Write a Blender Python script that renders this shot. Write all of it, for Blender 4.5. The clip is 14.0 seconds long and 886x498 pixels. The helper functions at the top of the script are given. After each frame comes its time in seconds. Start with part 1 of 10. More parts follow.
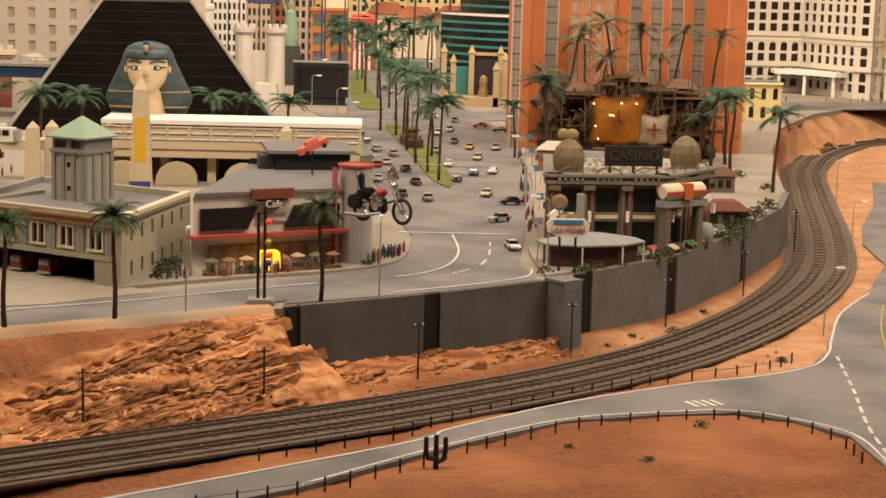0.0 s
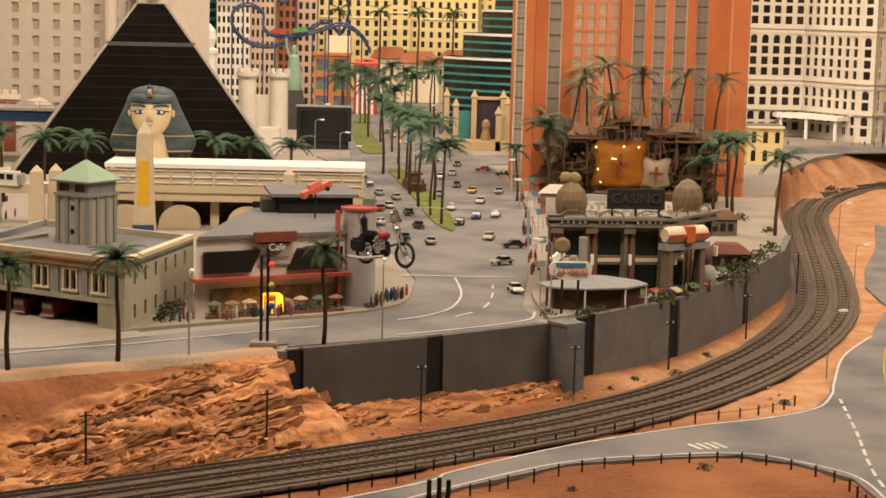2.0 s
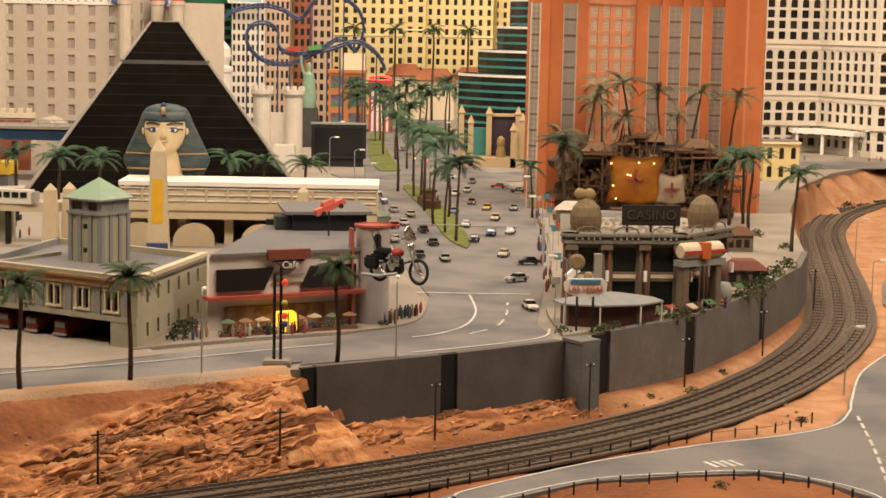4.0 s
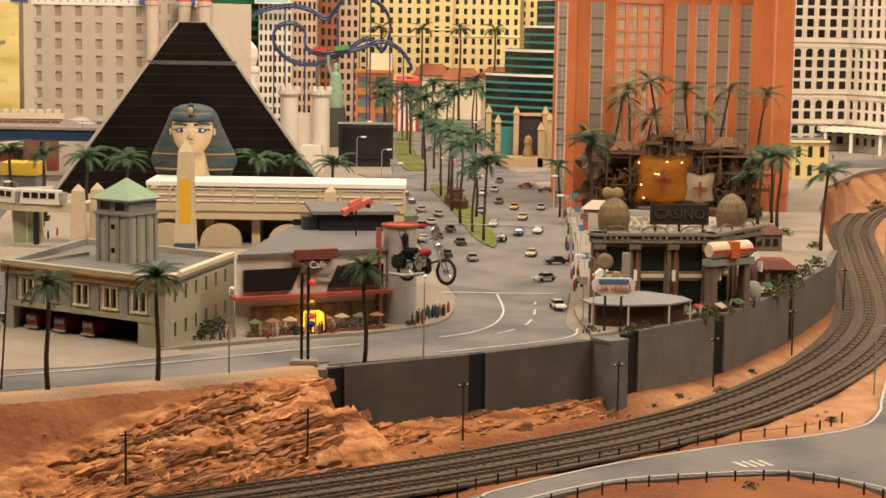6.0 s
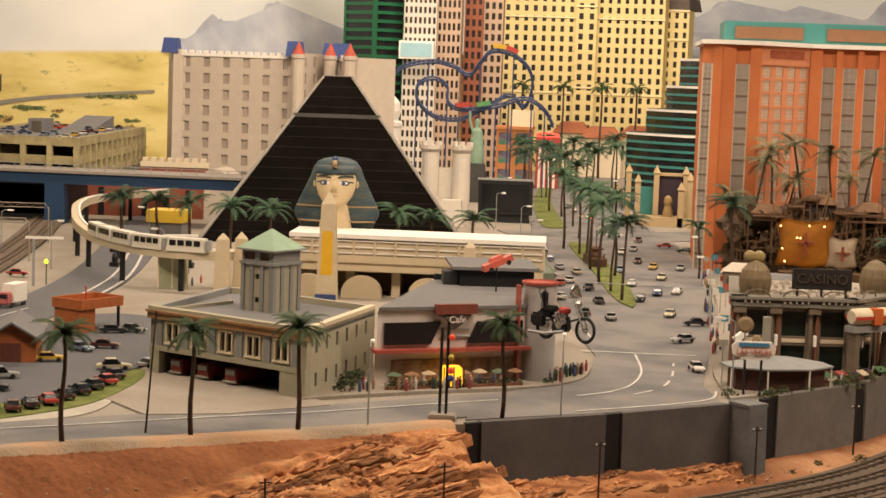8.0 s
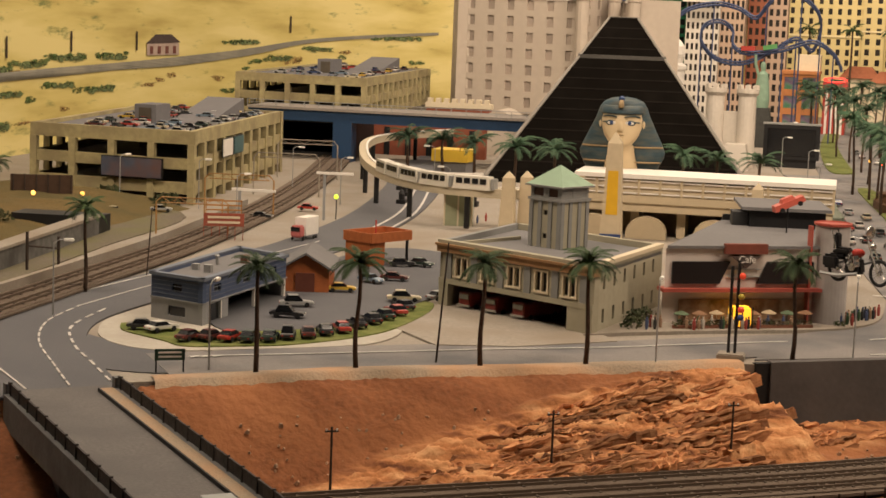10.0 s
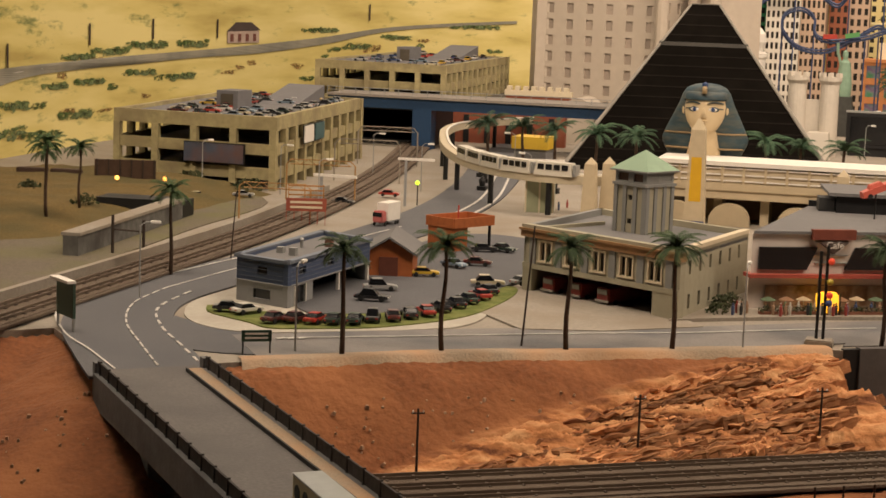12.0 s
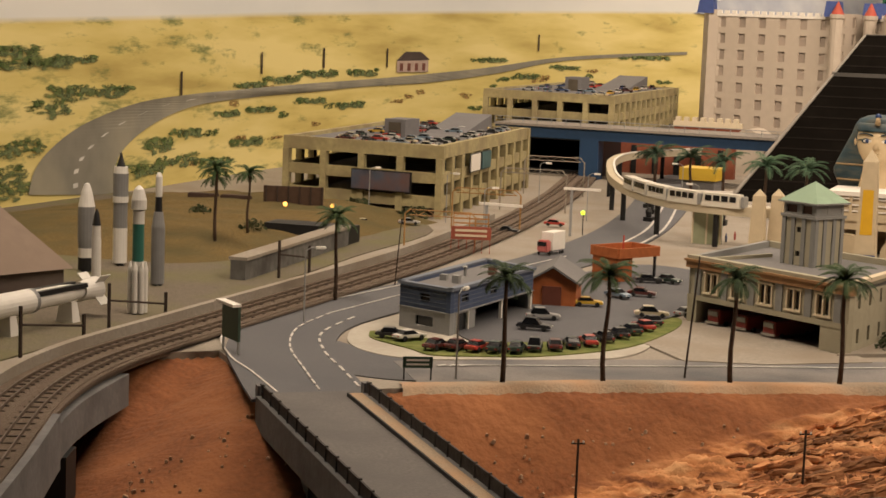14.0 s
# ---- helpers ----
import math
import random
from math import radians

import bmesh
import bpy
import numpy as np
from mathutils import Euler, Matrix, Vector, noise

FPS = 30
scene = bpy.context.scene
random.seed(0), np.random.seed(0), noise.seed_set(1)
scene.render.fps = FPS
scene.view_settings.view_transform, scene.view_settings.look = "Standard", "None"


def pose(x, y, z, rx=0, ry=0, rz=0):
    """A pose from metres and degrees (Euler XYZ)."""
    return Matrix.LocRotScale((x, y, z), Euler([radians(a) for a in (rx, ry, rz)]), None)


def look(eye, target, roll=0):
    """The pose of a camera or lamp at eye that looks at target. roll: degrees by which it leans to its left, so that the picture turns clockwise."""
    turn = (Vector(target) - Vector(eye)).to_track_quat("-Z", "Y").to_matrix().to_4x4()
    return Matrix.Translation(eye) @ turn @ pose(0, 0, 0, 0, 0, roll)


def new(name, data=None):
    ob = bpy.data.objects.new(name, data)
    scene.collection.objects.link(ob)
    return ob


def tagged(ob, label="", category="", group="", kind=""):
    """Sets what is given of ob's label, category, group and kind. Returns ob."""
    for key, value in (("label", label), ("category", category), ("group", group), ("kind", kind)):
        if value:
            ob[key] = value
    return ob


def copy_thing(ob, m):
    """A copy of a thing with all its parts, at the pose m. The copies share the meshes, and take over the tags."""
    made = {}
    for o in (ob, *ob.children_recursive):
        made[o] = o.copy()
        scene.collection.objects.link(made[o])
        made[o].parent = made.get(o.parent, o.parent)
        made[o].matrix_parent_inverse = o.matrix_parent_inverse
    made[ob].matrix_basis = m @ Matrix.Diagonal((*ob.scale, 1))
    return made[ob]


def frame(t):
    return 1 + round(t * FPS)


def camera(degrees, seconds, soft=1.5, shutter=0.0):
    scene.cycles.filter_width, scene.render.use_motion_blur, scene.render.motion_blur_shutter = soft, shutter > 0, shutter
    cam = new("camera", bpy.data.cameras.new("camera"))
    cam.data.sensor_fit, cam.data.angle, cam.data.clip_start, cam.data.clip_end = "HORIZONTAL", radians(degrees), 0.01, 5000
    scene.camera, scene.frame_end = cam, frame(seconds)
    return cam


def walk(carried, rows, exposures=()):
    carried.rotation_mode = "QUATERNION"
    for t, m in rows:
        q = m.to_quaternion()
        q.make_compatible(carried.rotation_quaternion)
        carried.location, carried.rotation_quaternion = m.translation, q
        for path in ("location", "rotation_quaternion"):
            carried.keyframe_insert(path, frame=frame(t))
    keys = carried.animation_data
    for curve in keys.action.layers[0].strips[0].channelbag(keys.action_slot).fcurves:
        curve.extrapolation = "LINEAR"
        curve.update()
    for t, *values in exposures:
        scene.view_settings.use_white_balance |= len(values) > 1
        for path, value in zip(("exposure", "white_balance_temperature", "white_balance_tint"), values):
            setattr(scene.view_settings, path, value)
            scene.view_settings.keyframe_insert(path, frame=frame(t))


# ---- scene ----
cam = camera(27.87, 14.0, soft=1.6)
PATH = [
    (0, look((-0.0002, -0.0009, 0.5321), (0.0350, 3.9482, -0.1031), 1.527)),
    (0.5, look((-0.0002, -0.0009, 0.5321), (-0.0061, 3.9602, -0.0241), 1.562)),
    (1, look((-0.0002, -0.0009, 0.5321), (0.0270, 3.9661, 0.0203), 1.776)),
    (1.5, look((-0.0034, -0.0044, 0.5320), (0.0323, 3.9598, -0.0006), 1.644)),
    (2, look((-0.0002, -0.0063, 0.5309), (0.0264, 3.9573, -0.0067), 1.464)),
    (2.5, look((-0.0013, -0.0012, 0.5314), (0.0136, 3.9635, 0.0016), 1.380)),
    (3, look((-0.0000, 0.0000, 0.5300), (0.0000, 3.9675, 0.0211), 1.279)),
    (5.3, look((0.0065, 0.0199, 0.5283), (-0.0280, 3.9886, 0.0307), 1.124)),
    (5.5, look((0.0048, 0.0136, 0.5284), (-0.0460, 3.9822, 0.0310), 1.008)),
    (6, look((0.0037, 0.0158, 0.5274), (-0.0684, 3.9836, 0.0259), 0.972)),
    (6.5, look((0.0040, 0.0130, 0.5278), (-0.0781, 3.9806, 0.0262), 0.938)),
    (7, look((0.0025, 0.0193, 0.5263), (-0.0963, 3.9862, 0.0218), 0.867)),
    (7.5, look((0.0007, 0.0074, 0.5278), (-0.1702, 3.9738, 0.0391), 1.099)),
    (8, look((-0.0059, -0.0003, 0.5312), (-0.3825, 3.9632, 0.1450), 2.073)),
    (8.5, look((-0.0108, -0.0140, 0.5311), (-0.5350, 3.9392, 0.2185), 2.377)),
    (9, look((-0.0178, -0.0220, 0.5287), (-0.7486, 3.8977, 0.2101), 2.579)),
    (9.2, look((-0.0193, -0.0202, 0.5263), (-0.8171, 3.8832, 0.1696), 2.530)),
    (11.3, look((-0.0405, 0.0029, 0.4960), (-1.0973, 3.8069, -0.1464), 1.882)),
    (11.5, look((-0.0392, 0.0011, 0.4973), (-1.0945, 3.8110, -0.1122), 2.018)),
    (12, look((-0.0465, -0.0088, 0.4989), (-1.1761, 3.7886, -0.0524), 2.125)),
    (12.5, look((-0.0465, -0.0108, 0.4964), (-1.4567, 3.6934, -0.0429), 2.228)),
    (13, look((-0.0491, -0.0181, 0.4975), (-1.6463, 3.6130, -0.0163), 2.125)),
    (13.5, look((-0.0489, -0.0101, 0.4944), (-1.6332, 3.6284, -0.0072), 2.439)),
    (14, look((-0.0427, 0.0004, 0.4947), (-1.5301, 3.6801, -0.0027), 2.266)),
]
walk(cam, PATH, [(0, 0.10), (7, 0.10), (9, -0.05), (11.3, -0.18), (14, -0.14)])

# the hall's light: soft warm lamps high over the layout, none in view
world = bpy.data.worlds.new("hall")
world.use_nodes = True
world.node_tree.nodes["Background"].inputs[0].default_value = (1.0, 0.82, 0.62, 1)
world.node_tree.nodes["Background"].inputs[1].default_value = 0.07
scene.world = world


def lamp(x, y, z, sx, sy, watts, aim):
    data = bpy.data.lights.new("unseen_hall_lamp", "AREA")
    data.shape, data.size, data.size_y, data.energy, data.color = "RECTANGLE", sx, sy, watts, (1.0, 0.80, 0.61)
    ob = new("unseen_hall_lamp", data)
    ob.matrix_world = look((x, y, z), aim)
    return ob


lamp(-1.6, 2.3, 2.4, 1.6, 0.4, 58, (-1.4, 3.4, 0))
lamp(0.6, 2.3, 2.4, 1.6, 0.4, 54, (0.2, 3.6, 0))
# extra lamp, added to brighten the east wall panels and sand
lamp(2.4, 2.6, 2.4, 1.2, 0.5, 54, (0.9, 4.0, 0))
lamp(-0.9, 5.0, 2.6, 2.0, 0.5, 78, (-0.9, 6.4, 0))
lamp(1.2, 5.2, 2.6, 2.0, 0.5, 105, (0.8, 7.0, 0.2))
# extra lamp, added to brighten the backdrop and far hotels
lamp(-0.6, 7.9, 2.8, 2.4, 0.5, 135, (-0.4, 10.3, 0.6))

# ---- small building helpers ----
def part(name, bm, material, parent=None, label="", smooth=False):
    me = bpy.data.meshes.new(name)
    bm.normal_update()
    bm.to_mesh(me)
    bm.free()
    for one in (material if isinstance(material, (list, tuple)) else [material]):
        me.materials.append(one)
    if smooth:
        me.shade_smooth()
    ob = new(name, me)
    if parent:
        ob.parent = parent
    if label:
        ob["label"] = label
    return ob


def shared(name, me, parent, x, y, z, rz=0.0):
    ob = new(name, me)
    ob.parent = parent
    ob.location, ob.rotation_euler = (x, y, z), (0, 0, radians(rz))
    return ob


def thing(name, x, y, z=0.0, rz=0.0, label="", category="", group="", kind=""):
    ob = new(name)
    ob.empty_display_size = 0.02
    ob.location, ob.rotation_euler = (x, y, z), (0, 0, radians(rz))
    return tagged(ob, label, category, group, kind)


def box(bm, x0, x1, y0, y1, z0, z1, m=None, mi=0, top=1.0):
    cx, cy = (x0 + x1) / 2, (y0 + y1) / 2
    vs = []
    for z, k in ((z0, 1.0), (z1, top)):
        for y in (y0, y1):
            for x in (x0, x1):
                co = Vector((cx + (x - cx) * k, cy + (y - cy) * k, z))
                vs.append(bm.verts.new(m @ co if m else co))
    for q in ((0, 2, 3, 1), (4, 5, 7, 6), (0, 1, 5, 4), (2, 6, 7, 3), (0, 4, 6, 2), (1, 3, 7, 5)):
        bm.faces.new([vs[i] for i in q]).material_index = mi
    return vs


def bbox(x0, x1, y0, y1, z0, z1, bevel=0.0, top=1.0):
    bm = bmesh.new()
    box(bm, x0, x1, y0, y1, z0, z1, top=top)
    if bevel:
        bmesh.ops.bevel(bm, geom=bm.edges[:], offset=bevel, segments=2, affect="EDGES")
    return bm


def lathe(bm, profile, seg=16, m=None, mi=0, caps=True):
    rings = []
    for r, z in profile:
        ring = []
        for i in range(seg):
            a = 2 * math.pi * i / seg
            co = Vector((r * math.cos(a), r * math.sin(a), z))
            ring.append(bm.verts.new(m @ co if m else co))
        rings.append(ring)
    for a, b in zip(rings, rings[1:]):
        for i in range(seg):
            bm.faces.new((a[i], a[(i + 1) % seg], b[(i + 1) % seg], b[i])).material_index = mi
    if caps:
        bm.faces.new(rings[0][::-1]).material_index = mi
        bm.faces.new(rings[-1]).material_index = mi


def prism(bm, pts, z0, z1, m=None, mi=0):
    lo = [bm.verts.new(m @ Vector((x, y, z0)) if m else (x, y, z0)) for x, y in pts]
    hi = [bm.verts.new(m @ Vector((x, y, z1)) if m else (x, y, z1)) for x, y in pts]
    n = len(pts)
    fs = [bm.faces.new(hi), bm.faces.new(lo[::-1])]
    for i in range(n):
        fs.append(bm.faces.new((lo[i], lo[(i + 1) % n], hi[(i + 1) % n], hi[i])))
    for f in fs:
        f.material_index = mi


def tube(bm, pts, r, seg=6, r1=None, mi=0):
    """A round bar along points, tapering from r to r1."""
    pts = [Vector(p) for p in pts]
    rings = []
    for i, p in enumerate(pts):
        d = (pts[min(i + 1, len(pts) - 1)] - pts[max(i - 1, 0)]).normalized()
        u = d.orthogonal().normalized() if abs(d.z) > 0.9 else d.cross(Vector((0, 0, 1))).normalized()
        if abs(d.z) > 0.9:
            u = Vector((1, 0, 0)) - d * d.x
            u.normalize()
        v = d.cross(u)
        k = r + ((r1 if r1 is not None else r) - r) * i / max(1, len(pts) - 1)
        rings.append([bm.verts.new(p + k * (math.cos(2 * math.pi * j / seg) * u + math.sin(2 * math.pi * j / seg) * v)) for j in range(seg)])
    for a, b in zip(rings, rings[1:]):
        for j in range(seg):
            bm.faces.new((a[j], a[(j + 1) % seg], b[(j + 1) % seg], b[j])).material_index = mi
    bm.faces.new(rings[0][::-1]).material_index = mi
    bm.faces.new(rings[-1]).material_index = mi


def smooth_line(pts, n=8):
    """A smooth curve through plan points (Catmull-Rom)."""
    pts = [Vector(p) for p in pts]
    out = []
    for i in range(len(pts) - 1):
        p0, p1, p2, p3 = pts[max(i - 1, 0)], pts[i], pts[i + 1], pts[min(i + 2, len(pts) - 1)]
        for k in range(n):
            t = k / n
            out.append(0.5 * (2 * p1 + (p2 - p0) * t + (2 * p0 - 5 * p1 + 4 * p2 - p3) * t * t + (3 * p1 - p0 - 3 * p2 + p3) * t ** 3))
    out.append(pts[-1])
    return out


def side_line(line, off):
    """The line moved sideways in the plan, to its left for positive off."""
    out = []
    for i, p in enumerate(line):
        d = line[min(i + 1, len(line) - 1)] - line[max(i - 1, 0)]
        n = Vector((-d.y, d.x)).normalized()
        out.append(Vector((p.x + n.x * off, p.y + n.y * off)))
    return out


def strip(bm, a, b, z0, z1, mi=0, za=None):
    """A band of ground between two plan lines with as many points, z0 to z1 thick."""
    rows = []
    for i, (p, q) in enumerate(zip(a, b)):
        h = za[i] if za else 0.0
        rows.append([bm.verts.new((p.x, p.y, z0 + h)), bm.verts.new((p.x, p.y, z1 + h)), bm.verts.new((q.x, q.y, z1 + h)), bm.verts.new((q.x, q.y, z0 + h))])
    for r, s in zip(rows, rows[1:]):
        for k in range(4):
            bm.faces.new((r[k], r[(k + 1) % 4], s[(k + 1) % 4], s[k])).material_index = mi
    bm.faces.new(rows[0][::-1]).material_index = mi
    bm.faces.new(rows[-1]).material_index = mi


def letters(text, size, material, parent, m, name="lettering", label="", extrude=0.0006):
    cu = bpy.data.curves.new(name, "FONT")
    cu.body, cu.size, cu.extrude, cu.align_x, cu.align_y = text, size, extrude, "CENTER", "CENTER"
    tmp = bpy.data.objects.new("tmp", cu)
    scene.collection.objects.link(tmp)
    me = bpy.data.meshes.new_from_object(tmp.evaluated_get(bpy.context.evaluated_depsgraph_get()))
    bpy.data.objects.remove(tmp)
    me.materials.clear()
    me.materials.append(material)
    ob = new(name, me)
    ob.parent = parent
    ob.matrix_basis = m
    if label:
        ob["label"] = label
    return ob


# ---- materials ----
def paint(name, color, rough=0.65, vary=0.12, scale=60.0, bump=0.15, metal=0.0, second=None, patch=6.0, rand=0.0, stretch=(1, 1, 1), glow=0.0, spec=0.35):
    """Base colour with fine grain and larger patches, fine relief, and a little change from piece to piece."""
    m = bpy.data.materials.new(name)
    m.use_nodes = True
    nt, b = m.node_tree, m.node_tree.nodes["Principled BSDF"]
    geo, mapping = nt.nodes.new("ShaderNodeTexCoord"), nt.nodes.new("ShaderNodeMapping")
    mapping.inputs["Scale"].default_value = stretch
    nt.links.new(geo.outputs["Object"], mapping.inputs[0])
    n1, n2 = nt.nodes.new("ShaderNodeTexNoise"), nt.nodes.new("ShaderNodeTexNoise")
    n1.inputs["Scale"].default_value, n1.inputs["Detail"].default_value = scale, 6
    n2.inputs["Scale"].default_value, n2.inputs["Detail"].default_value = patch, 3
    for n in (n1, n2):
        nt.links.new(mapping.outputs[0], n.inputs["Vector"])
    dark = tuple(c * (1 - vary * 2.2) for c in color)
    light = tuple(min(1, c * (1 + vary * 1.3)) for c in color)
    ramp = nt.nodes.new("ShaderNodeMix")
    ramp.data_type = "RGBA"
    ramp.inputs[6].default_value, ramp.inputs[7].default_value = (*dark, 1), (*light, 1)
    nt.links.new(n1.outputs["Fac"], ramp.inputs[0])
    mix = nt.nodes.new("ShaderNodeMix")
    mix.data_type = "RGBA"
    mix.inputs[7].default_value = (*(second or tuple(c * (1 - vary) for c in color)), 1)
    span = nt.nodes.new("ShaderNodeMapRange")
    span.inputs[1].default_value, span.inputs[2].default_value = 0.42, 0.68
    nt.links.new(n2.outputs["Fac"], span.inputs[0])
    nt.links.new(span.outputs[0], mix.inputs[0])
    nt.links.new(ramp.outputs[2], mix.inputs[6])
    last = mix.outputs[2]
    if rand:
        info, hsv = nt.nodes.new("ShaderNodeObjectInfo"), nt.nodes.new("ShaderNodeHueSaturation")
        rng = nt.nodes.new("ShaderNodeMapRange")
        rng.inputs[3].default_value, rng.inputs[4].default_value = 1 - rand, 1 + rand
        nt.links.new(info.outputs["Random"], rng.inputs[0])
        nt.links.new(rng.outputs[0], hsv.inputs["Value"])
        nt.links.new(last, hsv.inputs["Color"])
        last = hsv.outputs[0]
    nt.links.new(last, b.inputs["Base Color"])
    b.inputs["Roughness"].default_value, b.inputs["Metallic"].default_value = rough, metal
    b.inputs["Specular IOR Level"].default_value = spec
    if bump:
        bp = nt.nodes.new("ShaderNodeBump")
        bp.inputs["Strength"].default_value, bp.inputs["Distance"].default_value = bump, 0.004
        nt.links.new(n1.outputs["Fac"], bp.inputs["Height"])
        nt.links.new(bp.outputs[0], b.inputs["Normal"])
    if glow:
        b.inputs["Emission Color"].default_value, b.inputs["Emission Strength"].default_value = (*color, 1), glow
    return m


ASPHALT = paint("asphalt", (0.205, 0.19, 0.18), 0.7, 0.16, 300, 0.2, second=(0.105, 0.106, 0.110), patch=7)
ROADBLUE = paint("dark_asphalt", (0.105, 0.105, 0.112), 0.7, 0.18, 300, 0.2, second=(0.085, 0.086, 0.093), patch=8)
CONCRETE = paint("concrete", (0.30, 0.265, 0.22), 0.85, 0.18, 160, 0.2, second=(0.24, 0.20, 0.155), patch=7)
KERB = paint("pale_kerb", (0.43, 0.40, 0.34), 0.85, 0.14, 160, 0.2, second=(0.34, 0.31, 0.26), patch=11)
SAND = paint("sandy_verge", (0.36, 0.28, 0.20), 0.95, 0.2, 260, 0.5, second=(0.42, 0.25, 0.14), patch=9)
GRASS = paint("model_grass", (0.13, 0.16, 0.035), 0.95, 0.3, 400, 0.8, second=(0.19, 0.20, 0.06), patch=30)
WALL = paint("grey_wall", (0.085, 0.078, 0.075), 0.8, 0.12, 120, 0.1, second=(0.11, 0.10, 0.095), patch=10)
WALLDARK = paint("black_panel", (0.012, 0.012, 0.012), 0.6, 0.2, 100, 0.05)
WALLPALE = paint("concrete_buttress", (0.16, 0.16, 0.16), 0.85, 0.15, 120, 0.2, second=(0.11, 0.11, 0.11), patch=20)
BALLAST = paint("ballast", (0.205, 0.155, 0.115), 0.95, 0.4, 700, 1.0, second=(0.145, 0.108, 0.080), patch=14)
SLEEPER = paint("sleeper", (0.125, 0.094, 0.070), 0.9, 0.3, 300, 0.3, rand=0.25)
RAIL = paint("rail", (0.15, 0.11, 0.08), 0.55, 0.2, 200, 0.1, metal=0.2)
WHITELINE = paint("road_paint", (0.62, 0.60, 0.56), 0.8, 0.2, 200, 0.1, second=(0.45, 0.43, 0.40), patch=40)
YELLOWLINE = paint("yellow_road_paint", (0.45, 0.36, 0.06), 0.8, 0.2, 200, 0.1)
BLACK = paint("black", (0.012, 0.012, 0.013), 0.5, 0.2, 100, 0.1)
GLASS = paint("dark_glass", (0.010, 0.011, 0.013), 0.16, 0.3, 30, 0.03, spec=0.5)
PANE = paint("dark_pane", (0.020, 0.016, 0.012), 0.3, 0.3, 60, 0.05, rand=0.5)
CREAM = paint("cream", (0.62, 0.53, 0.38), 0.7, 0.08, 80, 0.1)
WHITE = paint("white", (0.74, 0.70, 0.64), 0.6, 0.06, 80, 0.1)
STEEL = paint("galvanised", (0.34, 0.34, 0.33), 0.5, 0.12, 120, 0.1, metal=0.3)
WOODPOLE = paint("pole_wood", (0.045, 0.03, 0.022), 0.9, 0.3, 200, 0.4)
RED = paint("red", (0.42, 0.05, 0.035), 0.5, 0.12, 90, 0.1)
LAMPWHITE = paint("lamp_head", (0.82, 0.80, 0.74), 0.4, 0.05, 80, 0.0)
CHROME = paint("chrome", (0.55, 0.54, 0.52), 0.25, 0.1, 60, 0.0, metal=0.9)
TYRE = paint("tyre", (0.014, 0.014, 0.014), 0.8, 0.2, 100, 0.1)

# ---- ground, roads and tracks ----
LOW = [(-1.05, 1.88), (-0.70, 2.11), (-0.28, 2.395), (-0.10, 2.52), (0.06, 2.645), (0.24, 2.805), (0.44, 3.04), (0.655, 3.42), (0.82, 3.86), (0.935, 4.4), (1.05, 5.1), (1.18, 5.8), (1.38, 6.4), (1.7, 6.9), (2.3, 7.2)]
EDGE = [(-2.2, 1.2), (-1.62, 1.3), (-1.50, 1.6), (-1.47, 1.95), (-1.42, 2.22), (-1.33, 2.31), (-1.22, 2.19), (-1.10, 2.062), (-1.015, 2.185), (-0.88, 2.29), (-0.763, 2.379), (-0.60, 2.472),
        (-0.429, 2.575), (-0.30, 2.655), (-0.242, 2.69), (-0.21, 2.695), (-0.005, 2.825), (0.20, 2.985), (0.262, 3.03), (0.45, 3.232), (0.55, 3.41), (0.64, 3.60), (0.78, 3.94), (0.86, 4.25), (0.93, 4.75), (1.02, 5.3),
        (1.2, 6.1), (1.45, 6.75), (1.75, 7.2), (2.4, 7.5), (4.2, 7.9)]


def edge_distance(x, y):
    """Metres beyond the town's edge, towards the valley; negative in the town. Also the place along the edge."""
    best = np.full(x.shape, 9.0)
    sign = np.ones(x.shape)
    foot = np.zeros(x.shape)
    for (ax, ay), (bx, by) in zip(EDGE, EDGE[1:]):
        dx, dy = bx - ax, by - ay
        t = np.clip(((x - ax) * dx + (y - ay) * dy) / (dx * dx + dy * dy), 0, 1)
        px, py = ax + t * dx, ay + t * dy
        d = np.hypot(x - px, y - py)
        side = np.where(dx * (y - ay) - dy * (x - ax) > 0, -1.0, 1.0)
        near = d < best
        best, sign, foot = np.where(near, d, best), np.where(near, side, sign), np.where(near, px, foot)
    return best * sign, foot


def fbm(x, y, z, octaves=4):
    return noise.fractal(Vector((x, y, z)), 0.9, 2.1, octaves)


def ease(t):
    t = np.clip(t, 0, 1)
    return t * t * (3 - 2 * t)


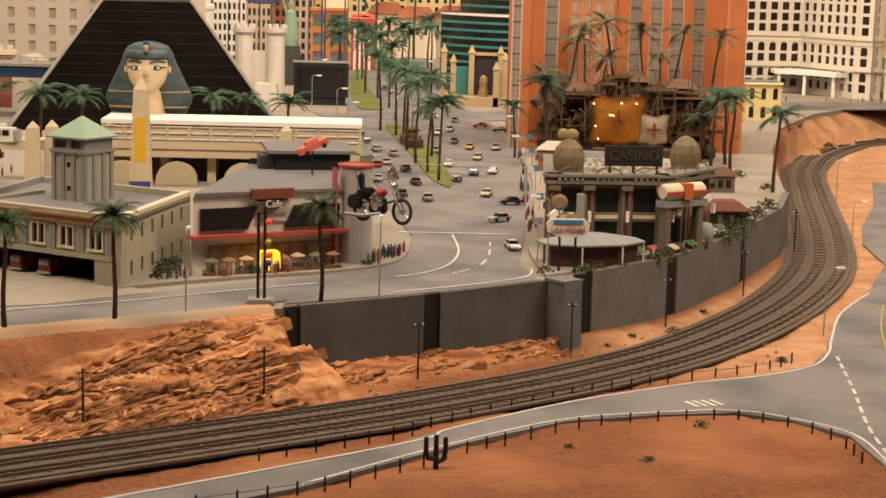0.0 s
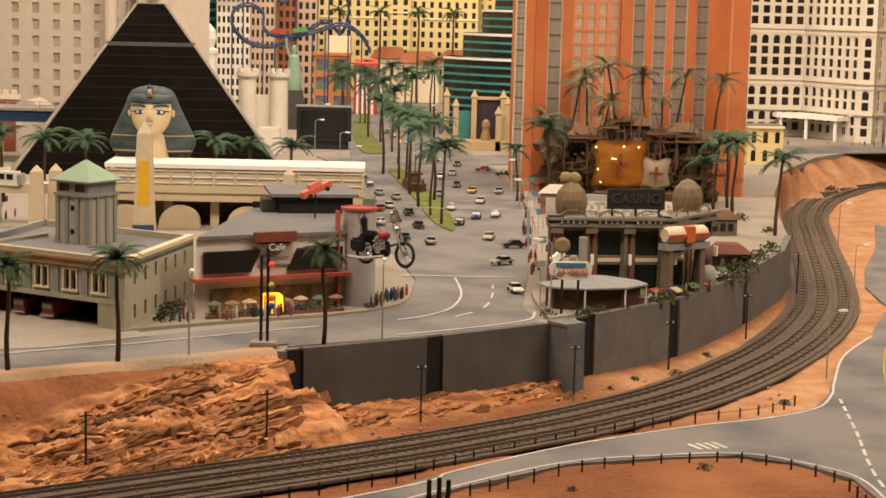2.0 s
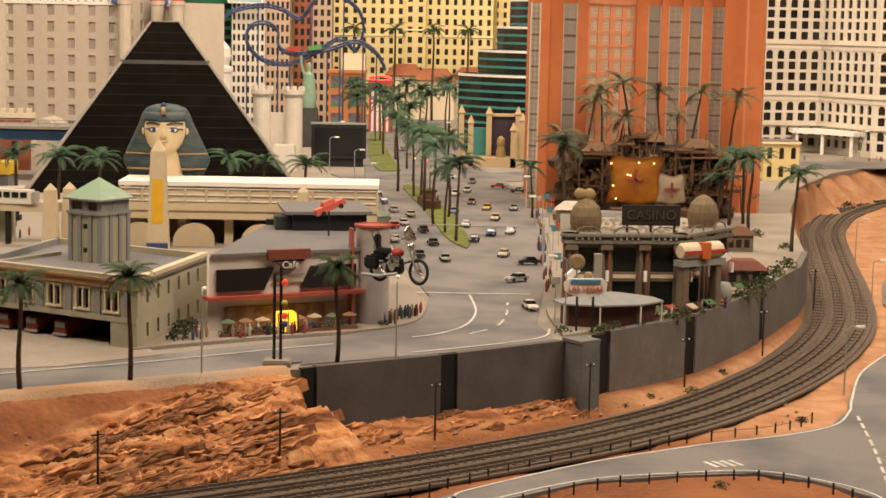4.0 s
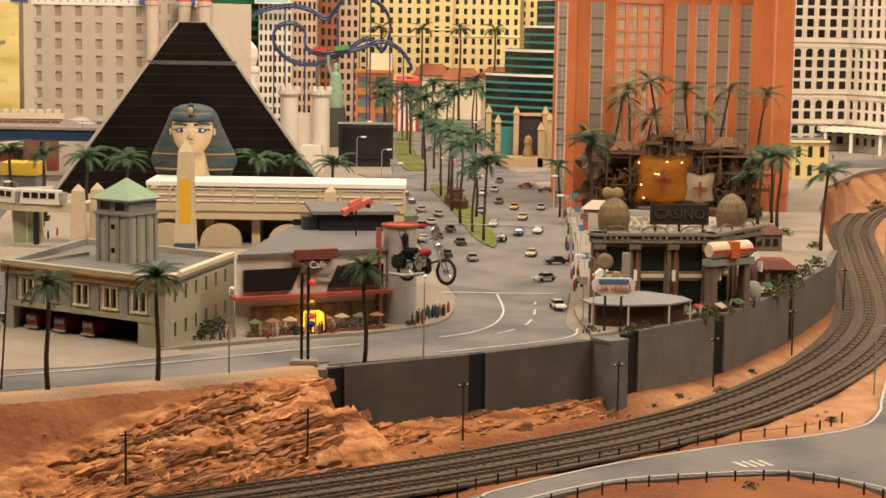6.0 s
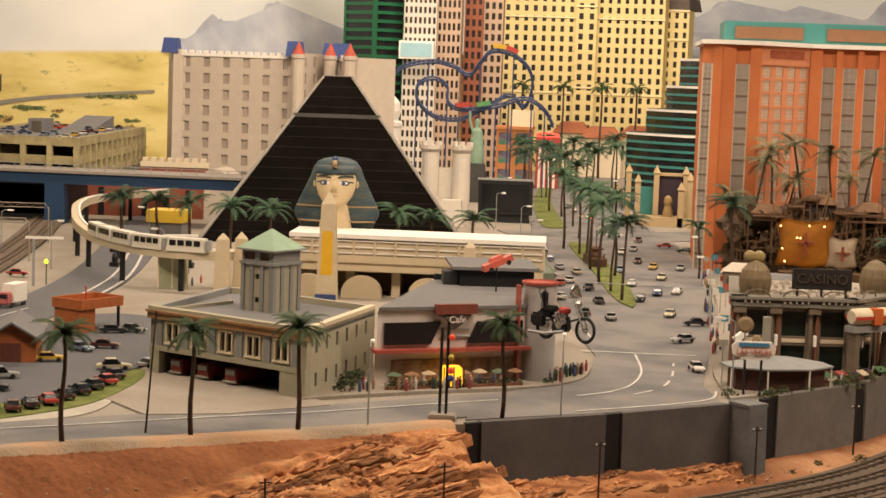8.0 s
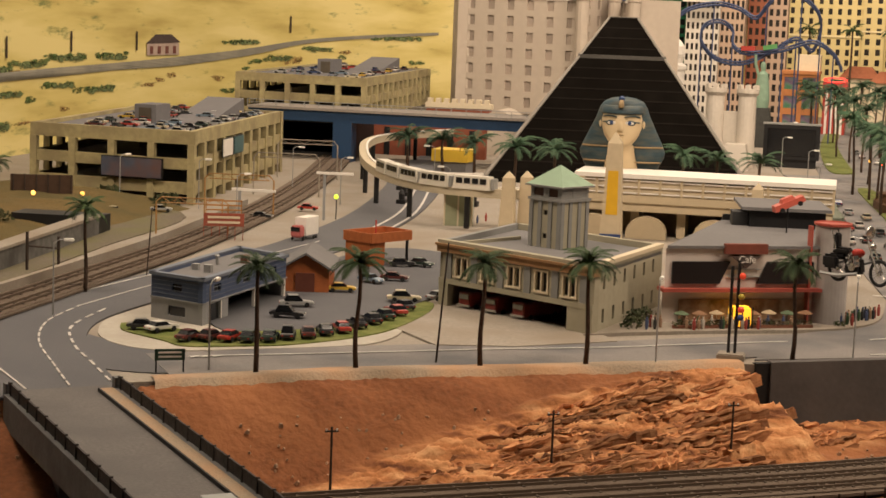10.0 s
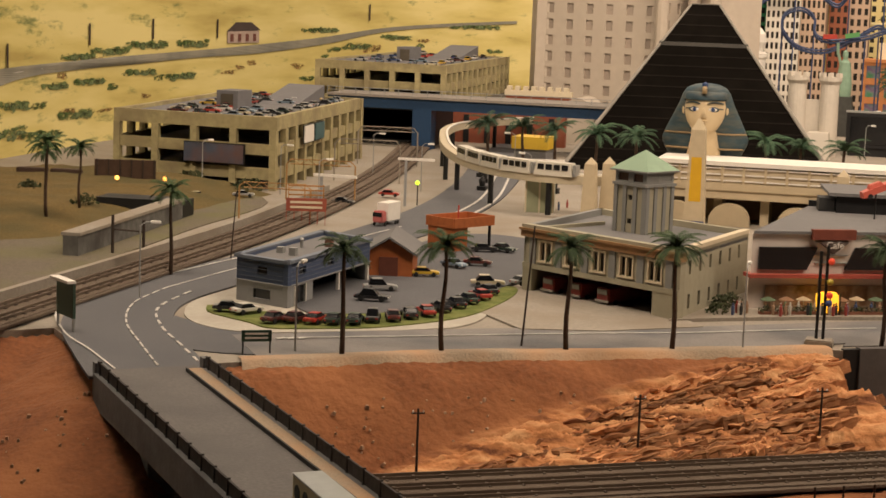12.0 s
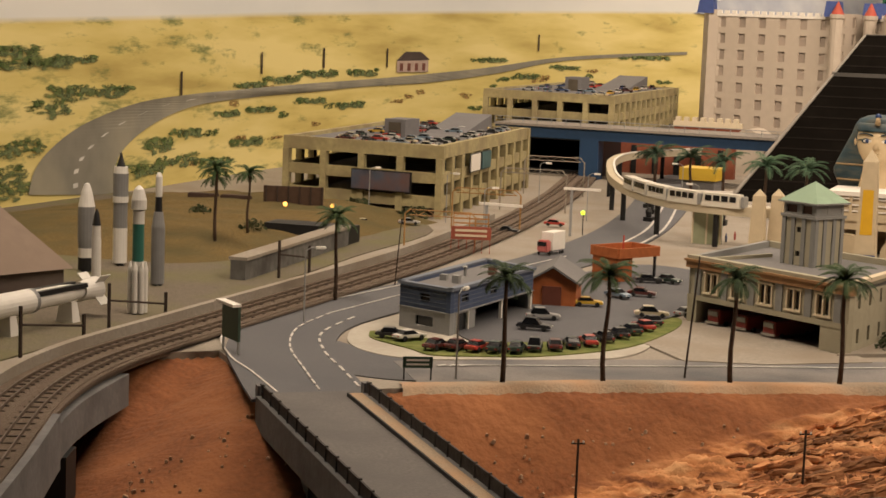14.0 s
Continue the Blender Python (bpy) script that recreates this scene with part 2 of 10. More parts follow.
def ground_heights(x, y):
    d, foot = edge_distance(x, y)
    wall = ease((foot + 0.238) / (0.035 + 0.45 * np.clip(d, 0, 0.12))) * (1 - ease((foot - 0.85) / 0.10))
    lx, ly = np.array([p[0] for p in LOW]), np.array([p[1] for p in LOW])
    bed = np.full(x.shape, 9.0)
    for i in range(len(LOW) - 1):
        dx, dy = lx[i + 1] - lx[i], ly[i + 1] - ly[i]
        t = np.clip(((x - lx[i]) * dx + (y - ly[i]) * dy) / (dx * dx + dy * dy), 0, 1)
        bed = np.minimum(bed, np.hypot(x - lx[i] - t * dx - 0.02, y - ly[i] - t * dy + 0.03))
    bank = -0.006 - 0.114 * ease(d / 0.19) - 0.02 * ease((-0.45 - foot) / 0.4) * ease(d / 0.22)
    under = -0.098 - 0.020 * ease(d / 0.12)
    z = bank * (1 - wall) + under * wall
    # the red mound between the bridge and the viaduct
    rim = np.full(x.shape, 9.0)
    for (ax, ay), (bx, by) in zip(EDGE[4:7], EDGE[5:8]):
        t = np.clip(((x - ax) * (bx - ax) + (y - ay) * (by - ay)) / ((bx - ax) ** 2 + (by - ay) ** 2), 0, 1)
        rim = np.minimum(rim, np.hypot(x - ax - t * (bx - ax), y - ay - t * (by - ay)))
    axis = -1.25 + 0.22 * np.clip((2.31 - y) / 0.95, 0, 1)
    left = ease((-1.0 - foot) / 0.06) * (y < 2.4)
    mound = -0.008 - 0.40 * rim - 0.22 * ease((np.abs(x - axis) - 0.17) / 0.15) * ease(rim / 0.12)
    z = z * (1 - left) + mound * left
    keep = ease((0.085 - bed) / 0.03)
    z = np.where(left < 0.01, z * (1 - keep) - 0.122 * keep, z)
    # sand hills beyond the far bend
    far = ease((y - 5.0) / 1.3) * ease((d - 0.10) / 0.3)
    z = z + 0.022 * far
    return np.where(d < 0, np.minimum(z, -0.014), z), d, foot, keep


def strata(x, y):
    """How much of the layered rock stands at a place, and its relief."""
    u, v = x * 0.80 + y * 0.60, -x * 0.60 + y * 0.80
    w = noise.fractal(Vector((u * 2.5, v * 9, 0.3)), 1.0, 2.0, 4)
    c = v * 46 + u * 5.0 + w * 2.4
    s = c - math.floor(c)
    ledge = (s ** 0.45 if s < 0.86 else (1 - s) / 0.14) - 0.5
    small = noise.fractal(Vector((u * 22, v * 95, 1.7)), 0.7, 2.2, 5)
    return 0.0125 * ledge + 0.008 * small + 0.012 * noise.noise(Vector((u * 7, v * 22, 5)))


def ground_sheet(name, xs, ys, material, skip=None):
    gx, gy = np.meshgrid(xs, ys)
    gz, d, foot, keep = ground_heights(gx, gy)
    mask = np.clip((-0.215 + 0.35 * np.clip(d, 0, 0.12) - foot) / 0.02, 0, 1) * np.clip((foot + 1.04) / 0.1, 0, 1)
    line = 0.012 + 0.165 * np.clip((-0.36 - foot) / 0.62, 0, 1)
    reach = 0.17 + 0.10 * np.clip((-0.28 - foot) / 0.45, 0, 1)
    rock_amt = np.clip((d - line) / 0.03, 0, 1) * np.clip((reach - d) / 0.02, 0, 1) * mask * (1 - keep)
    lip = np.clip((d - 0.004) / 0.02, 0, 1) * np.clip((0.10 - d) / 0.03, 0, 1) * np.clip((foot + 0.24) / 0.04, 0, 1) * np.clip((0.19 - foot) / 0.03, 0, 1)
    ny, nx = gx.shape
    verts, rocky = [], []
    for j in range(ny):
        for i in range(nx):
            x, y, z = float(gx[j, i]), float(gy[j, i]), float(gz[j, i])
            r = float(rock_amt[j, i]) + 0.55 * float(lip[j, i])
            if d[j, i] > 0:
                if r > 0:
                    z += r * (strata(x, y) + 0.012)
                z += 0.006 * fbm(x * 9, y * 9, 2.0) * min(1.0, float(d[j, i]) / 0.03)
                z += 0.002 * noise.noise(Vector((x * 90, y * 90, 3)))
                if foot[j, i] > -0.95 and d[j, i] > reach[j, i] - 0.02 and y < 5:
                    z = min(z, -0.1165 - 0.003 * (foot[j, i] < -0.2))
            verts.append((x, y, z))
            rocky.append(min(1.0, r))
    faces = [(j * nx + i, j * nx + i + 1, (j + 1) * nx + i + 1, (j + 1) * nx + i) for j in range(ny - 1) for i in range(nx - 1) if not (skip and skip(verts[j * nx + i]))]
    me = bpy.data.meshes.new(name)
    me.from_pydata(verts, [], faces)
    at = me.attributes.new("rock", "FLOAT", "POINT")
    at.data.foreach_set("value", rocky)
    # the flats east of the buttress and between the tracks and the road
    flat = ease((foot - 0.20) / 0.12) * ease((d - 0.01) / 0.03) * (1 - 0.85 * ease((2.62 + 0.2 * gx - gy) / 0.25))
    at = me.attributes.new("sand", "FLOAT", "POINT")
    at.data.foreach_set("value", flat.ravel())
    me.materials.append(material)
    me.shade_smooth()
    return new(name, me)


def desert_material():
    m = paint("red_desert", (0.215, 0.078, 0.030), 0.95, 0.30, 140, 0.6, second=(0.29, 0.115, 0.045), patch=6.0)
    nt = m.node_tree
    b = nt.nodes["Principled BSDF"]
    at = nt.nodes.new("ShaderNodeAttribute")
    at.attribute_name = "rock"
    geo, mp = nt.nodes.new("ShaderNodeTexCoord"), nt.nodes.new("ShaderNodeMapping")
    mp.inputs["Rotation"].default_value = (0, 0, radians(-37))
    mp.inputs["Scale"].default_value = (6, 40, 60)
    n = nt.nodes.new("ShaderNodeTexNoise")
    n.inputs["Scale"].default_value, n.inputs["Detail"].default_value = 1.0, 8
    ramp = nt.nodes.new("ShaderNodeValToRGB")
    # darkest tone paints in the shade of crevices between the slabs
    ramp.color_ramp.elements[0].position, ramp.color_ramp.elements[0].color = 0.34, (0.13, 0.045, 0.018, 1)
    ramp.color_ramp.elements[1].position, ramp.color_ramp.elements[1].color = 0.68, (0.62, 0.34, 0.16, 1)
    mid = ramp.color_ramp.elements.new(0.48)
    mid.color = (0.46, 0.195, 0.075, 1)
    mix = nt.nodes.new("ShaderNodeMix")
    mix.data_type = "RGBA"
    old = b.inputs["Base Color"].links[0].from_socket
    nt.links.new(geo.outputs["Object"], mp.inputs[0])
    nt.links.new(mp.outputs[0], n.inputs["Vector"])
    nt.links.new(n.outputs["Fac"], ramp.inputs[0])
    nt.links.new(at.outputs["Fac"], mix.inputs[0])
    nt.links.new(old, mix.inputs[6])
    nt.links.new(ramp.outputs[0], mix.inputs[7])
    # pale orange sand on the flats beyond the rock
    sand_at, grain, tone, pale = nt.nodes.new("ShaderNodeAttribute"), nt.nodes.new("ShaderNodeTexNoise"), nt.nodes.new("ShaderNodeValToRGB"), nt.nodes.new("ShaderNodeMix")
    sand_at.attribute_name = "sand"
    grain.inputs["Scale"].default_value, grain.inputs["Detail"].default_value, grain.inputs["Roughness"].default_value = 14.0, 10, 0.7
    nt.links.new(geo.outputs["Object"], grain.inputs["Vector"])
    tone.color_ramp.elements[0].position, tone.color_ramp.elements[0].color = 0.32, (0.30, 0.135, 0.060, 1)
    tone.color_ramp.elements[1].position, tone.color_ramp.elements[1].color = 0.62, (0.48, 0.265, 0.14, 1)
    nt.links.new(grain.outputs["Fac"], tone.inputs[0])
    pale.data_type = "RGBA"
    nt.links.new(sand_at.outputs["Fac"], pale.inputs[0])
    nt.links.new(mix.outputs[2], pale.inputs[6])
    nt.links.new(tone.outputs[0], pale.inputs[7])
    nt.links.new(pale.outputs[2], b.inputs["Base Color"])
    return m


DESERT = desert_material()
fine_x = np.concatenate([np.linspace(-4.5, -1.7, 20)[:-1], np.linspace(-1.7, -1.06, 60)[:-1], np.linspace(-1.06, -0.2, 340)[:-1], np.linspace(-0.2, 1.3, 170)[:-1], np.linspace(1.3, 4.5, 30)])
fine_y = np.concatenate([np.linspace(0.4, 1.5, 24)[:-1], np.linspace(1.5, 2.0, 60)[:-1], np.linspace(2.0, 2.75, 320)[:-1], np.linspace(2.75, 3.6, 90)[:-1], np.linspace(3.6, 8.2, 90)])
ground = tagged(ground_sheet("ground", fine_x, fine_y, DESERT), "red desert ground with orange layered rock below the town", "ground", kind="structure")

# the town's plateau
bm = bmesh.new()
town = [Vector(p) for p in EDGE] + [Vector((4.2, 14)), Vector((-4.2, 14)), Vector((-4.2, 1.2))]
prism(bm, [(p.x, p.y) for p in town], -0.02, 0.0)
bmesh.ops.recalc_face_normals(bm, faces=bm.faces[:])
bmesh.ops.triangulate(bm, faces=[f for f in bm.faces if len(f.verts) > 4])
tagged(part("pavement", bm, CONCRETE), "pale sandy concrete surface of the model town", "pavement", kind="structure")


def band(name, line, left, right, z, material, label, category="road", n=8, kind="structure"):
    c = smooth_line(line, n)
    bm = bmesh.new()
    strip(bm, side_line(c, left), side_line(c, -right), z - 0.004, z)
    return tagged(part(name, bm, material), label, category, kind=kind)


def area(name, pts, z0, z1, material, label, category, kind="structure", n=6):
    c = smooth_line(list(pts) + [pts[0]], n)[:-1]
    bm = bmesh.new()
    prism(bm, [(p.x, p.y) for p in c], z0, z1)
    bmesh.ops.recalc_face_normals(bm, faces=bm.faces[:])
    bmesh.ops.triangulate(bm, faces=[f for f in bm.faces if len(f.verts) > 4])
    return tagged(part(name, bm, material), label, category, kind=kind)


# sandy verge along the edge, then the front road, the boulevard and the road to the tunnel
front = [(-1.02, 2.30), (-0.80, 2.46), (-0.62, 2.575), (-0.45, 2.67), (-0.30, 2.78), (-0.18, 2.87), (-0.06, 2.955), (0.03, 3.05)]
band("road", front, 0.09, 0.075, 0.0022, ASPHALT, "worn grey asphalt road along the town's edge")
bm = bmesh.new()
prism(bm, [(-0.22, 2.72), (0.0, 2.845), (0.19, 2.99), (0.165, 3.15), (0.20, 3.6), (0.235, 4.3), (0.245, 5.2), (0.20, 6.0), (0.11, 6.7), (0.02, 8), (-0.02, 10.5), (-0.06, 13), (-0.62, 13), (-0.42, 10), (-0.40, 8), (-0.34, 6.9), (-0.23, 5.6), (-0.165, 4.6),
           (-0.075, 3.75), (-0.03, 3.45), (-0.035, 3.25), (-0.08, 3.10), (-0.2, 2.95)], -0.002, 0.0026)
bmesh.ops.recalc_face_normals(bm, faces=bm.faces[:])
bmesh.ops.triangulate(bm, faces=[f for f in bm.faces if len(f.verts) > 4])
tagged(part("road", bm, ASPHALT), "wide grey asphalt boulevard", "road", kind="structure")
band("road", [(-0.36, 6.05), (-0.05, 6.15), (0.3, 6.3), (1.2, 7.0), (2.2, 7.3)], 0.16, 0.16, 0.0034, ASPHALT, "grey asphalt cross street")
band("road", [(-1.05, 2.07), (-1.15, 2.21), (-1.26, 2.38), (-1.325, 2.57), (-1.325, 2.8), (-1.29, 3.2), (-1.24, 3.6), (-1.26, 4.2), (-1.37, 4.9), (-1.52, 5.6), (-1.62, 6.4)], 0.085, 0.080, 0.003, ROADBLUE, "grey asphalt road that bends towards the tunnel")
band("road", [(-1.26, 2.40), (-1.14, 2.33), (-1.02, 2.31), (-0.88, 2.40)], 0.09, 0.06, 0.0018, ROADBLUE, "grey asphalt road junction")
area("kerb", [(-1.225, 2.85), (-1.245, 2.633), (-1.213, 2.51), (-1.16, 2.435), (-1.09, 2.402), (-1.028, 2.416), (-0.93, 2.478), (-0.844, 2.538), (-0.79, 2.601), (-0.78, 2.72), (-0.83, 2.95), (-1.0, 3.0), (-1.16, 2.98)], -0.002, 0.0027, KERB, "pale concrete kerb strip round the car park", "kerb")
area("verge", [(-1.204, 2.575), (-1.174, 2.519), (-1.089, 2.470), (-1.04, 2.440), (-0.97, 2.474), (-0.894, 2.528), (-0.807, 2.671), (-0.785, 2.862), (-0.80, 2.99), (-0.835, 2.99), (-0.84, 2.86), (-0.88, 2.72), (-0.95, 2.63), (-1.04, 2.57), (-1.12, 2.57), (-1.166, 2.600)], -0.002, 0.0046, GRASS, "strip of dry model grass round the car park", "grass")
area("pavement", [(-1.03, 2.58), (-0.95, 2.625), (-0.875, 2.72), (-0.835, 2.87), (-0.82, 3.05), (-0.78, 3.3), (-0.92, 3.62), (-1.10, 3.62), (-1.14, 3.1), (-1.10, 2.7)], -0.002, 0.0050, ROADBLUE, "grey asphalt car park", "car park")
area("verge", [(0.048, 4.19), (0.056, 4.35), (0.02, 4.9), (-0.05, 5.4), (-0.10, 5.78), (-0.145, 5.80), (-0.12, 5.5), (-0.06, 5.0), (0.0, 4.4)], -0.002, 0.006, GRASS, "narrow green median strip of the boulevard", "grass")
area("verge", [(-0.17, 6.4), (-0.24, 7.2), (-0.29, 8), (-0.33, 9.6), (-0.38, 9.6), (-0.36, 8), (-0.31, 7.0), (-0.25, 6.4)], -0.002, 0.006, GRASS, "narrow green median strip of the boulevard", "grass")
# raised kerbs round the cafe corner and along the boulevard
area("kerb", [(-0.50, 2.80), (-0.42, 2.86), (-0.30, 2.935), (-0.17, 3.005), (-0.09, 3.07), (-0.045, 3.16), (-0.035, 3.30), (-0.05, 3.42), (-0.085, 3.60), (-0.14, 3.5), (-0.30, 3.4), (-0.45, 3.2)], -0.002, 0.006, CONCRETE, "pale concrete pavement slab with a rounded corner", "pavement", n=5)
area("kerb", [(0.205, 3.02), (0.19, 3.3), (0.225, 3.8), (0.255, 4.4), (0.265, 5.0), (0.40, 5.0), (0.40, 4.0), (0.45, 3.4), (0.30, 3.12)], -0.002, 0.006, CONCRETE, "pale concrete pavement slab", "pavement", n=5)
brow = smooth_line([(-0.985, 2.203), (-0.94, 2.238), (-0.877, 2.286), (-0.76, 2.375), (-0.597, 2.468), (-0.426, 2.571), (-0.297, 2.651), (-0.235, 2.69)], 10)
bm = bmesh.new()
rows = []
for i, p in enumerate(brow):
    k = 0.003 * noise.noise(Vector((p.x * 40, p.y * 40, 0))) + 0.003
    w = 0.034 + 0.006 * noise.noise(Vector((p.x * 14, 3, 0)))
    n_ = Vector((0.53, -0.85))
    rows.append([bm.verts.new((p.x + n_.x * (k + 0.012), p.y + n_.y * (k + 0.012), -0.022)), bm.verts.new((p.x + n_.x * k, p.y + n_.y * k, 0.0022)), bm.verts.new((p.x - n_.x * 0.012, p.y - n_.y * 0.012, 0.0042)), bm.verts.new((p.x - n_.x * w, p.y - n_.y * w, 0.0020))])
for a, b in zip(rows, rows[1:]):
    for k in range(3):
        bm.faces.new((a[k], b[k], b[k + 1], a[k + 1]))
bmesh.ops.recalc_face_normals(bm, faces=bm.faces[:])
tagged(part("verge", bm, SAND, smooth=True), "dusty sand verge along the edge", "verge", kind="structure")


def dashes(line, z, width, material, dash, gap, name="road_marking"):
    bm = bmesh.new()
    c = smooth_line(line, 40)
    run, on, piece = 0.0, True, []
    for p, q in zip(c, c[1:]):
        piece.append(p)
        run += (q - p).length
        if run > (dash if on else gap):
            if on and len(piece) > 1:
                strip(bm, side_line(piece, width / 2), side_line(piece, -width / 2), z - 0.001, z)
            piece, run, on = [p] if not on else [], 0.0, (not on) if gap else True
            if gap == 0:
                piece = [p]
    if on and len(piece) > 1:
        strip(bm, side_line(piece, width / 2), side_line(piece, -width / 2), z - 0.001, z)
    return tagged(part(name, bm, material), "worn painted road line", "road marking", kind="structure")


dashes([(-0.986, 2.385), (-0.80, 2.50), (-0.62, 2.615), (-0.45, 2.715), (-0.30, 2.82), (-0.18, 2.90)], 0.0040, 0.0035, WHITELINE, 9, 0)
dashes([(-0.053, 2.976), (0.0, 3.03), (0.04, 3.12), (0.058, 3.27), (0.048, 3.467)], 0.0042, 0.004, WHITELINE, 9, 0)
dashes([(0.043, 3.019), (0.09, 3.10), (0.112, 3.22), (0.12, 3.38)], 0.0042, 0.004, WHITELINE, 0.06, 0.05)
dashes([(-0.05, 2.835), (0.10, 2.94), (0.17, 3.01), (0.185, 3.09)], 0.0042, 0.004, WHITELINE, 9, 0)
dashes([(-0.064, 3.484), (0.171, 3.489)], 0.0042, 0.006, WHITELINE, 9, 0)
dashes([(-1.035, 2.17), (-1.105, 2.265), (-1.19, 2.38), (-1.262, 2.52), (-1.285, 2.70)], 0.0046, 0.004, WHITELINE, 0.03, 0.022)
dashes([(-1.07, 2.12), (-1.15, 2.235), (-1.25, 2.385), (-1.315, 2.54), (-1.335, 2.70)], 0.0046, 0.003, WHITELINE, 0.03, 0.012)
dashes([(-1.335, 2.70), (-1.315, 3.0), (-1.285, 3.3), (-1.245, 3.7)], 0.0046, 0.0025, WHITELINE, 9, 0)
dashes([(-1.11, 2.075), (-1.20, 2.175), (-1.29, 2.27), (-1.385, 2.42), (-1.408, 2.58), (-1.40, 2.8), (-1.365, 3.1), (-1.33, 3.4)], 0.0046, 0.003, WHITELINE, 9, 0)
for dx in (0.0, 0.014, 0.028):
    dashes([(-1.0 + dx, 2.365 + dx * 0.6), (-0.992 + dx, 2.379 + dx * 0.6)], 0.0046, 0.006, WHITELINE, 9, 0)
dashes([(-1.16, 3.75), (-1.20, 4.3), (-1.33, 4.95), (-1.45, 5.5)], 0.0046, 0.006, WHITELINE, 9, 0)
dashes([(-1.20, 3.75), (-1.24, 4.3), (-1.37, 4.95), (-1.49, 5.5)], 0.0046, 0.006, WHITELINE, 9, 0)


# railway tracks
def track(name, line, z, label, gauge=0.0165):
    c = smooth_line(line, 12)
    top = thing(name, c[0].x, c[0].y, z, 0, label, "railway track", "tracks", "structure")
    base = Vector((c[0].x, c[0].y))
    c = [p - base for p in c]
    bm = bmesh.new()
    strip(bm, side_line(c, 0.0235), side_line(c, -0.0235), -0.014, 0.0)
    part("ballast", bm, BALLAST, top)
    for s in (1, -1):
        bm = bmesh.new()
        strip(bm, side_line(c, s * gauge / 2 + 0.0008), side_line(c, s * gauge / 2 - 0.0008), 0.0, 0.0042)
        part("rail", bm, RAIL, top)
    bm = bmesh.new()
    box(bm, -0.0018, 0.0018, -0.0145, 0.0145, -0.001, 0.0014)
    me = bpy.data.meshes.new("sleeper")
    bm.to_mesh(me)
    bm.free()
    me.materials.append(SLEEPER)
    run, count = 0.0, 0
    rest = bmesh.new()
    for p, q in zip(c, c[1:]):
        d = q - p
        run += d.length
        while run > 0.011:
            run -= 0.011
            a = math.atan2(d.y, d.x)
            if count < 150:
                shared("sleeper", me, top, q.x, q.y, 0, math.degrees(a))
            else:
                box(rest, -0.0018, 0.0018, -0.0145, 0.0145, -0.001, 0.0014, pose(q.x, q.y, 0, 0, 0, math.degrees(a)))
            count += 1
    ob = part("far_sleepers", rest, SLEEPER, top)
    ob["kind"] = "stuff"
    return top


lowc = [Vector(p) for p in LOW]
band("trackbed", LOW, 0.046, 0.118, -0.1105, BALLAST, "broad brown ballast bed of the valley tracks", "trackbed", 12)
for off in (0.012, -0.036, -0.084):
    track("railway_track", [(p.x, p.y) for p in side_line(lowc, off)], -0.108, "brown ballasted model railway track curving through the valley")
high = [(-0.98, 1.05), (-1.18, 1.5), (-1.345, 1.85), (-1.415, 2.1), (-1.432, 2.4), (-1.447, 2.9), (-1.475, 3.5), (-1.565, 4.25), (-1.70, 5.0), (-1.86, 5.7), (-2.0, 6.3)]
highc = [Vector(p) for p in high]
band("trackbed", high, 0.056, 0.052, 0.0085, BALLAST, "brown ballast bed of the tracks beside the town", "trackbed", 12)
for off in (0.025, -0.022):
    track("railway_track", [(p.x, p.y) for p in side_line(highc, off)], 0.010, "brown ballasted model railway track beside the town")
for off, h in ((0.060, 0.024), ):
    bm = bmesh.new()
    c = smooth_line([(p.x, p.y) for p in side_line(highc, off)][:8] if off > 0 else [(p.x, p.y) for p in side_line(highc, off)][:4], 10)
    strip(bm, side_line(c, 0.006), side_line(c, -0.006), -0.03, h)
    tagged(part("kerb_wall", bm, CONCRETE), "low pale concrete wall beside the tracks", "wall", kind="structure")

# valley roads beside the low tracks
VALLEY = -0.113
bm = bmesh.new()
prism(bm, [(-0.9, 1.62), (-0.5, 1.98), (-0.20, 2.21), (-0.037, 2.341), (0.04, 2.437), (0.213, 2.60), (0.401, 2.735), (0.549, 2.815), (0.64, 2.89), (0.69, 3.0), (0.716, 3.1), (0.79, 3.351), (0.90, 3.58), (1.03, 3.95), (1.05, 4.25), (1.12, 4.55), (1.26, 5.0), (1.40, 5.6), (1.46, 6.0), (1.9, 6.0),
           (1.6, 4.6), (1.35, 3.9), (1.15, 3.3), (0.98, 2.8), (0.9, 2.3), (0.85, 1.8), (0.58, 1.8), (0.615, 2.3), (0.603, 2.44), (0.537, 2.52), (0.461, 2.56), (0.34, 2.535), (0.204, 2.485), (0.047, 2.345), (-0.15, 2.13), (-0.5, 1.85), (-0.85, 1.55)], VALLEY - 0.006, VALLEY)
bmesh.ops.recalc_face_normals(bm, faces=bm.faces[:])
bmesh.ops.triangulate(bm, faces=[f for f in bm.faces if len(f.verts) > 4])
tagged(part("road", bm, ASPHALT), "grey asphalt valley road with a junction", "road", kind="structure")
dashes([(-0.5, 1.965), (-0.037, 2.333), (0.04, 2.427), (0.213, 2.592), (0.401, 2.726), (0.549, 2.806), (0.645, 2.888), (0.695, 3.0), (0.721, 3.1), (0.795, 3.351), (0.905, 3.58)], VALLEY + 0.0012, 0.004, WHITELINE, 9, 0)
dashes([(-0.15, 2.14), (0.047, 2.355), (0.204, 2.494), (0.34, 2.545), (0.461, 2.57), (0.54, 2.53), (0.61, 2.445), (0.622, 2.3)], VALLEY + 0.0012, 0.004, WHITELINE, 9, 0)
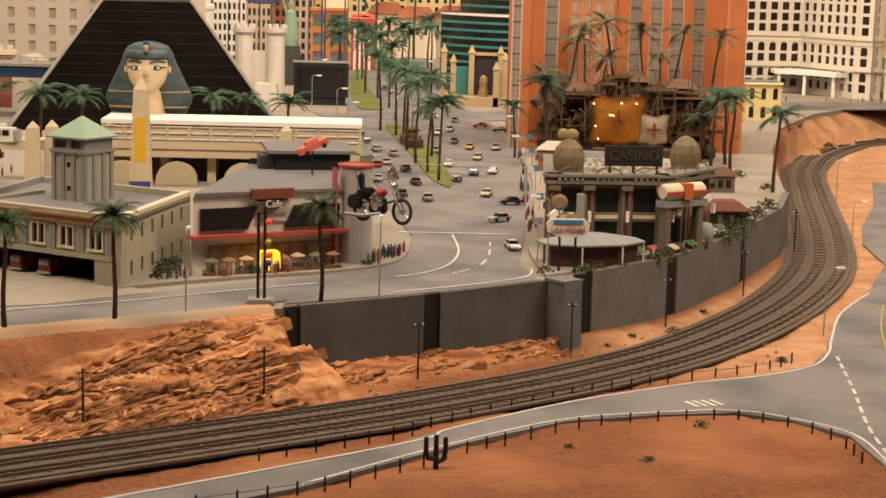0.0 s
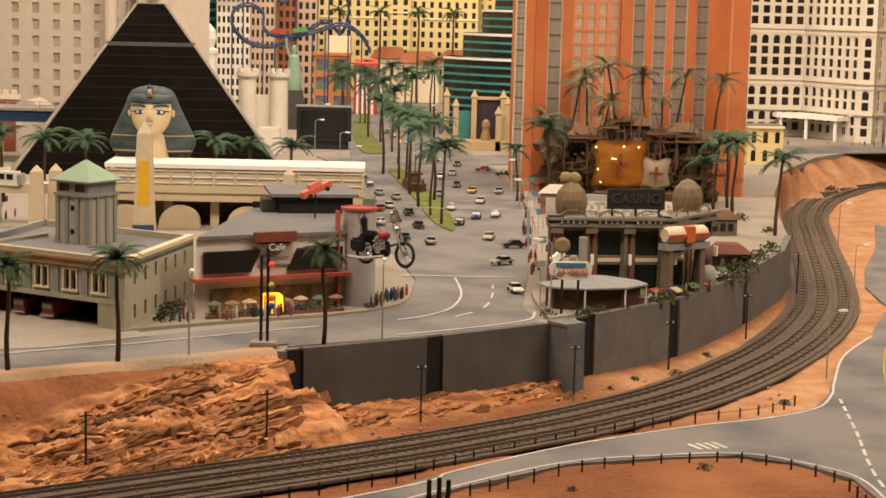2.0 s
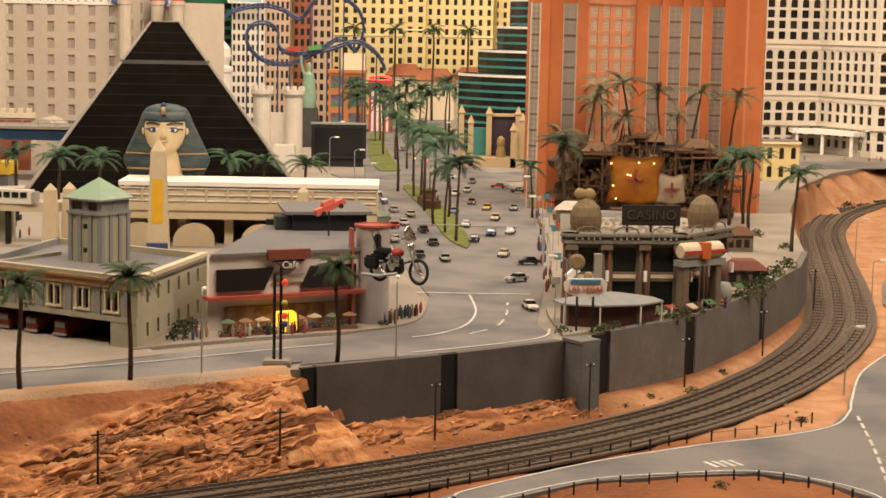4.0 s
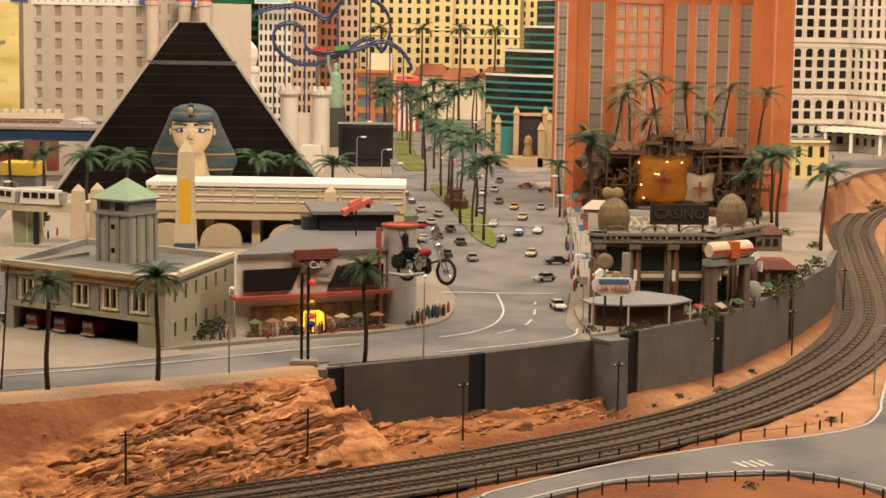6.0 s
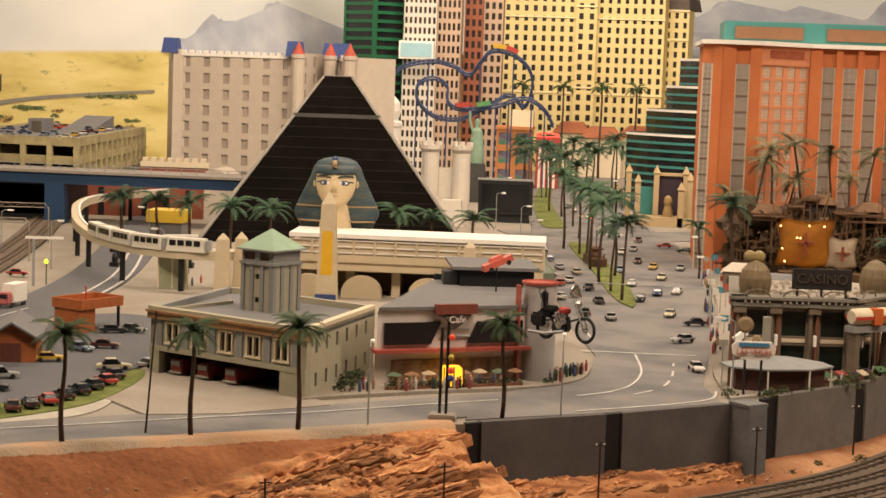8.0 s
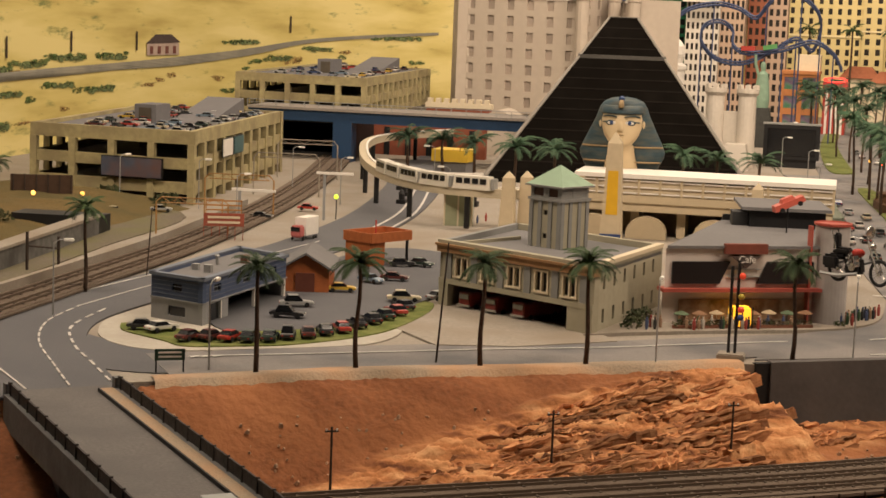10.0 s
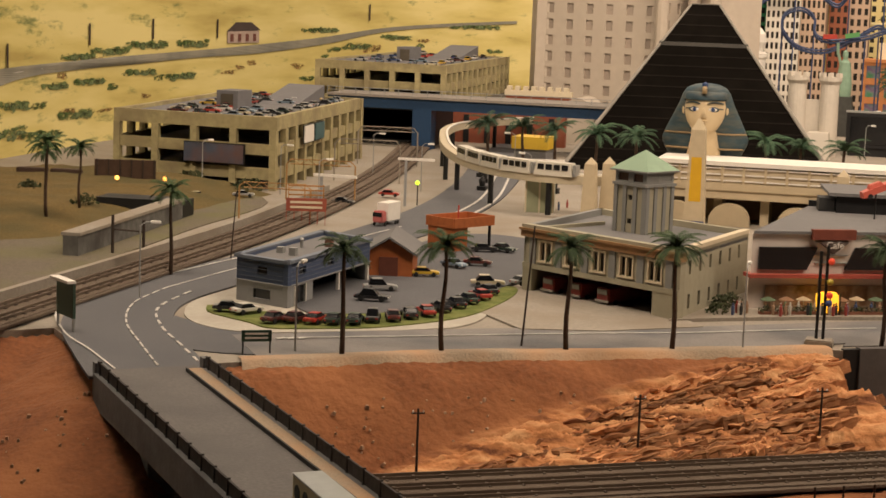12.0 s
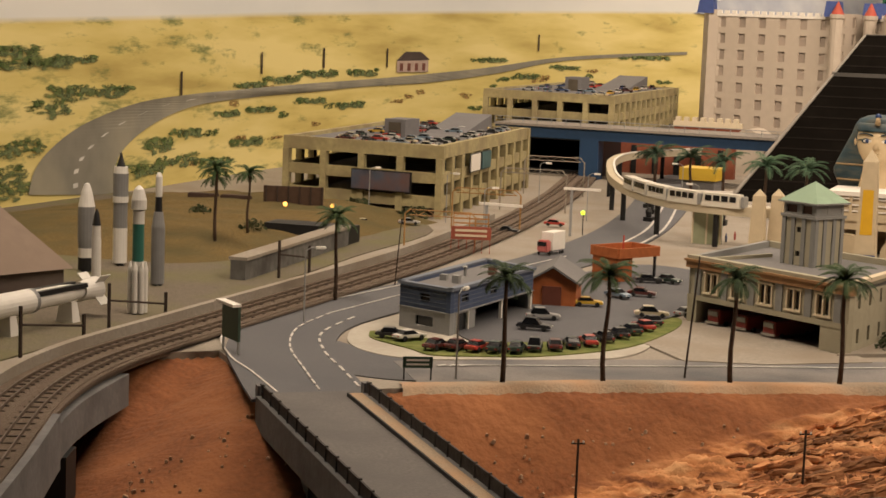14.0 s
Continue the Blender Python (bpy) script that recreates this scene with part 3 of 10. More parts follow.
dashes([(0.70, 2.96), (0.672, 2.72), (0.638, 2.46), (0.63, 2.2)], VALLEY + 0.0012, 0.005, WHITELINE, 0.035, 0.018)
dashes([(0.90, 3.45), (0.835, 3.2), (0.79, 2.95), (0.77, 2.7)], VALLEY + 0.0012, 0.003, YELLOWLINE, 9, 0)
dashes([(0.913, 3.445), (0.848, 3.2), (0.803, 2.95), (0.783, 2.7)], VALLEY + 0.0012, 0.003, YELLOWLINE, 9, 0)

for dx in (0.0, 0.013, 0.026, 0.039):
    dashes([(0.394 + dx, 2.618 + dx * 0.35), (0.410 + dx, 2.585 + dx * 0.35)], VALLEY + 0.0012, 0.007, WHITELINE, 9, 0)

area("ground", [(-1.54, 1.9), (-1.56, 2.7), (-1.62, 3.4), (-1.72, 4.05), (-2.3, 4.2), (-2.72, 4.2), (-2.75, 2.9), (-2.7, 1.8), (-2.0, 1.6)], -0.004, 0.0024, paint("gravel_yard", (0.15, 0.125, 0.095), 0.95, 0.25, 200, 0.5, second=(0.13, 0.12, 0.055), patch=5), "grey gravel yard with dry grass beside the tracks", "ground")
area("pavement", [(-0.86, 2.86), (-0.70, 2.62), (-0.48, 2.745), (-0.47, 2.82), (-0.79, 3.02)], -0.003, 0.0034, CONCRETE, "pale concrete forecourt of the fire station", "pavement", n=2)

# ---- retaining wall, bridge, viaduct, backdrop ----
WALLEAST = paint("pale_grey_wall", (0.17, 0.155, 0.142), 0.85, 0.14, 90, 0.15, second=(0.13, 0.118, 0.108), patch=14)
rw = thing("retaining_wall", 0, 0, 0, 0, "dark grey retaining wall with black joints and a pale buttress", "retaining wall", kind="structure")
wl = [(-0.215, 2.69), (-0.005, 2.82), (0.20, 2.975), (0.262, 3.02), (0.45, 3.222), (0.55, 3.40), (0.64, 3.59), (0.78, 3.93), (0.86, 4.24)]


def wall_panel(a, b, z0, z1, material, thick=0.012, out=0.0, name="panel"):
    a, b = Vector(a), Vector(b)
    d = (b - a)
    m = Matrix.Translation((a.x, a.y, 0)) @ Matrix.Rotation(math.atan2(d.y, d.x), 4, "Z")
    bm = bmesh.new()
    box(bm, 0, d.length, -out, thick, z0, z1, m)
    return part(name, bm, material, rw)


def lerp(a, b, t):
    return (a[0] + (b[0] - a[0]) * t, a[1] + (b[1] - a[1]) * t)


wall_panel(wl[0], lerp(wl[0], wl[1], 0.10), -0.115, 0.002, WALLDARK, name="joint")
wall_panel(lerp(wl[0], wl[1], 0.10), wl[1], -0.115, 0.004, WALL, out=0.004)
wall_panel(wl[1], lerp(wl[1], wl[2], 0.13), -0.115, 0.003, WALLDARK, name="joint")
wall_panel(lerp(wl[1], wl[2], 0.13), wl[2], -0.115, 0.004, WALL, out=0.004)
wall_panel(wl[3], lerp(wl[3], wl[4], 0.14), -0.115, 0.006, WALLDARK, name="joint")
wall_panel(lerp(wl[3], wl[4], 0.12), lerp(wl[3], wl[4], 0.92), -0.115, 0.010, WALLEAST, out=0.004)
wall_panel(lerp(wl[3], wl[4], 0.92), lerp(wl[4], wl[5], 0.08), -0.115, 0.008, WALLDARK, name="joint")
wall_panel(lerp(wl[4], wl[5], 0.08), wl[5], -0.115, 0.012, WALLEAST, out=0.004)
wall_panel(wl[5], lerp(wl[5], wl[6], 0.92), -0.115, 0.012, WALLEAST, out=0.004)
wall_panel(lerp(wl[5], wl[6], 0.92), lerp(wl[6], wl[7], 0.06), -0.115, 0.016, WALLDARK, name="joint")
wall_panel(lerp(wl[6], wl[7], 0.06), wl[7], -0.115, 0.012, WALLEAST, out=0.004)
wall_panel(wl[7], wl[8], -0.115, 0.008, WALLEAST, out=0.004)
bm = bmesh.new()
m = pose(0.232, 2.975, 0, 0, 0, 38)
box(bm, -0.024, 0.018, -0.030, 0.02, -0.145, 0.004, m, top=0.93)
box(bm, -0.025, 0.019, -0.028, 0.021, 0.004, 0.009, m)
part("buttress", bm, WALLPALE, rw, "pale concrete buttress")

# road bridge over the valley
bridge = thing("road_bridge", -1.013, 2.024, 0, -50, "grey concrete road bridge with low railings", "bridge", kind="structure")
bm = bmesh.new()
box(bm, -0.10, 1.3, -0.068, 0.068, -0.026, 0.0035)
part("deck", bm, paint("worn_deck", (0.135, 0.125, 0.118), 0.75, 0.2, 220, 0.2, second=(0.10, 0.094, 0.09), patch=10), bridge)
bm = bmesh.new()
box(bm, -0.066, 1.3, 0.047, 0.0655, 0.0035, 0.0075)
part("footway", bm, SAND, bridge, "pale footway along one railing")
bm = bmesh.new()
box(bm, -0.066, 1.3, 0.0445, 0.0468, 0.0035, 0.0085)
part("kerb", bm, WALLDARK, bridge)
MESH = paint("railing_mesh", (0.055, 0.048, 0.046), 0.8, 0.4, 120, 0.3)
for s in (1, -1):
    bm = bmesh.new()
    box(bm, -0.066, 1.3, s * 0.072 - 0.006, s * 0.072 + 0.006, -0.036, 0.007)
    part("kerb_beam", bm, WALLPALE, bridge)
    rail = bmesh.new()
    box(rail, -0.064, 1.3, s * 0.0715 - 0.0012, s * 0.0715 + 0.0012, 0.021, 0.0235)
    box(rail, -0.064, 1.3, s * 0.0715 - 0.0005, s * 0.0715 + 0.0005, 0.008, 0.0212)
    part("railing", rail, MESH, bridge)
    bm = bmesh.new()
    box(bm, -0.080, -0.065, s * 0.0715 - 0.004, s * 0.0715 + 0.004, -0.03, 0.020)
    part("end_post", bm, WALLPALE, bridge)
    post = bbox(-0.0015, 0.0015, -0.0018, 0.0018, 0.006, 0.025)
    me = bpy.data.meshes.new("railing_post")
    post.to_mesh(me)
    post.free()
    me.materials.append(MESH)
    for i in range(28):
        shared("railing_post", me, bridge, -0.05 + i * 0.048, s * 0.0715, 0)
for u in (0.06, 0.55, 1.05):
    bm = bmesh.new()
    box(bm, u, u + 0.05, -0.048, 0.048, -0.45, -0.03)
    part("pier", bm, WALLPALE, bridge)

# viaduct beside the high tracks
via = thing("viaduct", 0, 0, 0, 0, "grey concrete railway viaduct with a parapet", "viaduct", kind="structure")
c = smooth_line([(p.x, p.y) for p in side_line(highc, -0.052)][:4], 10)
bm = bmesh.new()
strip(bm, side_line(c, 0.12), side_line(c, -0.004), -0.05, -0.005)
part("deck", bm, WALLPALE, via)
full, c = c, c[:-14]
bm = bmesh.new()
strip(bm, side_line(c, -0.004), side_line(c, -0.014), -0.045, 0.022)
part("parapet", bm, WALLPALE, via)
for k in (8, 19):
    p, q = full[k], full[k + 1]
    a = math.degrees(math.atan2(q.y - p.y, q.x - p.x))
    bm = bmesh.new()
    box(bm, -0.03, 0.03, -0.01, 0.15, -0.5, -0.05, pose(p.x, p.y, 0, 0, 0, a))
    part("pier", bm, WALLDARK, via)

# ---- painted backdrop wall round the layout ----
BACK = [(-3.1, 0.4), (-2.85, 1.6), (-2.72, 2.8), (-2.72, 4.2), (-2.80, 5.6), (-2.62, 7.3), (-2.0, 9.2), (-0.8, 11.0), (0.8, 11.8), (2.6, 11.6), (4.0, 10.2), (4.4, 8.0)]
back_line = smooth_line(BACK, 8)
back_run = [0.0]
for p, q in zip(back_line, back_line[1:]):
    back_run.append(back_run[-1] + (q - p).length)


def on_back(s, z, out=0.004):
    """The place on the painted wall, s metres along it."""
    i = max(0, min(len(back_run) - 2, int(np.searchsorted(back_run, s)) - 1))
    p, q = back_line[i], back_line[i + 1]
    t = (s - back_run[i]) / (back_run[i + 1] - back_run[i])
    d = (q - p).normalized()
    p = p + (q - p) * t
    return (p.x + d.y * out, p.y - d.x * out, z)


def backdrop_paint():
    m = bpy.data.materials.new("painted_desert")
    m.use_nodes = True
    nt, b = m.node_tree, m.node_tree.nodes["Principled BSDF"]
    b.inputs["Roughness"].default_value = 0.9
    b.inputs["Specular IOR Level"].default_value = 0.1
    geo, sep = nt.nodes.new("ShaderNodeTexCoord"), nt.nodes.new("ShaderNodeSeparateXYZ")
    nt.links.new(geo.outputs["Object"], sep.inputs[0])
    n = nt.nodes.new("ShaderNodeTexNoise")
    n.inputs["Scale"].default_value, n.inputs["Detail"].default_value = 1.6, 5
    mp = nt.nodes.new("ShaderNodeMapping")
    mp.inputs["Scale"].default_value = (1, 1, 7)
    nt.links.new(geo.outputs["Object"], mp.inputs[0])
    nt.links.new(mp.outputs[0], n.inputs["Vector"])
    field = nt.nodes.new("ShaderNodeValToRGB")
    e = field.color_ramp.elements
    e[0].position, e[0].color = 0.30, (0.40, 0.315, 0.105, 1)
    e[1].position, e[1].color = 0.62, (0.64, 0.54, 0.23, 1)
    k = field.color_ramp.elements.new(0.45)
    k.color = (0.55, 0.455, 0.165, 1)
    nt.links.new(n.outputs["Fac"], field.inputs[0])
    sky = nt.nodes.new("ShaderNodeValToRGB")
    e = sky.color_ramp.elements
    e[0].position, e[0].color = 0.30, (0.50, 0.525, 0.53, 1)
    e[1].position, e[1].color = 0.70, (0.66, 0.66, 0.63, 1)
    mp2 = nt.nodes.new("ShaderNodeMapping")
    mp2.inputs["Scale"].default_value = (0.5, 0.5, 1.6)
    n2 = nt.nodes.new("ShaderNodeTexNoise")
    n2.inputs["Scale"].default_value, n2.inputs["Detail"].default_value = 1.3, 4
    nt.links.new(geo.outputs["Object"], mp2.inputs[0])
    nt.links.new(mp2.outputs[0], n2.inputs["Vector"])
    nt.links.new(n2.outputs["Fac"], sky.inputs[0])
    # the painted horizon lies a little higher where the wall is farther off
    rise = nt.nodes.new("ShaderNodeMath")
    rise.operation = "MULTIPLY_ADD"
    rise.inputs[1].default_value, rise.inputs[2].default_value = 0.028, 0.355
    nt.links.new(sep.outputs[1], rise.inputs[0])
    sub = nt.nodes.new("ShaderNodeMath")
    sub.operation = "SUBTRACT"
    nt.links.new(sep.outputs[2], sub.inputs[0])
    nt.links.new(rise.outputs[0], sub.inputs[1])
    edge = nt.nodes.new("ShaderNodeMapRange")
    edge.inputs[1].default_value, edge.inputs[2].default_value = -0.004, 0.014
    nt.links.new(sub.outputs[0], edge.inputs[0])
    mix = nt.nodes.new("ShaderNodeMix")
    mix.data_type = "RGBA"
    nt.links.new(edge.outputs[0], mix.inputs[0])
    # soft green scrub dabbed on the field, thicker towards the south
    mp3 = nt.nodes.new("ShaderNodeMapping")
    mp3.inputs["Scale"].default_value = (4.5, 4.5, 19)
    n3 = nt.nodes.new("ShaderNodeTexNoise")
    n3.inputs["Scale"].default_value, n3.inputs["Detail"].default_value, n3.inputs["Roughness"].default_value = 1.0, 9, 0.68
    nt.links.new(geo.outputs["Object"], mp3.inputs[0])
    nt.links.new(mp3.outputs[0], n3.inputs["Vector"])
    south = nt.nodes.new("ShaderNodeMapRange")
    south.inputs[1].default_value, south.inputs[2].default_value, south.inputs[3].default_value, south.inputs[4].default_value = 2.6, 6.5, 0.035, -0.05
    nt.links.new(sep.outputs[1], south.inputs[0])
    dab = nt.nodes.new("ShaderNodeMath")
    dab.operation = "ADD"
    nt.links.new(n3.outputs["Fac"], dab.inputs[0])
    nt.links.new(south.outputs[0], dab.inputs[1])
    scrub = nt.nodes.new("ShaderNodeValToRGB")
    e = scrub.color_ramp.elements
    e[0].position, e[0].color = 0.54, (0, 0, 0, 1)
    e[1].position, e[1].color = 0.66, (0.85, 0.85, 0.85, 1)
    nt.links.new(dab.outputs[0], scrub.inputs[0])
    green = nt.nodes.new("ShaderNodeMix")
    green.data_type = "RGBA"
    green.inputs[7].default_value = (0.125, 0.16, 0.06, 1)
    nt.links.new(scrub.outputs[0], green.inputs[0])
    nt.links.new(field.outputs[0], green.inputs[6])
    nt.links.new(green.outputs[2], mix.inputs[6])
    nt.links.new(sky.outputs[0], mix.inputs[7])
    nt.links.new(mix.outputs[2], b.inputs["Base Color"])
    return m


bm = bmesh.new()
rows = []
for p in back_line:
    rows.append([bm.verts.new((p.x, p.y, -0.4)), bm.verts.new((p.x, p.y, 3.2))])
for a, b in zip(rows, rows[1:]):
    bm.faces.new((a[0], b[0], b[1], a[1]))
tagged(part("backdrop", bm, backdrop_paint()), "painted backdrop of yellow desert under a hazy sky", "backdrop", kind="structure")
P_ROAD = paint("painted_road", (0.20, 0.19, 0.155), 0.9, 0.12, 20, 0, second=(0.27, 0.25, 0.19), patch=4)
P_BUSH = paint("painted_bush", (0.095, 0.135, 0.050), 0.95, 0.4, 60, 0, second=(0.17, 0.20, 0.08), patch=26, spec=0.0)
P_BUSHB = paint("painted_light_bush", (0.16, 0.20, 0.085), 0.9, 0.3, 30, 0)
P_RUST = paint("painted_dry_bush", (0.32, 0.20, 0.07), 0.9, 0.25, 40, 0)


def dabbed(m, scale, cut_at):
    """Lets the paint break up into soft, uneven dabs."""
    nt, b = m.node_tree, m.node_tree.nodes["Principled BSDF"]
    tc, mp, n, ramp = nt.nodes.new("ShaderNodeTexCoord"), nt.nodes.new("ShaderNodeMapping"), nt.nodes.new("ShaderNodeTexNoise"), nt.nodes.new("ShaderNodeValToRGB")
    mp.inputs["Scale"].default_value = (1, 1, 1.8)
    n.inputs["Scale"].default_value, n.inputs["Detail"].default_value, n.inputs["Roughness"].default_value = scale, 8, 0.7
    ramp.color_ramp.elements[0].position, ramp.color_ramp.elements[1].position = cut_at - 0.07, cut_at + 0.10
    nt.links.new(tc.outputs["Object"], mp.inputs[0])
    nt.links.new(mp.outputs[0], n.inputs["Vector"])
    nt.links.new(n.outputs["Fac"], ramp.inputs[0])
    nt.links.new(ramp.outputs[0], b.inputs["Alpha"])
    return m


for one in (P_BUSH, P_BUSHB):
    dabbed(one, 38.0, 0.47)
dabbed(P_RUST, 50.0, 0.50)
P_HILL = paint("painted_mountain", (0.30, 0.32, 0.37), 0.9, 0.1, 12, 0, second=(0.38, 0.39, 0.42), patch=5)
P_HILLFAR = paint("painted_far_mountain", (0.44, 0.45, 0.47), 0.9, 0.08, 12, 0)


def painted(name, outline, material, label, out=0.004):
    bm = bmesh.new()
    bm.faces.new([bm.verts.new(on_back(s, z, out)) for s, z in outline])
    bmesh.ops.triangulate(bm, faces=bm.faces[:])
    return tagged(part(name, bm, material), label, "painted backdrop", "painted backdrop", "structure")


# painted road winding up to the horizon
west = smooth_line([(3.41, 0.027), (3.438, 0.09), (3.519, 0.144), (3.673, 0.199), (3.937, 0.245), (4.254, 0.261), (4.669, 0.268), (5.227, 0.279), (5.841, 0.294), (6.582, 0.327), (7.229, 0.376), (8.265, 0.412)], 6)
east = smooth_line([(3.846, -0.005), (3.82, 0.067), (3.894, 0.133), (4.073, 0.192), (4.334, 0.228), (4.757, 0.241), (5.186, 0.248), (5.572, 0.26), (6.119, 0.27), (6.677, 0.304), (7.23, 0.359), (8.267, 0.398)], 6)
bm = bmesh.new()
pairs = [[bm.verts.new(on_back(p.x, p.y)), bm.verts.new(on_back(q.x, q.y))] for p, q in zip(west, east)]
for a, b in zip(pairs, pairs[1:]):
    bm.faces.new((a[0], a[1], b[1], b[0]))
tagged(part("painted_road", bm, P_ROAD), "grey road painted on the backdrop", "painted backdrop", "painted backdrop", "structure")
mid = [(p + q) / 2 for p, q in zip(west, east)]
for k in range(2, 40, 3):
    p, q, w = mid[k], mid[k + 1], 0.012 - 0.0002 * k
    painted("painted_lane_mark", [(p.x - w, p.y), (q.x - w, q.y), (q.x + w, q.y + 0.002), (p.x + w, p.y + 0.002)], WHITELINE, "white lane mark painted on the backdrop", 0.0052)
rng = random.Random(5)


def blob(s, z, rs, rz, material, label="green bush painted on the backdrop", out=0.0014, name="painted_bush"):
    bm = bmesh.new()
    for k in range(max(5, int(rs / 0.0035))):
        cs, cz = s + rs * rng.uniform(-0.95, 0.95), z + rz * rng.uniform(-0.5, 0.6)
        r1, r2 = rng.uniform(0.010, 0.034), rng.uniform(0.0025, 0.0085)
        n = 11
        bm.faces.new([bm.verts.new(on_back(cs + r1 * (0.7 + 0.5 * rng.random()) * math.cos(2 * math.pi * i / n), cz + r2 * (0.7 + 0.5 * rng.random()) * math.sin(2 * math.pi * i / n), out + 0.00006 * k)) for i in range(n)])
    tagged(part(name, bm, material), label, "painted backdrop", "painted backdrop", "structure")


for s, z, rs, rz in [(3.25, 0.39, 0.18, 0.020), (3.384, 0.362, 0.20, 0.018), (3.60, 0.37, 0.10, 0.012), (3.511, 0.246, 0.09, 0.03), (3.60, 0.285, 0.10, 0.025), (3.784, 0.284, 0.12, 0.02), (3.30, 0.15, 0.16, 0.03), (3.25, 0.09, 0.14, 0.03), (3.33, 0.047, 0.10, 0.03), (4.076, 0.124, 0.09, 0.028), (3.99, 0.057, 0.10, 0.024), (4.259, 0.148, 0.09, 0.016), (4.20, 0.07, 0.13, 0.022), (4.711, 0.281, 0.12, 0.010), (4.95, 0.296, 0.12, 0.014),
                     (5.225, 0.312, 0.13, 0.016), (5.569, 0.313, 0.11, 0.014), (5.188, 0.219, 0.10, 0.012), (5.45, 0.198, 0.13, 0.012), (4.80, 0.20, 0.10, 0.012), (4.55, 0.195, 0.08, 0.010), (6.91, 0.291, 0.10, 0.014), (7.233, 0.329, 0.12, 0.014), (6.60, 0.36, 0.12, 0.010), (7.9, 0.38, 0.2, 0.012), (4.45, 0.05, 0.12, 0.02), (4.7, 0.10, 0.12, 0.016)]:
    blob(s, z, rs * 1.15, rz * 0.95, P_BUSH)
    blob(s + rs * 0.3, z - rz * 0.4, rs * 0.8, rz, P_BUSHB, out=0.0024)
for i in range(46):
    s = rng.uniform(4.3, 8.2)
    blob(s, rng.uniform(0.02, 0.26 + 0.02 * (s - 4.3)), rng.uniform(0.02, 0.06), rng.uniform(0.006, 0.014), P_RUST if rng.random() < 0.6 else P_BUSH, "dry bush painted on the backdrop", 0.0014)
# painted mountains
for s0, s1, base, peaks, material in ((8.3, 10.6, 0.60, 0.34, P_HILL), (11.2, 15.5, 0.62, 0.62, P_HILL), (9.6, 13.2, 0.66, 0.66, P_HILLFAR)):
    pts = [(s0, base)]
    for i in range(1, 120):
        t = i / 120
        s = s0 + (s1 - s0) * t
        pts.append((s, base + peaks * min(1.0, 4 * t, 4 * (1 - t)) * (0.60 + 0.45 * fbm(s * 3.4, 0.4, base, 7))))
    pts.append((s1, base))
    painted("painted_mountain", pts[::-1], material, "blue-grey mountains painted on the backdrop", 0.003 if material is P_HILL else 0.002)
# painted cottage and telegraph poles
painted("painted_cottage", [(5.840, 0.311), (6.096, 0.311), (6.096, 0.354), (5.999, 0.381), (5.840, 0.354)], paint("painted_cottage", (0.47, 0.36, 0.30), 0.9, 0.3, 40, 0), "pink cottage painted on the backdrop", 0.005)
painted("painted_roof", [(5.830, 0.354), (6.106, 0.358), (6.032, 0.389), (5.904, 0.389)], paint("painted_roof", (0.07, 0.05, 0.045), 0.9, 0.2, 30, 0), "dark roof painted on the backdrop", 0.006)
for k in range(4):
    painted("painted_window", [(5.860 + k * 0.061 + u, 0.317 + v) for u, v in ((0, 0), (0.026, 0), (0.026, 0.028), (0, 0.028))], paint("painted_window", (0.16, 0.06, 0.045), 0.9, 0.2, 30, 0), "dark red window painted on the backdrop", 0.007)
for s, z in ((4.80, 0.315), (5.27, 0.33), (5.76, 0.33), (4.21, 0.26), (7.0, 0.40)):
    painted("painted_pole", [(s - 0.006, z), (s + 0.006, z), (s + 0.006, z + 0.07), (s - 0.006, z + 0.07)], WOODPOLE, "telegraph pole painted on the backdrop", 0.005)
# hall behind the camera and above: dark walls and ceiling that close the place
HALL = paint("hall_paint", (0.10, 0.085, 0.07), 0.9, 0.1, 5, 0)
bm = bmesh.new()
box(bm, -5.2, 5.2, -3.0, 12.6, 3.2, 3.3)
tagged(part("ceiling", bm, HALL), "dark ceiling of the exhibition hall", "ceiling", kind="structure")
for name, dims in (("wall_south", (-5.2, 5.2, -3.1, -3.0)), ("wall_west", (-5.3, -5.2, -3.0, 12.6)), ("wall_east", (5.2, 5.3, -3.0, 12.6)), ("wall_north", (-5.2, 5.2, 12.6, 12.7))):
    bm = bmesh.new()
    box(bm, *dims, -1.1, 3.2)
    tagged(part(name, bm, HALL), "dark plain wall of the exhibition hall", "wall", kind="structure")
bm = bmesh.new()
box(bm, -5.2, 5.2, -3.0, 12.6, -1.2, -1.1)
tagged(part("floor", bm, HALL), "dark floor of the exhibition hall", "floor", kind="structure")

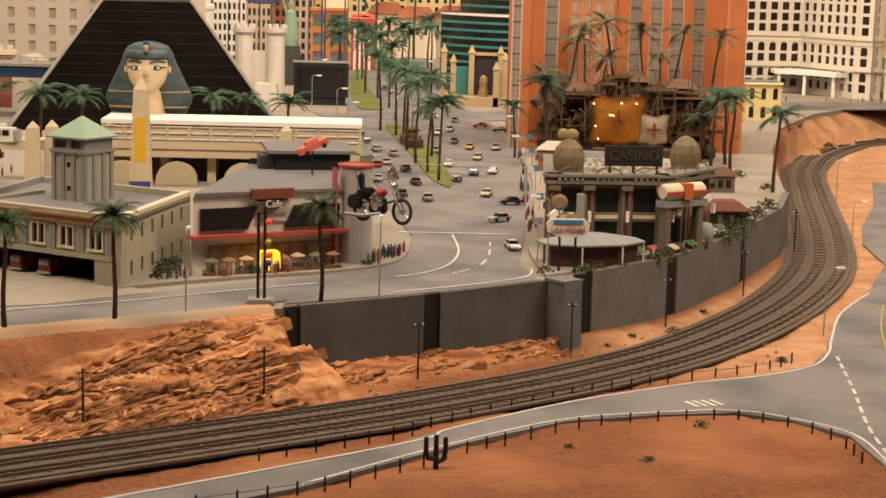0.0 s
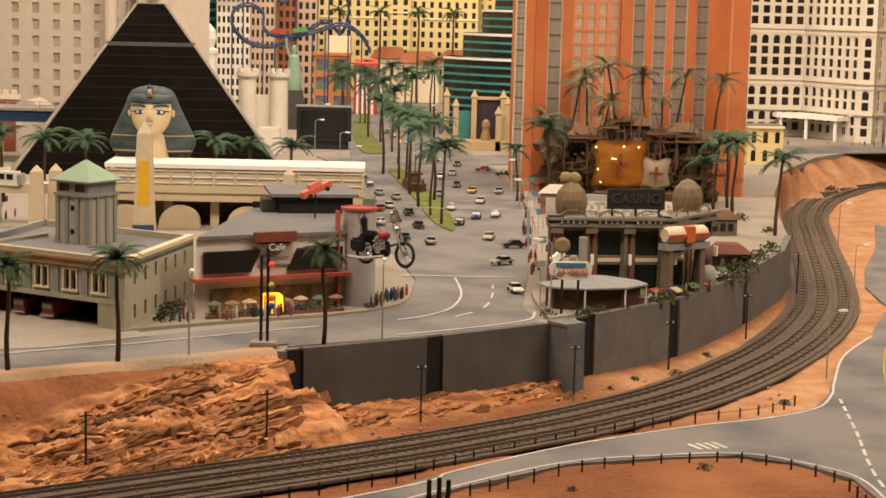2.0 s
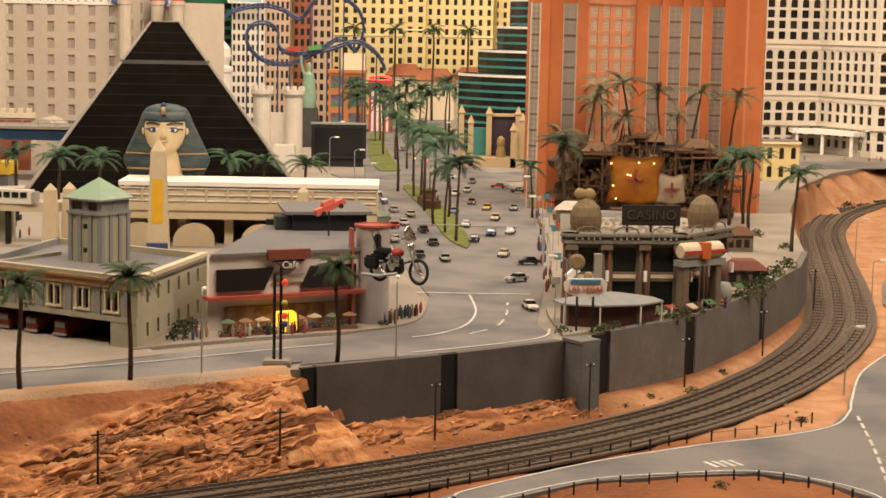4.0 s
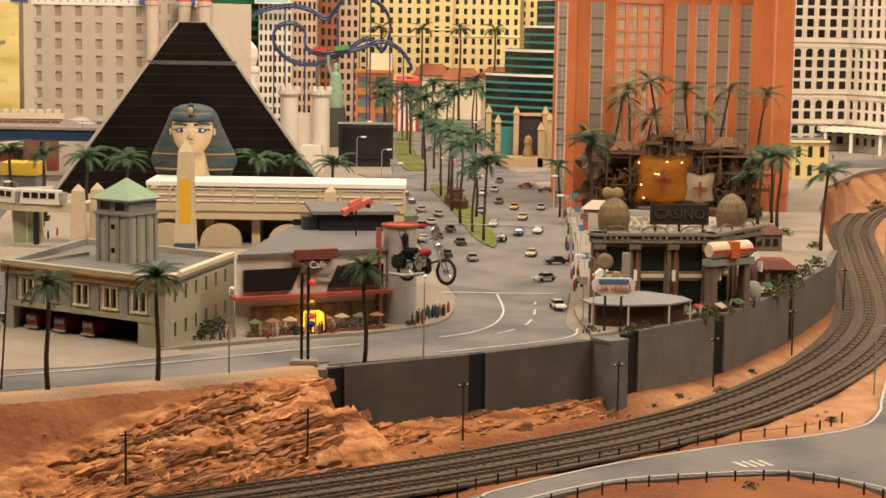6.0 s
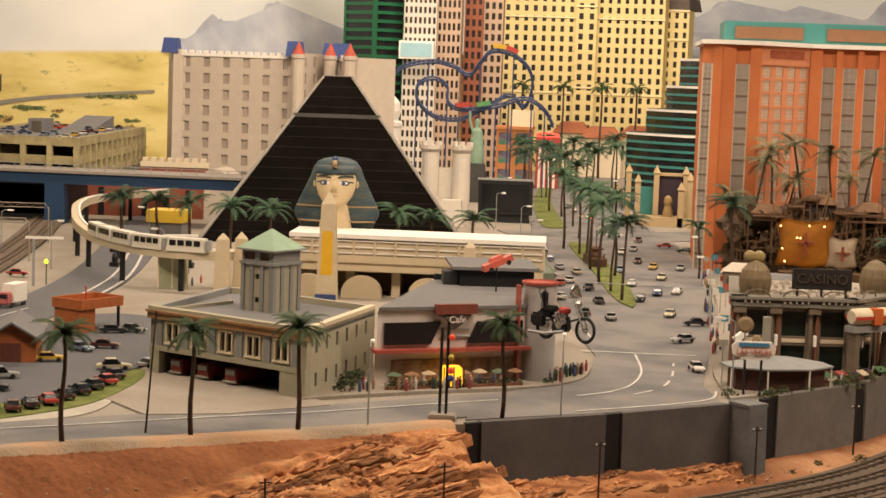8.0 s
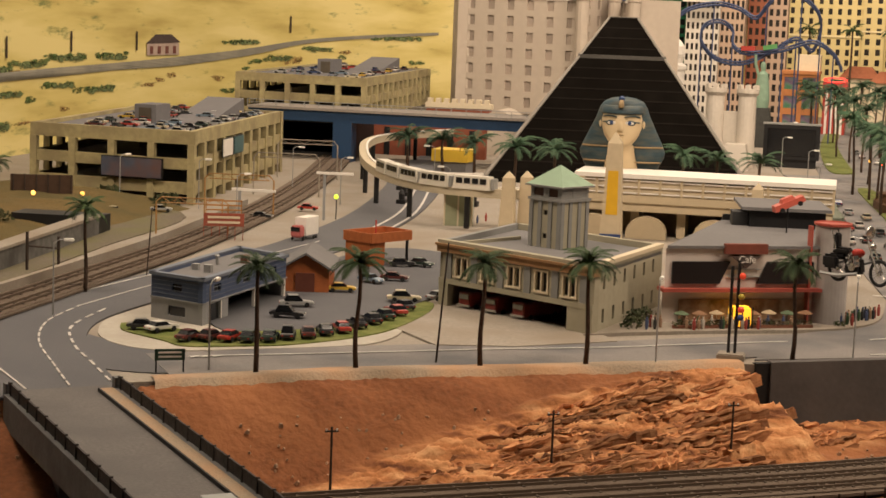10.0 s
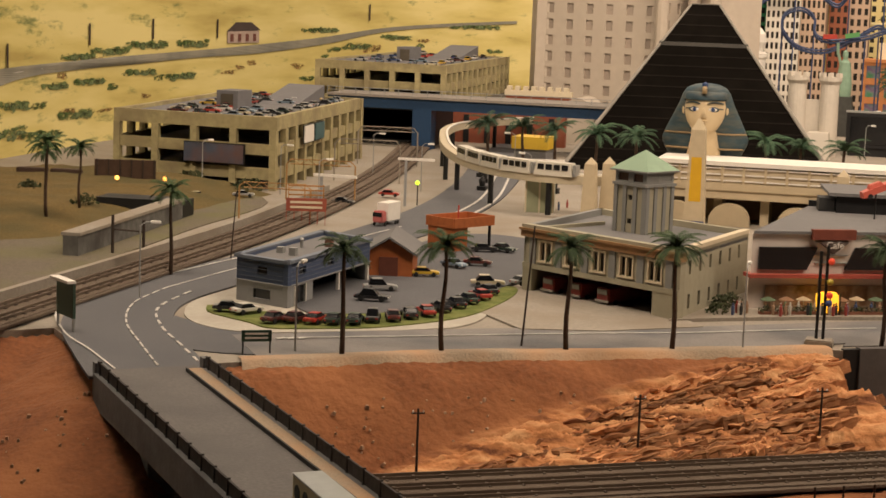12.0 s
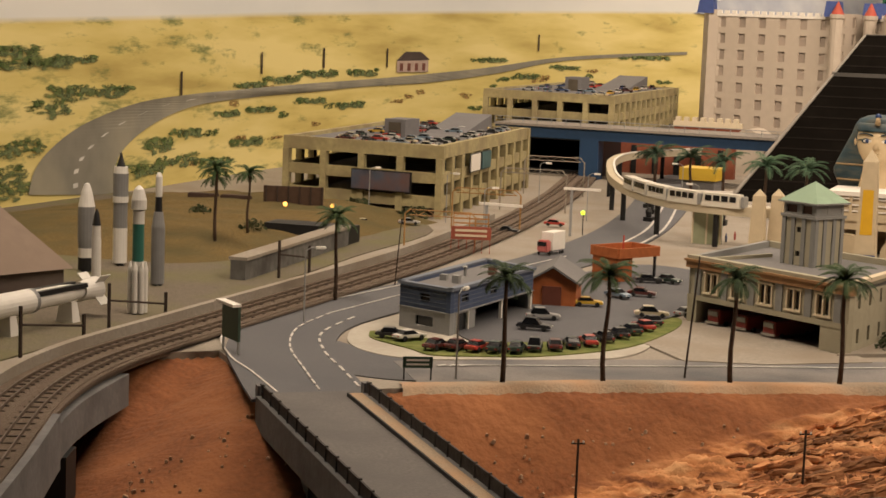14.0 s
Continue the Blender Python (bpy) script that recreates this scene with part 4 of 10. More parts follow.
# ---- large buildings ----
def facade(parent, m, width, height, cols, rows, fw, fh, wall, pane, z0=0.0, depth=0.02, recess=0.004, pane_name="window", limit=300, margin=0.0, name="wall", arch=False):
    """A wall with real window openings, each with its reveals and a recessed pane. Local x along the wall, y into it."""
    cw, rh = (width - 2 * margin) / cols, (height - z0) / rows
    ww, wh = cw * fw, rh * fh
    xs, zs = [0.0], [z0]
    for i in range(cols):
        c = margin + (i + 0.5) * cw
        xs += [c - ww / 2, c + ww / 2]
    for j in range(rows):
        c = z0 + (j + 0.5) * rh
        zs += [c - wh / 2, c + wh / 2]
    xs.append(width)
    zs.append(height)
    bm = bmesh.new()
    g = [[bm.verts.new(m @ Vector((x, 0, z))) for x in xs] for z in zs]
    for j in range(len(zs) - 1):
        for i in range(len(xs) - 1):
            q = (g[j][i], g[j][i + 1], g[j + 1][i + 1], g[j + 1][i])
            if i % 2 and j % 2:
                inner = [bm.verts.new(m @ Vector((x, recess + 0.001, z))) for x, z in ((xs[i], zs[j]), (xs[i + 1], zs[j]), (xs[i + 1], zs[j + 1]), (xs[i], zs[j + 1]))]
                for k in range(4):
                    bm.faces.new((q[k], q[(k + 1) % 4], inner[(k + 1) % 4], inner[k]))
            else:
                bm.faces.new(q)
    ring = g[0] + [row[-1] for row in g[1:]] + g[-1][-2::-1] + [row[0] for row in g[-2:0:-1]]
    turn = m.to_3x3() @ Vector((0, depth, 0))
    rear = [bm.verts.new(v.co + turn) for v in ring]
    for k in range(len(ring)):
        bm.faces.new((ring[(k + 1) % len(ring)], ring[k], rear[k], rear[(k + 1) % len(ring)]))
    bm.faces.new(rear)
    if arch:
        # round heads: the corners of each opening are filled outside the arc
        r = ww / 2
        for j in range(rows):
            for i in range(cols):
                cx, top = margin + (i + 0.5) * cw, z0 + (j + 0.5) * rh + wh / 2
                for s in (-1, 1):
                    arc = [(cx + s * r * math.cos(k * math.pi / 10), top - r + r * math.sin(k * math.pi / 10)) for k in range(6)]
                    bm.faces.new([bm.verts.new(m @ Vector((x, 0.0004, z))) for x, z in [(cx + s * r, top)] + arc[::-1]])
    part(name, bm, wall, parent)
    me = bpy.data.meshes.new(pane_name)
    bm = bmesh.new()
    box(bm, -ww / 2, ww / 2, recess, recess + 0.0016, -wh / 2, wh / 2)
    bm.to_mesh(me)
    bm.free()
    me.materials.append(pane)
    rest, made = bmesh.new(), 0
    for j in range(rows):
        for i in range(cols):
            x, z = margin + (i + 0.5) * cw, z0 + (j + 0.5) * rh
            if made < limit:
                ob = new(pane_name, me)
                ob.parent = parent
                ob.matrix_basis = m @ Matrix.Translation((x, 0, z))
                made += 1
            else:
                box(rest, x - ww / 2, x + ww / 2, recess, recess + 0.0016, z - wh / 2, z + wh / 2, m)
    if len(rest.verts):
        part("more_windows", rest, pane, parent)["kind"] = "stuff"
    else:
        rest.free()


def block(parent, name, x0, x1, y0, y1, z0, z1, material, label="", bevel=0.0, top=1.0):
    return part(name, bbox(x0, x1, y0, y1, z0, z1, bevel, top), material, parent, label)


def at_face(parent, name, m, x0, x1, y0, y1, z0, z1, material, label="", top=1.0):
    bm = bmesh.new()
    box(bm, x0, x1, y0, y1, z0, z1, m, top=top)
    return part(name, bm, material, parent, label)


def face(ax, ay, bx, by):
    """The pose of a facade whose base runs from a to b, seen from its right-hand side, and its length."""
    d = Vector((bx - ax, by - ay))
    return Matrix.Translation((ax, ay, 0)) @ Matrix.Rotation(math.atan2(d.y, d.x), 4, "Z"), d.length


# black glass pyramid
pyr = thing("pyramid_hotel", -0.925, 5.82, 0, 9, "black glass pyramid hotel with pale edge ribs", "building")
PYR = 0.412
TOP, HT = 0.046, 0.515
lv = 16
bm = bmesh.new()
box(bm, -PYR, PYR, -PYR, PYR, 0, HT, top=TOP / PYR)
part("glass_shell", bm, paint("pyramid_glass", (0.007, 0.006, 0.005), 0.6, 0.3, 20, 0.02, spec=0.0), pyr)
BAND, STRIPE = paint("pyramid_band", (0.020, 0.017, 0.015), 0.7, 0.2, 40, 0, spec=0.0), paint("pyramid_stripe", (0.07, 0.066, 0.06), 0.5, 0.2, 40, 0)
for k in range(lv):
    a = (k + 0.93) / lv
    s = PYR + (TOP - PYR) * a
    bm = bmesh.new()
    h = 0.004 if k != 11 else 0.012
    box(bm, -s - 0.001, s + 0.001, -s - 0.001, s + 0.001, HT * a, HT * a + h)
    part("floor_band", bm, BAND if k != 11 else STRIPE, pyr)
RIB = paint("pyramid_rib", (0.24, 0.22, 0.19), 0.7, 0.15, 60, 0.1)
for sx, sy in ((-1, -1), (1, -1), (1, 1), (-1, 1)):
    bm = bmesh.new()
    tube(bm, [(sx * (PYR + 0.004), sy * (PYR + 0.004), 0), (sx * TOP, sy * TOP, HT)], 0.007, 6, 0.004)
    part("edge_rib", bm, RIB, pyr, "pale grey edge rib")
part("cap", bbox(-TOP - 0.002, TOP + 0.002, -TOP - 0.002, TOP + 0.002, HT, HT + 0.004), RIB, pyr)

# pale castle hotel behind the pyramid
CASTLE = paint("castle_render", (0.45, 0.385, 0.315), 0.8, 0.06, 40, 0.08)
CPANE = paint("castle_window", (0.33, 0.27, 0.22), 0.6, 0.12, 40, 0.05, rand=0.15)
BLUE = paint("blue_roof", (0.045, 0.075, 0.24), 0.6, 0.15, 60, 0.1)
TIP = paint("red_roof", (0.42, 0.075, 0.045), 0.6, 0.15, 60, 0.1)
cas = thing("castle_hotel", 0, 0, 0, 0, "pale castle hotel with blue and red turret roofs", "building")
m1, w1 = face(-1.80, 7.12, -1.27, 7.02)
facade(cas, m1, w1, 0.585, 6, 9, 0.34, 0.62, CASTLE, CPANE, 0.0, 0.3, 0.006, margin=0.012)
m2, w2 = face(-1.87, 7.3, -1.80, 7.10)
facade(cas, m2, w2, 0.60, 1, 9, 0.1, 0.3, CASTLE, CPANE, 0.0, 0.05, 0.006)
m3, w3 = face(-1.27, 7.02, -1.19, 7.28)
facade(cas, m3, w3, 0.60, 3, 9, 0.34, 0.62, CASTLE, CPANE, 0.0, 0.05, 0.006)
m4, w4 = face(-1.19, 7.22, -1.065, 7.06)
facade(cas, m4, w4, 0.59, 3, 9, 0.34, 0.62, CASTLE, CPANE, 0.0, 0.2, 0.006)
for m, w in ((m1, w1), (m4, w4)):
    bm = bmesh.new()
    n = int(w / 0.03)
    for i in range(n):
        box(bm, i * w / n, i * w / n + w / n * 0.6, -0.004, 0.006, 0.585, 0.598, m)
    box(bm, 0, w, -0.004, 0.004, 0.575, 0.586, m)
    part("battlement", bm, WHITE, cas)
for x, y in ((-1.815, 7.13), (-1.29, 7.03), (-1.18, 7.25), (-1.12, 7.16)):
    bm = bmesh.new()
    box(bm, x - 0.034, x + 0.034, y - 0.034, y + 0.034, 0.585, 0.645, top=0.8)
    part("turret_roof", bm, BLUE, cas, "blue tapered turret roof")
for x, y in ((-1.268, 6.985), (-1.165, 7.13), (-1.072, 7.04)):
    bm = bmesh.new()
    lathe(bm, [(0.026, 0.0), (0.026, 0.575), (0.03, 0.58), (0.03, 0.595)], 12, pose(x, y, 0))
    part("turret", bm, CASTLE, cas)
    bm = bmesh.new()
    lathe(bm, [(0.026, 0.595), (0.001, 0.645)], 12, pose(x, y, 0))
    part("turret_cone", bm, TIP, cas, "red conical turret roof")

# towers of the skyline
GREEN = paint("green_tower", (0.012, 0.10, 0.045), 0.4, 0.15, 40, 0.05)
gt = thing("green_tower", 0, 0, 0, 0, "tall green glass office tower with dark bands", "building")
for (ax, ay, bx, by) in ((-1.43, 9.15, -1.25, 9.0), (-1.25, 9.0, -1.105, 9.1)):
    m, w = face(ax, ay, bx, by)
    facade(gt, m, w, 1.5, 1, 34, 0.86, 0.62, GREEN, GLASS, 0.0, 0.15, 0.006, "band")
NYW = paint("white_tower", (0.52, 0.48, 0.42), 0.7, 0.07, 50, 0.1)
NYB = paint("tan_tower", (0.40, 0.29, 0.21), 0.8, 0.1, 50, 0.1)
NYR = paint("brick_tower", (0.25, 0.085, 0.045), 0.8, 0.15, 80, 0.1)
for x0, x1, y, wallm, cols, h, lab in ((-1.10, -0.935, 9.0, NYW, 7, 1.35, "white skyscraper with small dark windows"), (-0.935, -0.815, 9.05, NYB, 5, 1.5, "tan skyscraper with small dark windows"),
                                        (-0.815, -0.72, 9.25, NYR, 3, 1.45, "red brick skyscraper with small dark windows"), (-0.72, -0.62, 9.3, NYB, 3, 1.42, "tan brick skyscraper with small dark windows")):
    tw = thing("skyscraper", x0, y, 0, 0, lab, "building", "skyline towers")
    facade(tw, Matrix.Identity(4), x1 - x0, h, cols, 26, 0.55, 0.62, wallm, PANE, 0.0, 0.14, 0.004)
sgn = thing("rooftop_sign", -1.115, 8.95, 0, 0, "pale blue billboard with a white frame on a tower", "billboard")
block(sgn, "frame", 0, 0.175, -0.004, 0.05, 0.61, 0.70, WHITE)
block(sgn, "panel", 0.008, 0.167, -0.007, -0.003, 0.62, 0.69, paint("pale_blue_panel", (0.28, 0.46, 0.52), 0.5, 0.1, 30, 0))

# cream yellow hotel at the end of the boulevard
YEL = paint("yellow_hotel", (0.62, 0.51, 0.24), 0.75, 0.06, 40, 0.08)
YPALE = paint("pale_cornice", (0.72, 0.62, 0.36), 0.7, 0.06, 40, 0.05)
SLATE = paint("dark_roof", (0.085, 0.065, 0.055), 0.8, 0.15, 60, 0.1)
yh = thing("yellow_hotel", 0, 0, 0, 0, "cream yellow hotel with dark windows and a grey roof", "building")
for (ax, ay, bx, by, h, cols, rows, lim) in ((-0.74, 10.35, -0.27, 10.38, 1.08, 9, 19, 171), (-0.27, 10.33, -0.15, 10.33, 1.16, 2, 20, 30), (-0.15, 10.38, 0.235, 10.30, 1.08, 8, 19, 99), (0.235, 10.42, 0.375, 10.38, 0.95, 3, 17, 0)):
    m, w = face(ax, ay, bx, by)
    facade(yh, m, w, h, cols, rows, 0.42, 0.6, YEL, PANE, 0.0, 0.12, 0.006, limit=lim)
    bm = bmesh.new()
    for z in (h - 0.005, h * 0.82, h * 0.42):
        box(bm, -0.004, w + 0.004, -0.008, 0.004, z, z + 0.010, m)
    part("cornice", bm, YPALE, yh)
    bm = bmesh.new()
    box(bm, 0, w, 0.0, 0.3, h + 0.005, h + 0.075, m, top=0.86)
    part("roof", bm, SLATE, yh)

# dark teal banded tower stepping up
TEAL = paint("teal_band", (0.045, 0.20, 0.19), 0.5, 0.12, 30, 0.05)
wy = thing("stepped_glass_tower", 0, 0, 0, 0, "dark glass tower with teal bands stepping upwards", "building")
for x0, x1, y0, h in ((0.035, 0.40, 7.42, 0.325), (0.115, 0.40, 7.47, 0.425), (0.195, 0.40, 7.52, 0.525), (0.25, 0.40, 7.57, 0.64)):
    n = int(round(h / 0.0333))
    for mat, z0, z1, g in ((GLASS, 0, h, 0.0), ):
        pts = [(x1, y0 - 0.10), (x1, y0 + 0.3), (x0 + 0.02, y0 + 0.3), (x0, y0 + 0.22), (x0, y0 + 0.16)] + [(x0 + (x1 - x0) * k / 8, y0 + 0.16 - 0.26 * math.sin(math.pi / 2 * k / 8) ** 0.8) for k in range(1, 8)]
        bm = bmesh.new()
        prism(bm, pts, z0, z1)
        bmesh.ops.recalc_face_normals(bm, faces=bm.faces[:])
        part("glass_body", bm, GLASS, wy)
    for k in range(1, n + 1):
        z = h * k / n
        if k < n and x0 > 0.05 and z < h - 0.14:
            continue
        cx, cy = (x0 + x1) / 2, y0 + 0.15
        bm = bmesh.new()
        prism(bm, [(cx + (x - cx) * 1.015, cy + (y - cy) * 1.02) for x, y in pts], z - 0.010, z)
        bmesh.ops.recalc_face_normals(bm, faces=bm.faces[:])
        part("band", bm, TEAL if k < n else WHITE, wy)

# orange hotel
ORA = paint("orange_render", (0.52, 0.165, 0.055), 0.75, 0.08, 50, 0.1, second=(0.43, 0.12, 0.04), patch=4)
# paler copy of the orange: light on the east-turned faces, as colour
OPALE = paint("orange_render_lit", (0.58, 0.24, 0.12), 0.75, 0.06, 50, 0.1)
OWIN = paint("grey_window", (0.43, 0.375, 0.32), 0.65, 0.15, 80, 0.05, rand=0.25)
OFRAME = paint("window_grid", (0.34, 0.28, 0.23), 0.7, 0.1, 60, 0.05)
oh = thing("orange_hotel", 0, 0, 0, 0, "tall orange hotel with grey window strips", "building")
OH = 0.65
segs = [(0.229, 5.20, 0.259, 5.19, "w"), (0.259, 5.19, 0.285, 5.17, None), (0.285, 5.17, 0.321, 5.18, None), (0.321, 5.185, 0.363, 5.185, "a"), (0.363, 5.18, 0.394, 5.18, None), (0.394, 5.185, 0.546, 5.33, "g"), (0.546, 5.325, 0.581, 5.325, None), (0.581, 5.335, 0.621, 5.335, "a"),
        (0.621, 5.325, 0.641, 5.325, None), (0.641, 5.335, 0.683, 5.335, "a"), (0.683, 5.325, 0.701, 5.325, None), (0.701, 5.335, 0.744, 5.335, "a"), (0.744, 5.325, 0.768, 5.325, None), (0.768, 5.335, 0.809, 5.335, "a"), (0.809, 5.325, 0.822, 5.27, None), (0.822, 5.27, 0.830, 5.20, None),
        (0.830, 5.205, 0.858, 5.205, "l"), (0.858, 5.20, 0.900, 5.19, None), (0.900, 5.19, 0.916, 5.26, "p")]
OTRIM = paint("pale_arch_trim", (0.62, 0.50, 0.38), 0.7, 0.08, 60, 0.05)
OLIT = paint("bright_window", (0.43, 0.34, 0.26), 0.5, 0.2, 90, 0.05, rand=0.2)
OBAR = paint("floor_band_brown", (0.17, 0.115, 0.08), 0.7, 0.15, 60, 0.05)
for ax, ay, bx, by, kind in segs:
    m, w = face(ax, ay, bx, by)
    if kind in ("w", "a", "l"):
        hi_ = OH - 0.055
        facade(oh, m, w, hi_, 3 if kind != "l" else 2, 39, 0.74, 0.78, OFRAME if kind != "l" else OTRIM, OWIN if kind != "l" else OLIT, 0.0, 0.05, 0.002, limit=0)
        for k in range(13):
            at_face(oh, "floor_band", m, 0.003, w - 0.003, -0.002, 0.002, hi_ * k / 13 - 0.002, hi_ * k / 13 + 0.003, OBAR)
        for x in (0.0, w - 0.004):
            at_face(oh, "window_surround", m, x, x + 0.004, -0.004, 0.004, 0.0, hi_, OTRIM)
        # arched head of the strip
        bm = bmesh.new()
        r = w / 2
        arc = [(r - r * math.cos(math.pi * k / 10), hi_ - 0.010 + r * 0.62 * math.sin(math.pi * k / 10)) for k in range(11)]
        prism(bm, [(x, -z) for x, z in arc], 0.0, 0.004, m @ Matrix.Translation((0, 0.004, 0)) @ Matrix.Rotation(radians(-90), 4, "X") @ Matrix.Rotation(radians(0), 4, "Z"))
        bmesh.ops.recalc_face_normals(bm, faces=bm.faces[:])
        part("arch_head", bm, OTRIM, oh)
        at_face(oh, "wall", m, 0, w, 0.002, 0.05, hi_, OH, ORA)
    elif kind == "g":
        facade(oh, m, w, OH - 0.055, 4, 15, 0.60, 0.80, OPALE, OTRIM, 0.0, 0.05, 0.003, "window_frame")
        ww, rh = w / 4 * 0.60, (OH - 0.055) / 15
        bm = bmesh.new()
        for j in range(15):
            for i in range(4):
                for px in range(2):
                    for pz in range(3):
                        x0 = (i + 0.5) * w / 4 - ww / 2 + 0.0022 + px * (ww - 0.0022) / 2
                        z0 = j * rh + rh * 0.1 + 0.002 + pz * (rh * 0.8 - 0.002) / 3
                        box(bm, x0, x0 + ww / 2 - 0.0035, 0.0022, 0.0032, z0, z0 + rh * 0.8 / 3 - 0.003, m)
        part("panes", bm, OLIT, oh)["kind"] = "stuff"
        at_face(oh, "wall", m, 0, w, -0.003, 0.05, OH - 0.055, OH, OPALE)
        at_face(oh, "sign_panel", m, w * 0.16, w * 0.84, -0.006, -0.002, OH - 0.034, OH - 0.012, paint("faded_red_sign", (0.36, 0.10, 0.05), 0.6, 0.2, 60, 0.1), "faded red sign panel")
    else:
        bm = bmesh.new()
        box(bm, 0, w, -0.003, 0.05, 0, OH, m)
        part("pier", bm, OPALE if kind == "p" else ORA, oh)
bm = bmesh.new()
prism(bm, [(0.224, 5.18), (0.285, 5.155), (0.40, 5.165), (0.548, 5.31), (0.81, 5.312), (0.825, 5.185), (0.905, 5.175), (0.922, 5.26), (0.922, 5.7), (0.224, 5.7)], OH, OH + 0.012)
bmesh.ops.recalc_face_normals(bm, faces=bm.faces[:])
part("roof_edge", bm, WHITE, oh, "white roof edge")
bm = bmesh.new()
box(bm, 0.30, 0.88, 5.42, 5.7, OH + 0.012, OH + 0.075)
part("roof_house", bm, TEAL, oh, "teal roof storey")
for x in (0.33, 0.60):
    block(oh, "roof_sign", x, x + 0.2, 5.412, 5.42, OH + 0.024, OH + 0.06, paint("brown_sign", (0.20, 0.10, 0.05), 0.6, 0.2, 60, 0.1))
block(oh, "core", 0.24, 0.91, 5.36, 5.69, 0, OH, ORA)

# white palace hotel
PAL = paint("white_palace", (0.58, 0.52, 0.43), 0.75, 0.05, 40, 0.08)
wh = thing("white_palace_hotel", 0, 0, 0, 0, "white palace hotel with rows of dark windows", "building")
for (ax, ay, bx, by, cols, fw) in ((1.22, 7.88, 1.635, 7.96, 8, 0.60), (1.635, 7.96, 1.80, 7.62, 7, 0.52), (1.80, 7.62, 1.86, 7.58, 1, 0.42), (1.86, 7.60, 1.92, 7.64, 1, 0.3), (1.92, 7.58, 2.4, 7.42, 8, 0.5)):
    m, w = face(ax, ay, bx, by)
    for z0, z1, rows in ((0.02, 0.115, 2), (0.130, 0.225, 2), (0.262, 0.450, 4), (0.487, 0.675, 4), (0.712, 0.90, 4)):
        rh = (z1 - z0) / rows
        if rows > 1:
            facade(wh, m, w, z1 - rh, cols, rows - 1, fw, 0.72, PAL, PANE, z0, 0.1, 0.006, limit=60)
        facade(wh, m, w, z1, cols, 1, fw, 0.80, PAL, PANE, z1 - rh, 0.1, 0.006, limit=60, arch=True)
        bm = bmesh.new()
        top_ = {0.115: 0.130, 0.225: 0.262, 0.450: 0.487, 0.675: 0.712, 0.90: 0.94}[z1]
        box(bm, -0.001, w + 0.001, -0.004, 0.1, z1, top_ - 0.014, m)
        box(bm, -0.003, w + 0.003, -0.012, 0.1, top_ - 0.014, top_ - 0.004, m)
        box(bm, -0.002, w + 0.002, -0.007, 0.1, top_ - 0.004, top_, m)
        part("cornice", bm, PAL, wh)
    # slim pilasters between the bays
    for i in range(cols + 1):
        x = min(max(i * w / cols, 0.003), w - 0.003)
        at_face(wh, "pilaster", m, x - 0.003, x + 0.003, -0.003, 0.004, 0.262, 0.90, PAL)
    at_face(wh, "plinth", m, 0, w, -0.002, 0.1, 0, 0.02, PAL)
bm = bmesh.new()
prism(bm, [(1.50, 7.82), (1.62, 7.75), (1.72, 7.62), (1.78, 7.66), (1.66, 7.95), (1.5, 7.93)], 0.088, 0.106)
bmesh.ops.recalc_face_normals(bm, faces=bm.faces[:])
part("canopy", bm, WHITE, wh, "white entrance canopy")
for x, y in ((1.52, 7.83), (1.62, 7.77), (1.72, 7.65)):
    bm = bmesh.new()
    lathe(bm, [(0.008, 0), (0.008, 0.088)], 10, pose(x, y, 0))
    part("column", bm, WHITE, wh)

# ---- town buildings ----
# fire station
FST = paint("station_render", (0.36, 0.33, 0.24), 0.8, 0.1, 70, 0.15)
FGREY = paint("station_pilaster", (0.24, 0.24, 0.23), 0.8, 0.1, 70, 0.1)
FTRIM = paint("station_cornice", (0.30, 0.165, 0.075), 0.8, 0.15, 70, 0.15)
ROOFGREY = paint("roof_felt", (0.17, 0.165, 0.165), 0.9, 0.12, 120, 0.2)
fs = thing("fire_station", 0, 0, 0, 0, "beige fire station with a square tower and open garage bays", "fire station")
A, B, C, Dd = (-0.792, 2.995), (-0.488, 2.815), (-0.424, 3.145), (-0.728, 3.325)
mf, wf = face(*A, *B)
ms, wsid = face(*B, *C)
facade(fs, mf, wf, 0.098, 5, 1, 0.44, 0.66, FST, PANE, 0.052, 0.012, 0.004, margin=0.022)
facade(fs, ms, wsid, 0.112, 6, 2, 0.22, 0.42, FST, PANE, 0.0, 0.012, 0.004, margin=0.02)
for i in range(5):
    x = 0.022 + (i + 0.5) * (wf - 0.044) / 5
    for dx in (-0.0145, 0.0, 0.0145):
        at_face(fs, "window_frame", mf, x + dx - 0.0016, x + dx + 0.0016, -0.002, 0.005, 0.058, 0.093, CREAM)
    at_face(fs, "window_sill", mf, x - 0.018, x + 0.018, -0.004, 0.004, 0.056, 0.059, CREAM)
    at_face(fs, "window_head", mf, x - 0.018, x + 0.018, -0.003, 0.004, 0.092, 0.095, CREAM)
for i in range(6):
    x = 0.022 + i * (wf - 0.044) / 5
    at_face(fs, "pilaster", mf, x - 0.007, x + 0.007, -0.0025, 0.004, 0.052, 0.098, FGREY)
at_face(fs, "cornice", mf, -0.004, wf + 0.003, -0.006, 0.012, 0.098, 0.109, FTRIM, "brown cornice")
at_face(fs, "cornice", mf, -0.006, wf + 0.004, -0.009, 0.012, 0.109, 0.113, FTRIM)
at_face(fs, "coping", mf, -0.004, wf + 0.003, -0.004, 0.010, 0.113, 0.119, FST)
at_face(fs, "coping", ms, 0.0, wsid, -0.003, 0.010, 0.112, 0.119, CREAM)
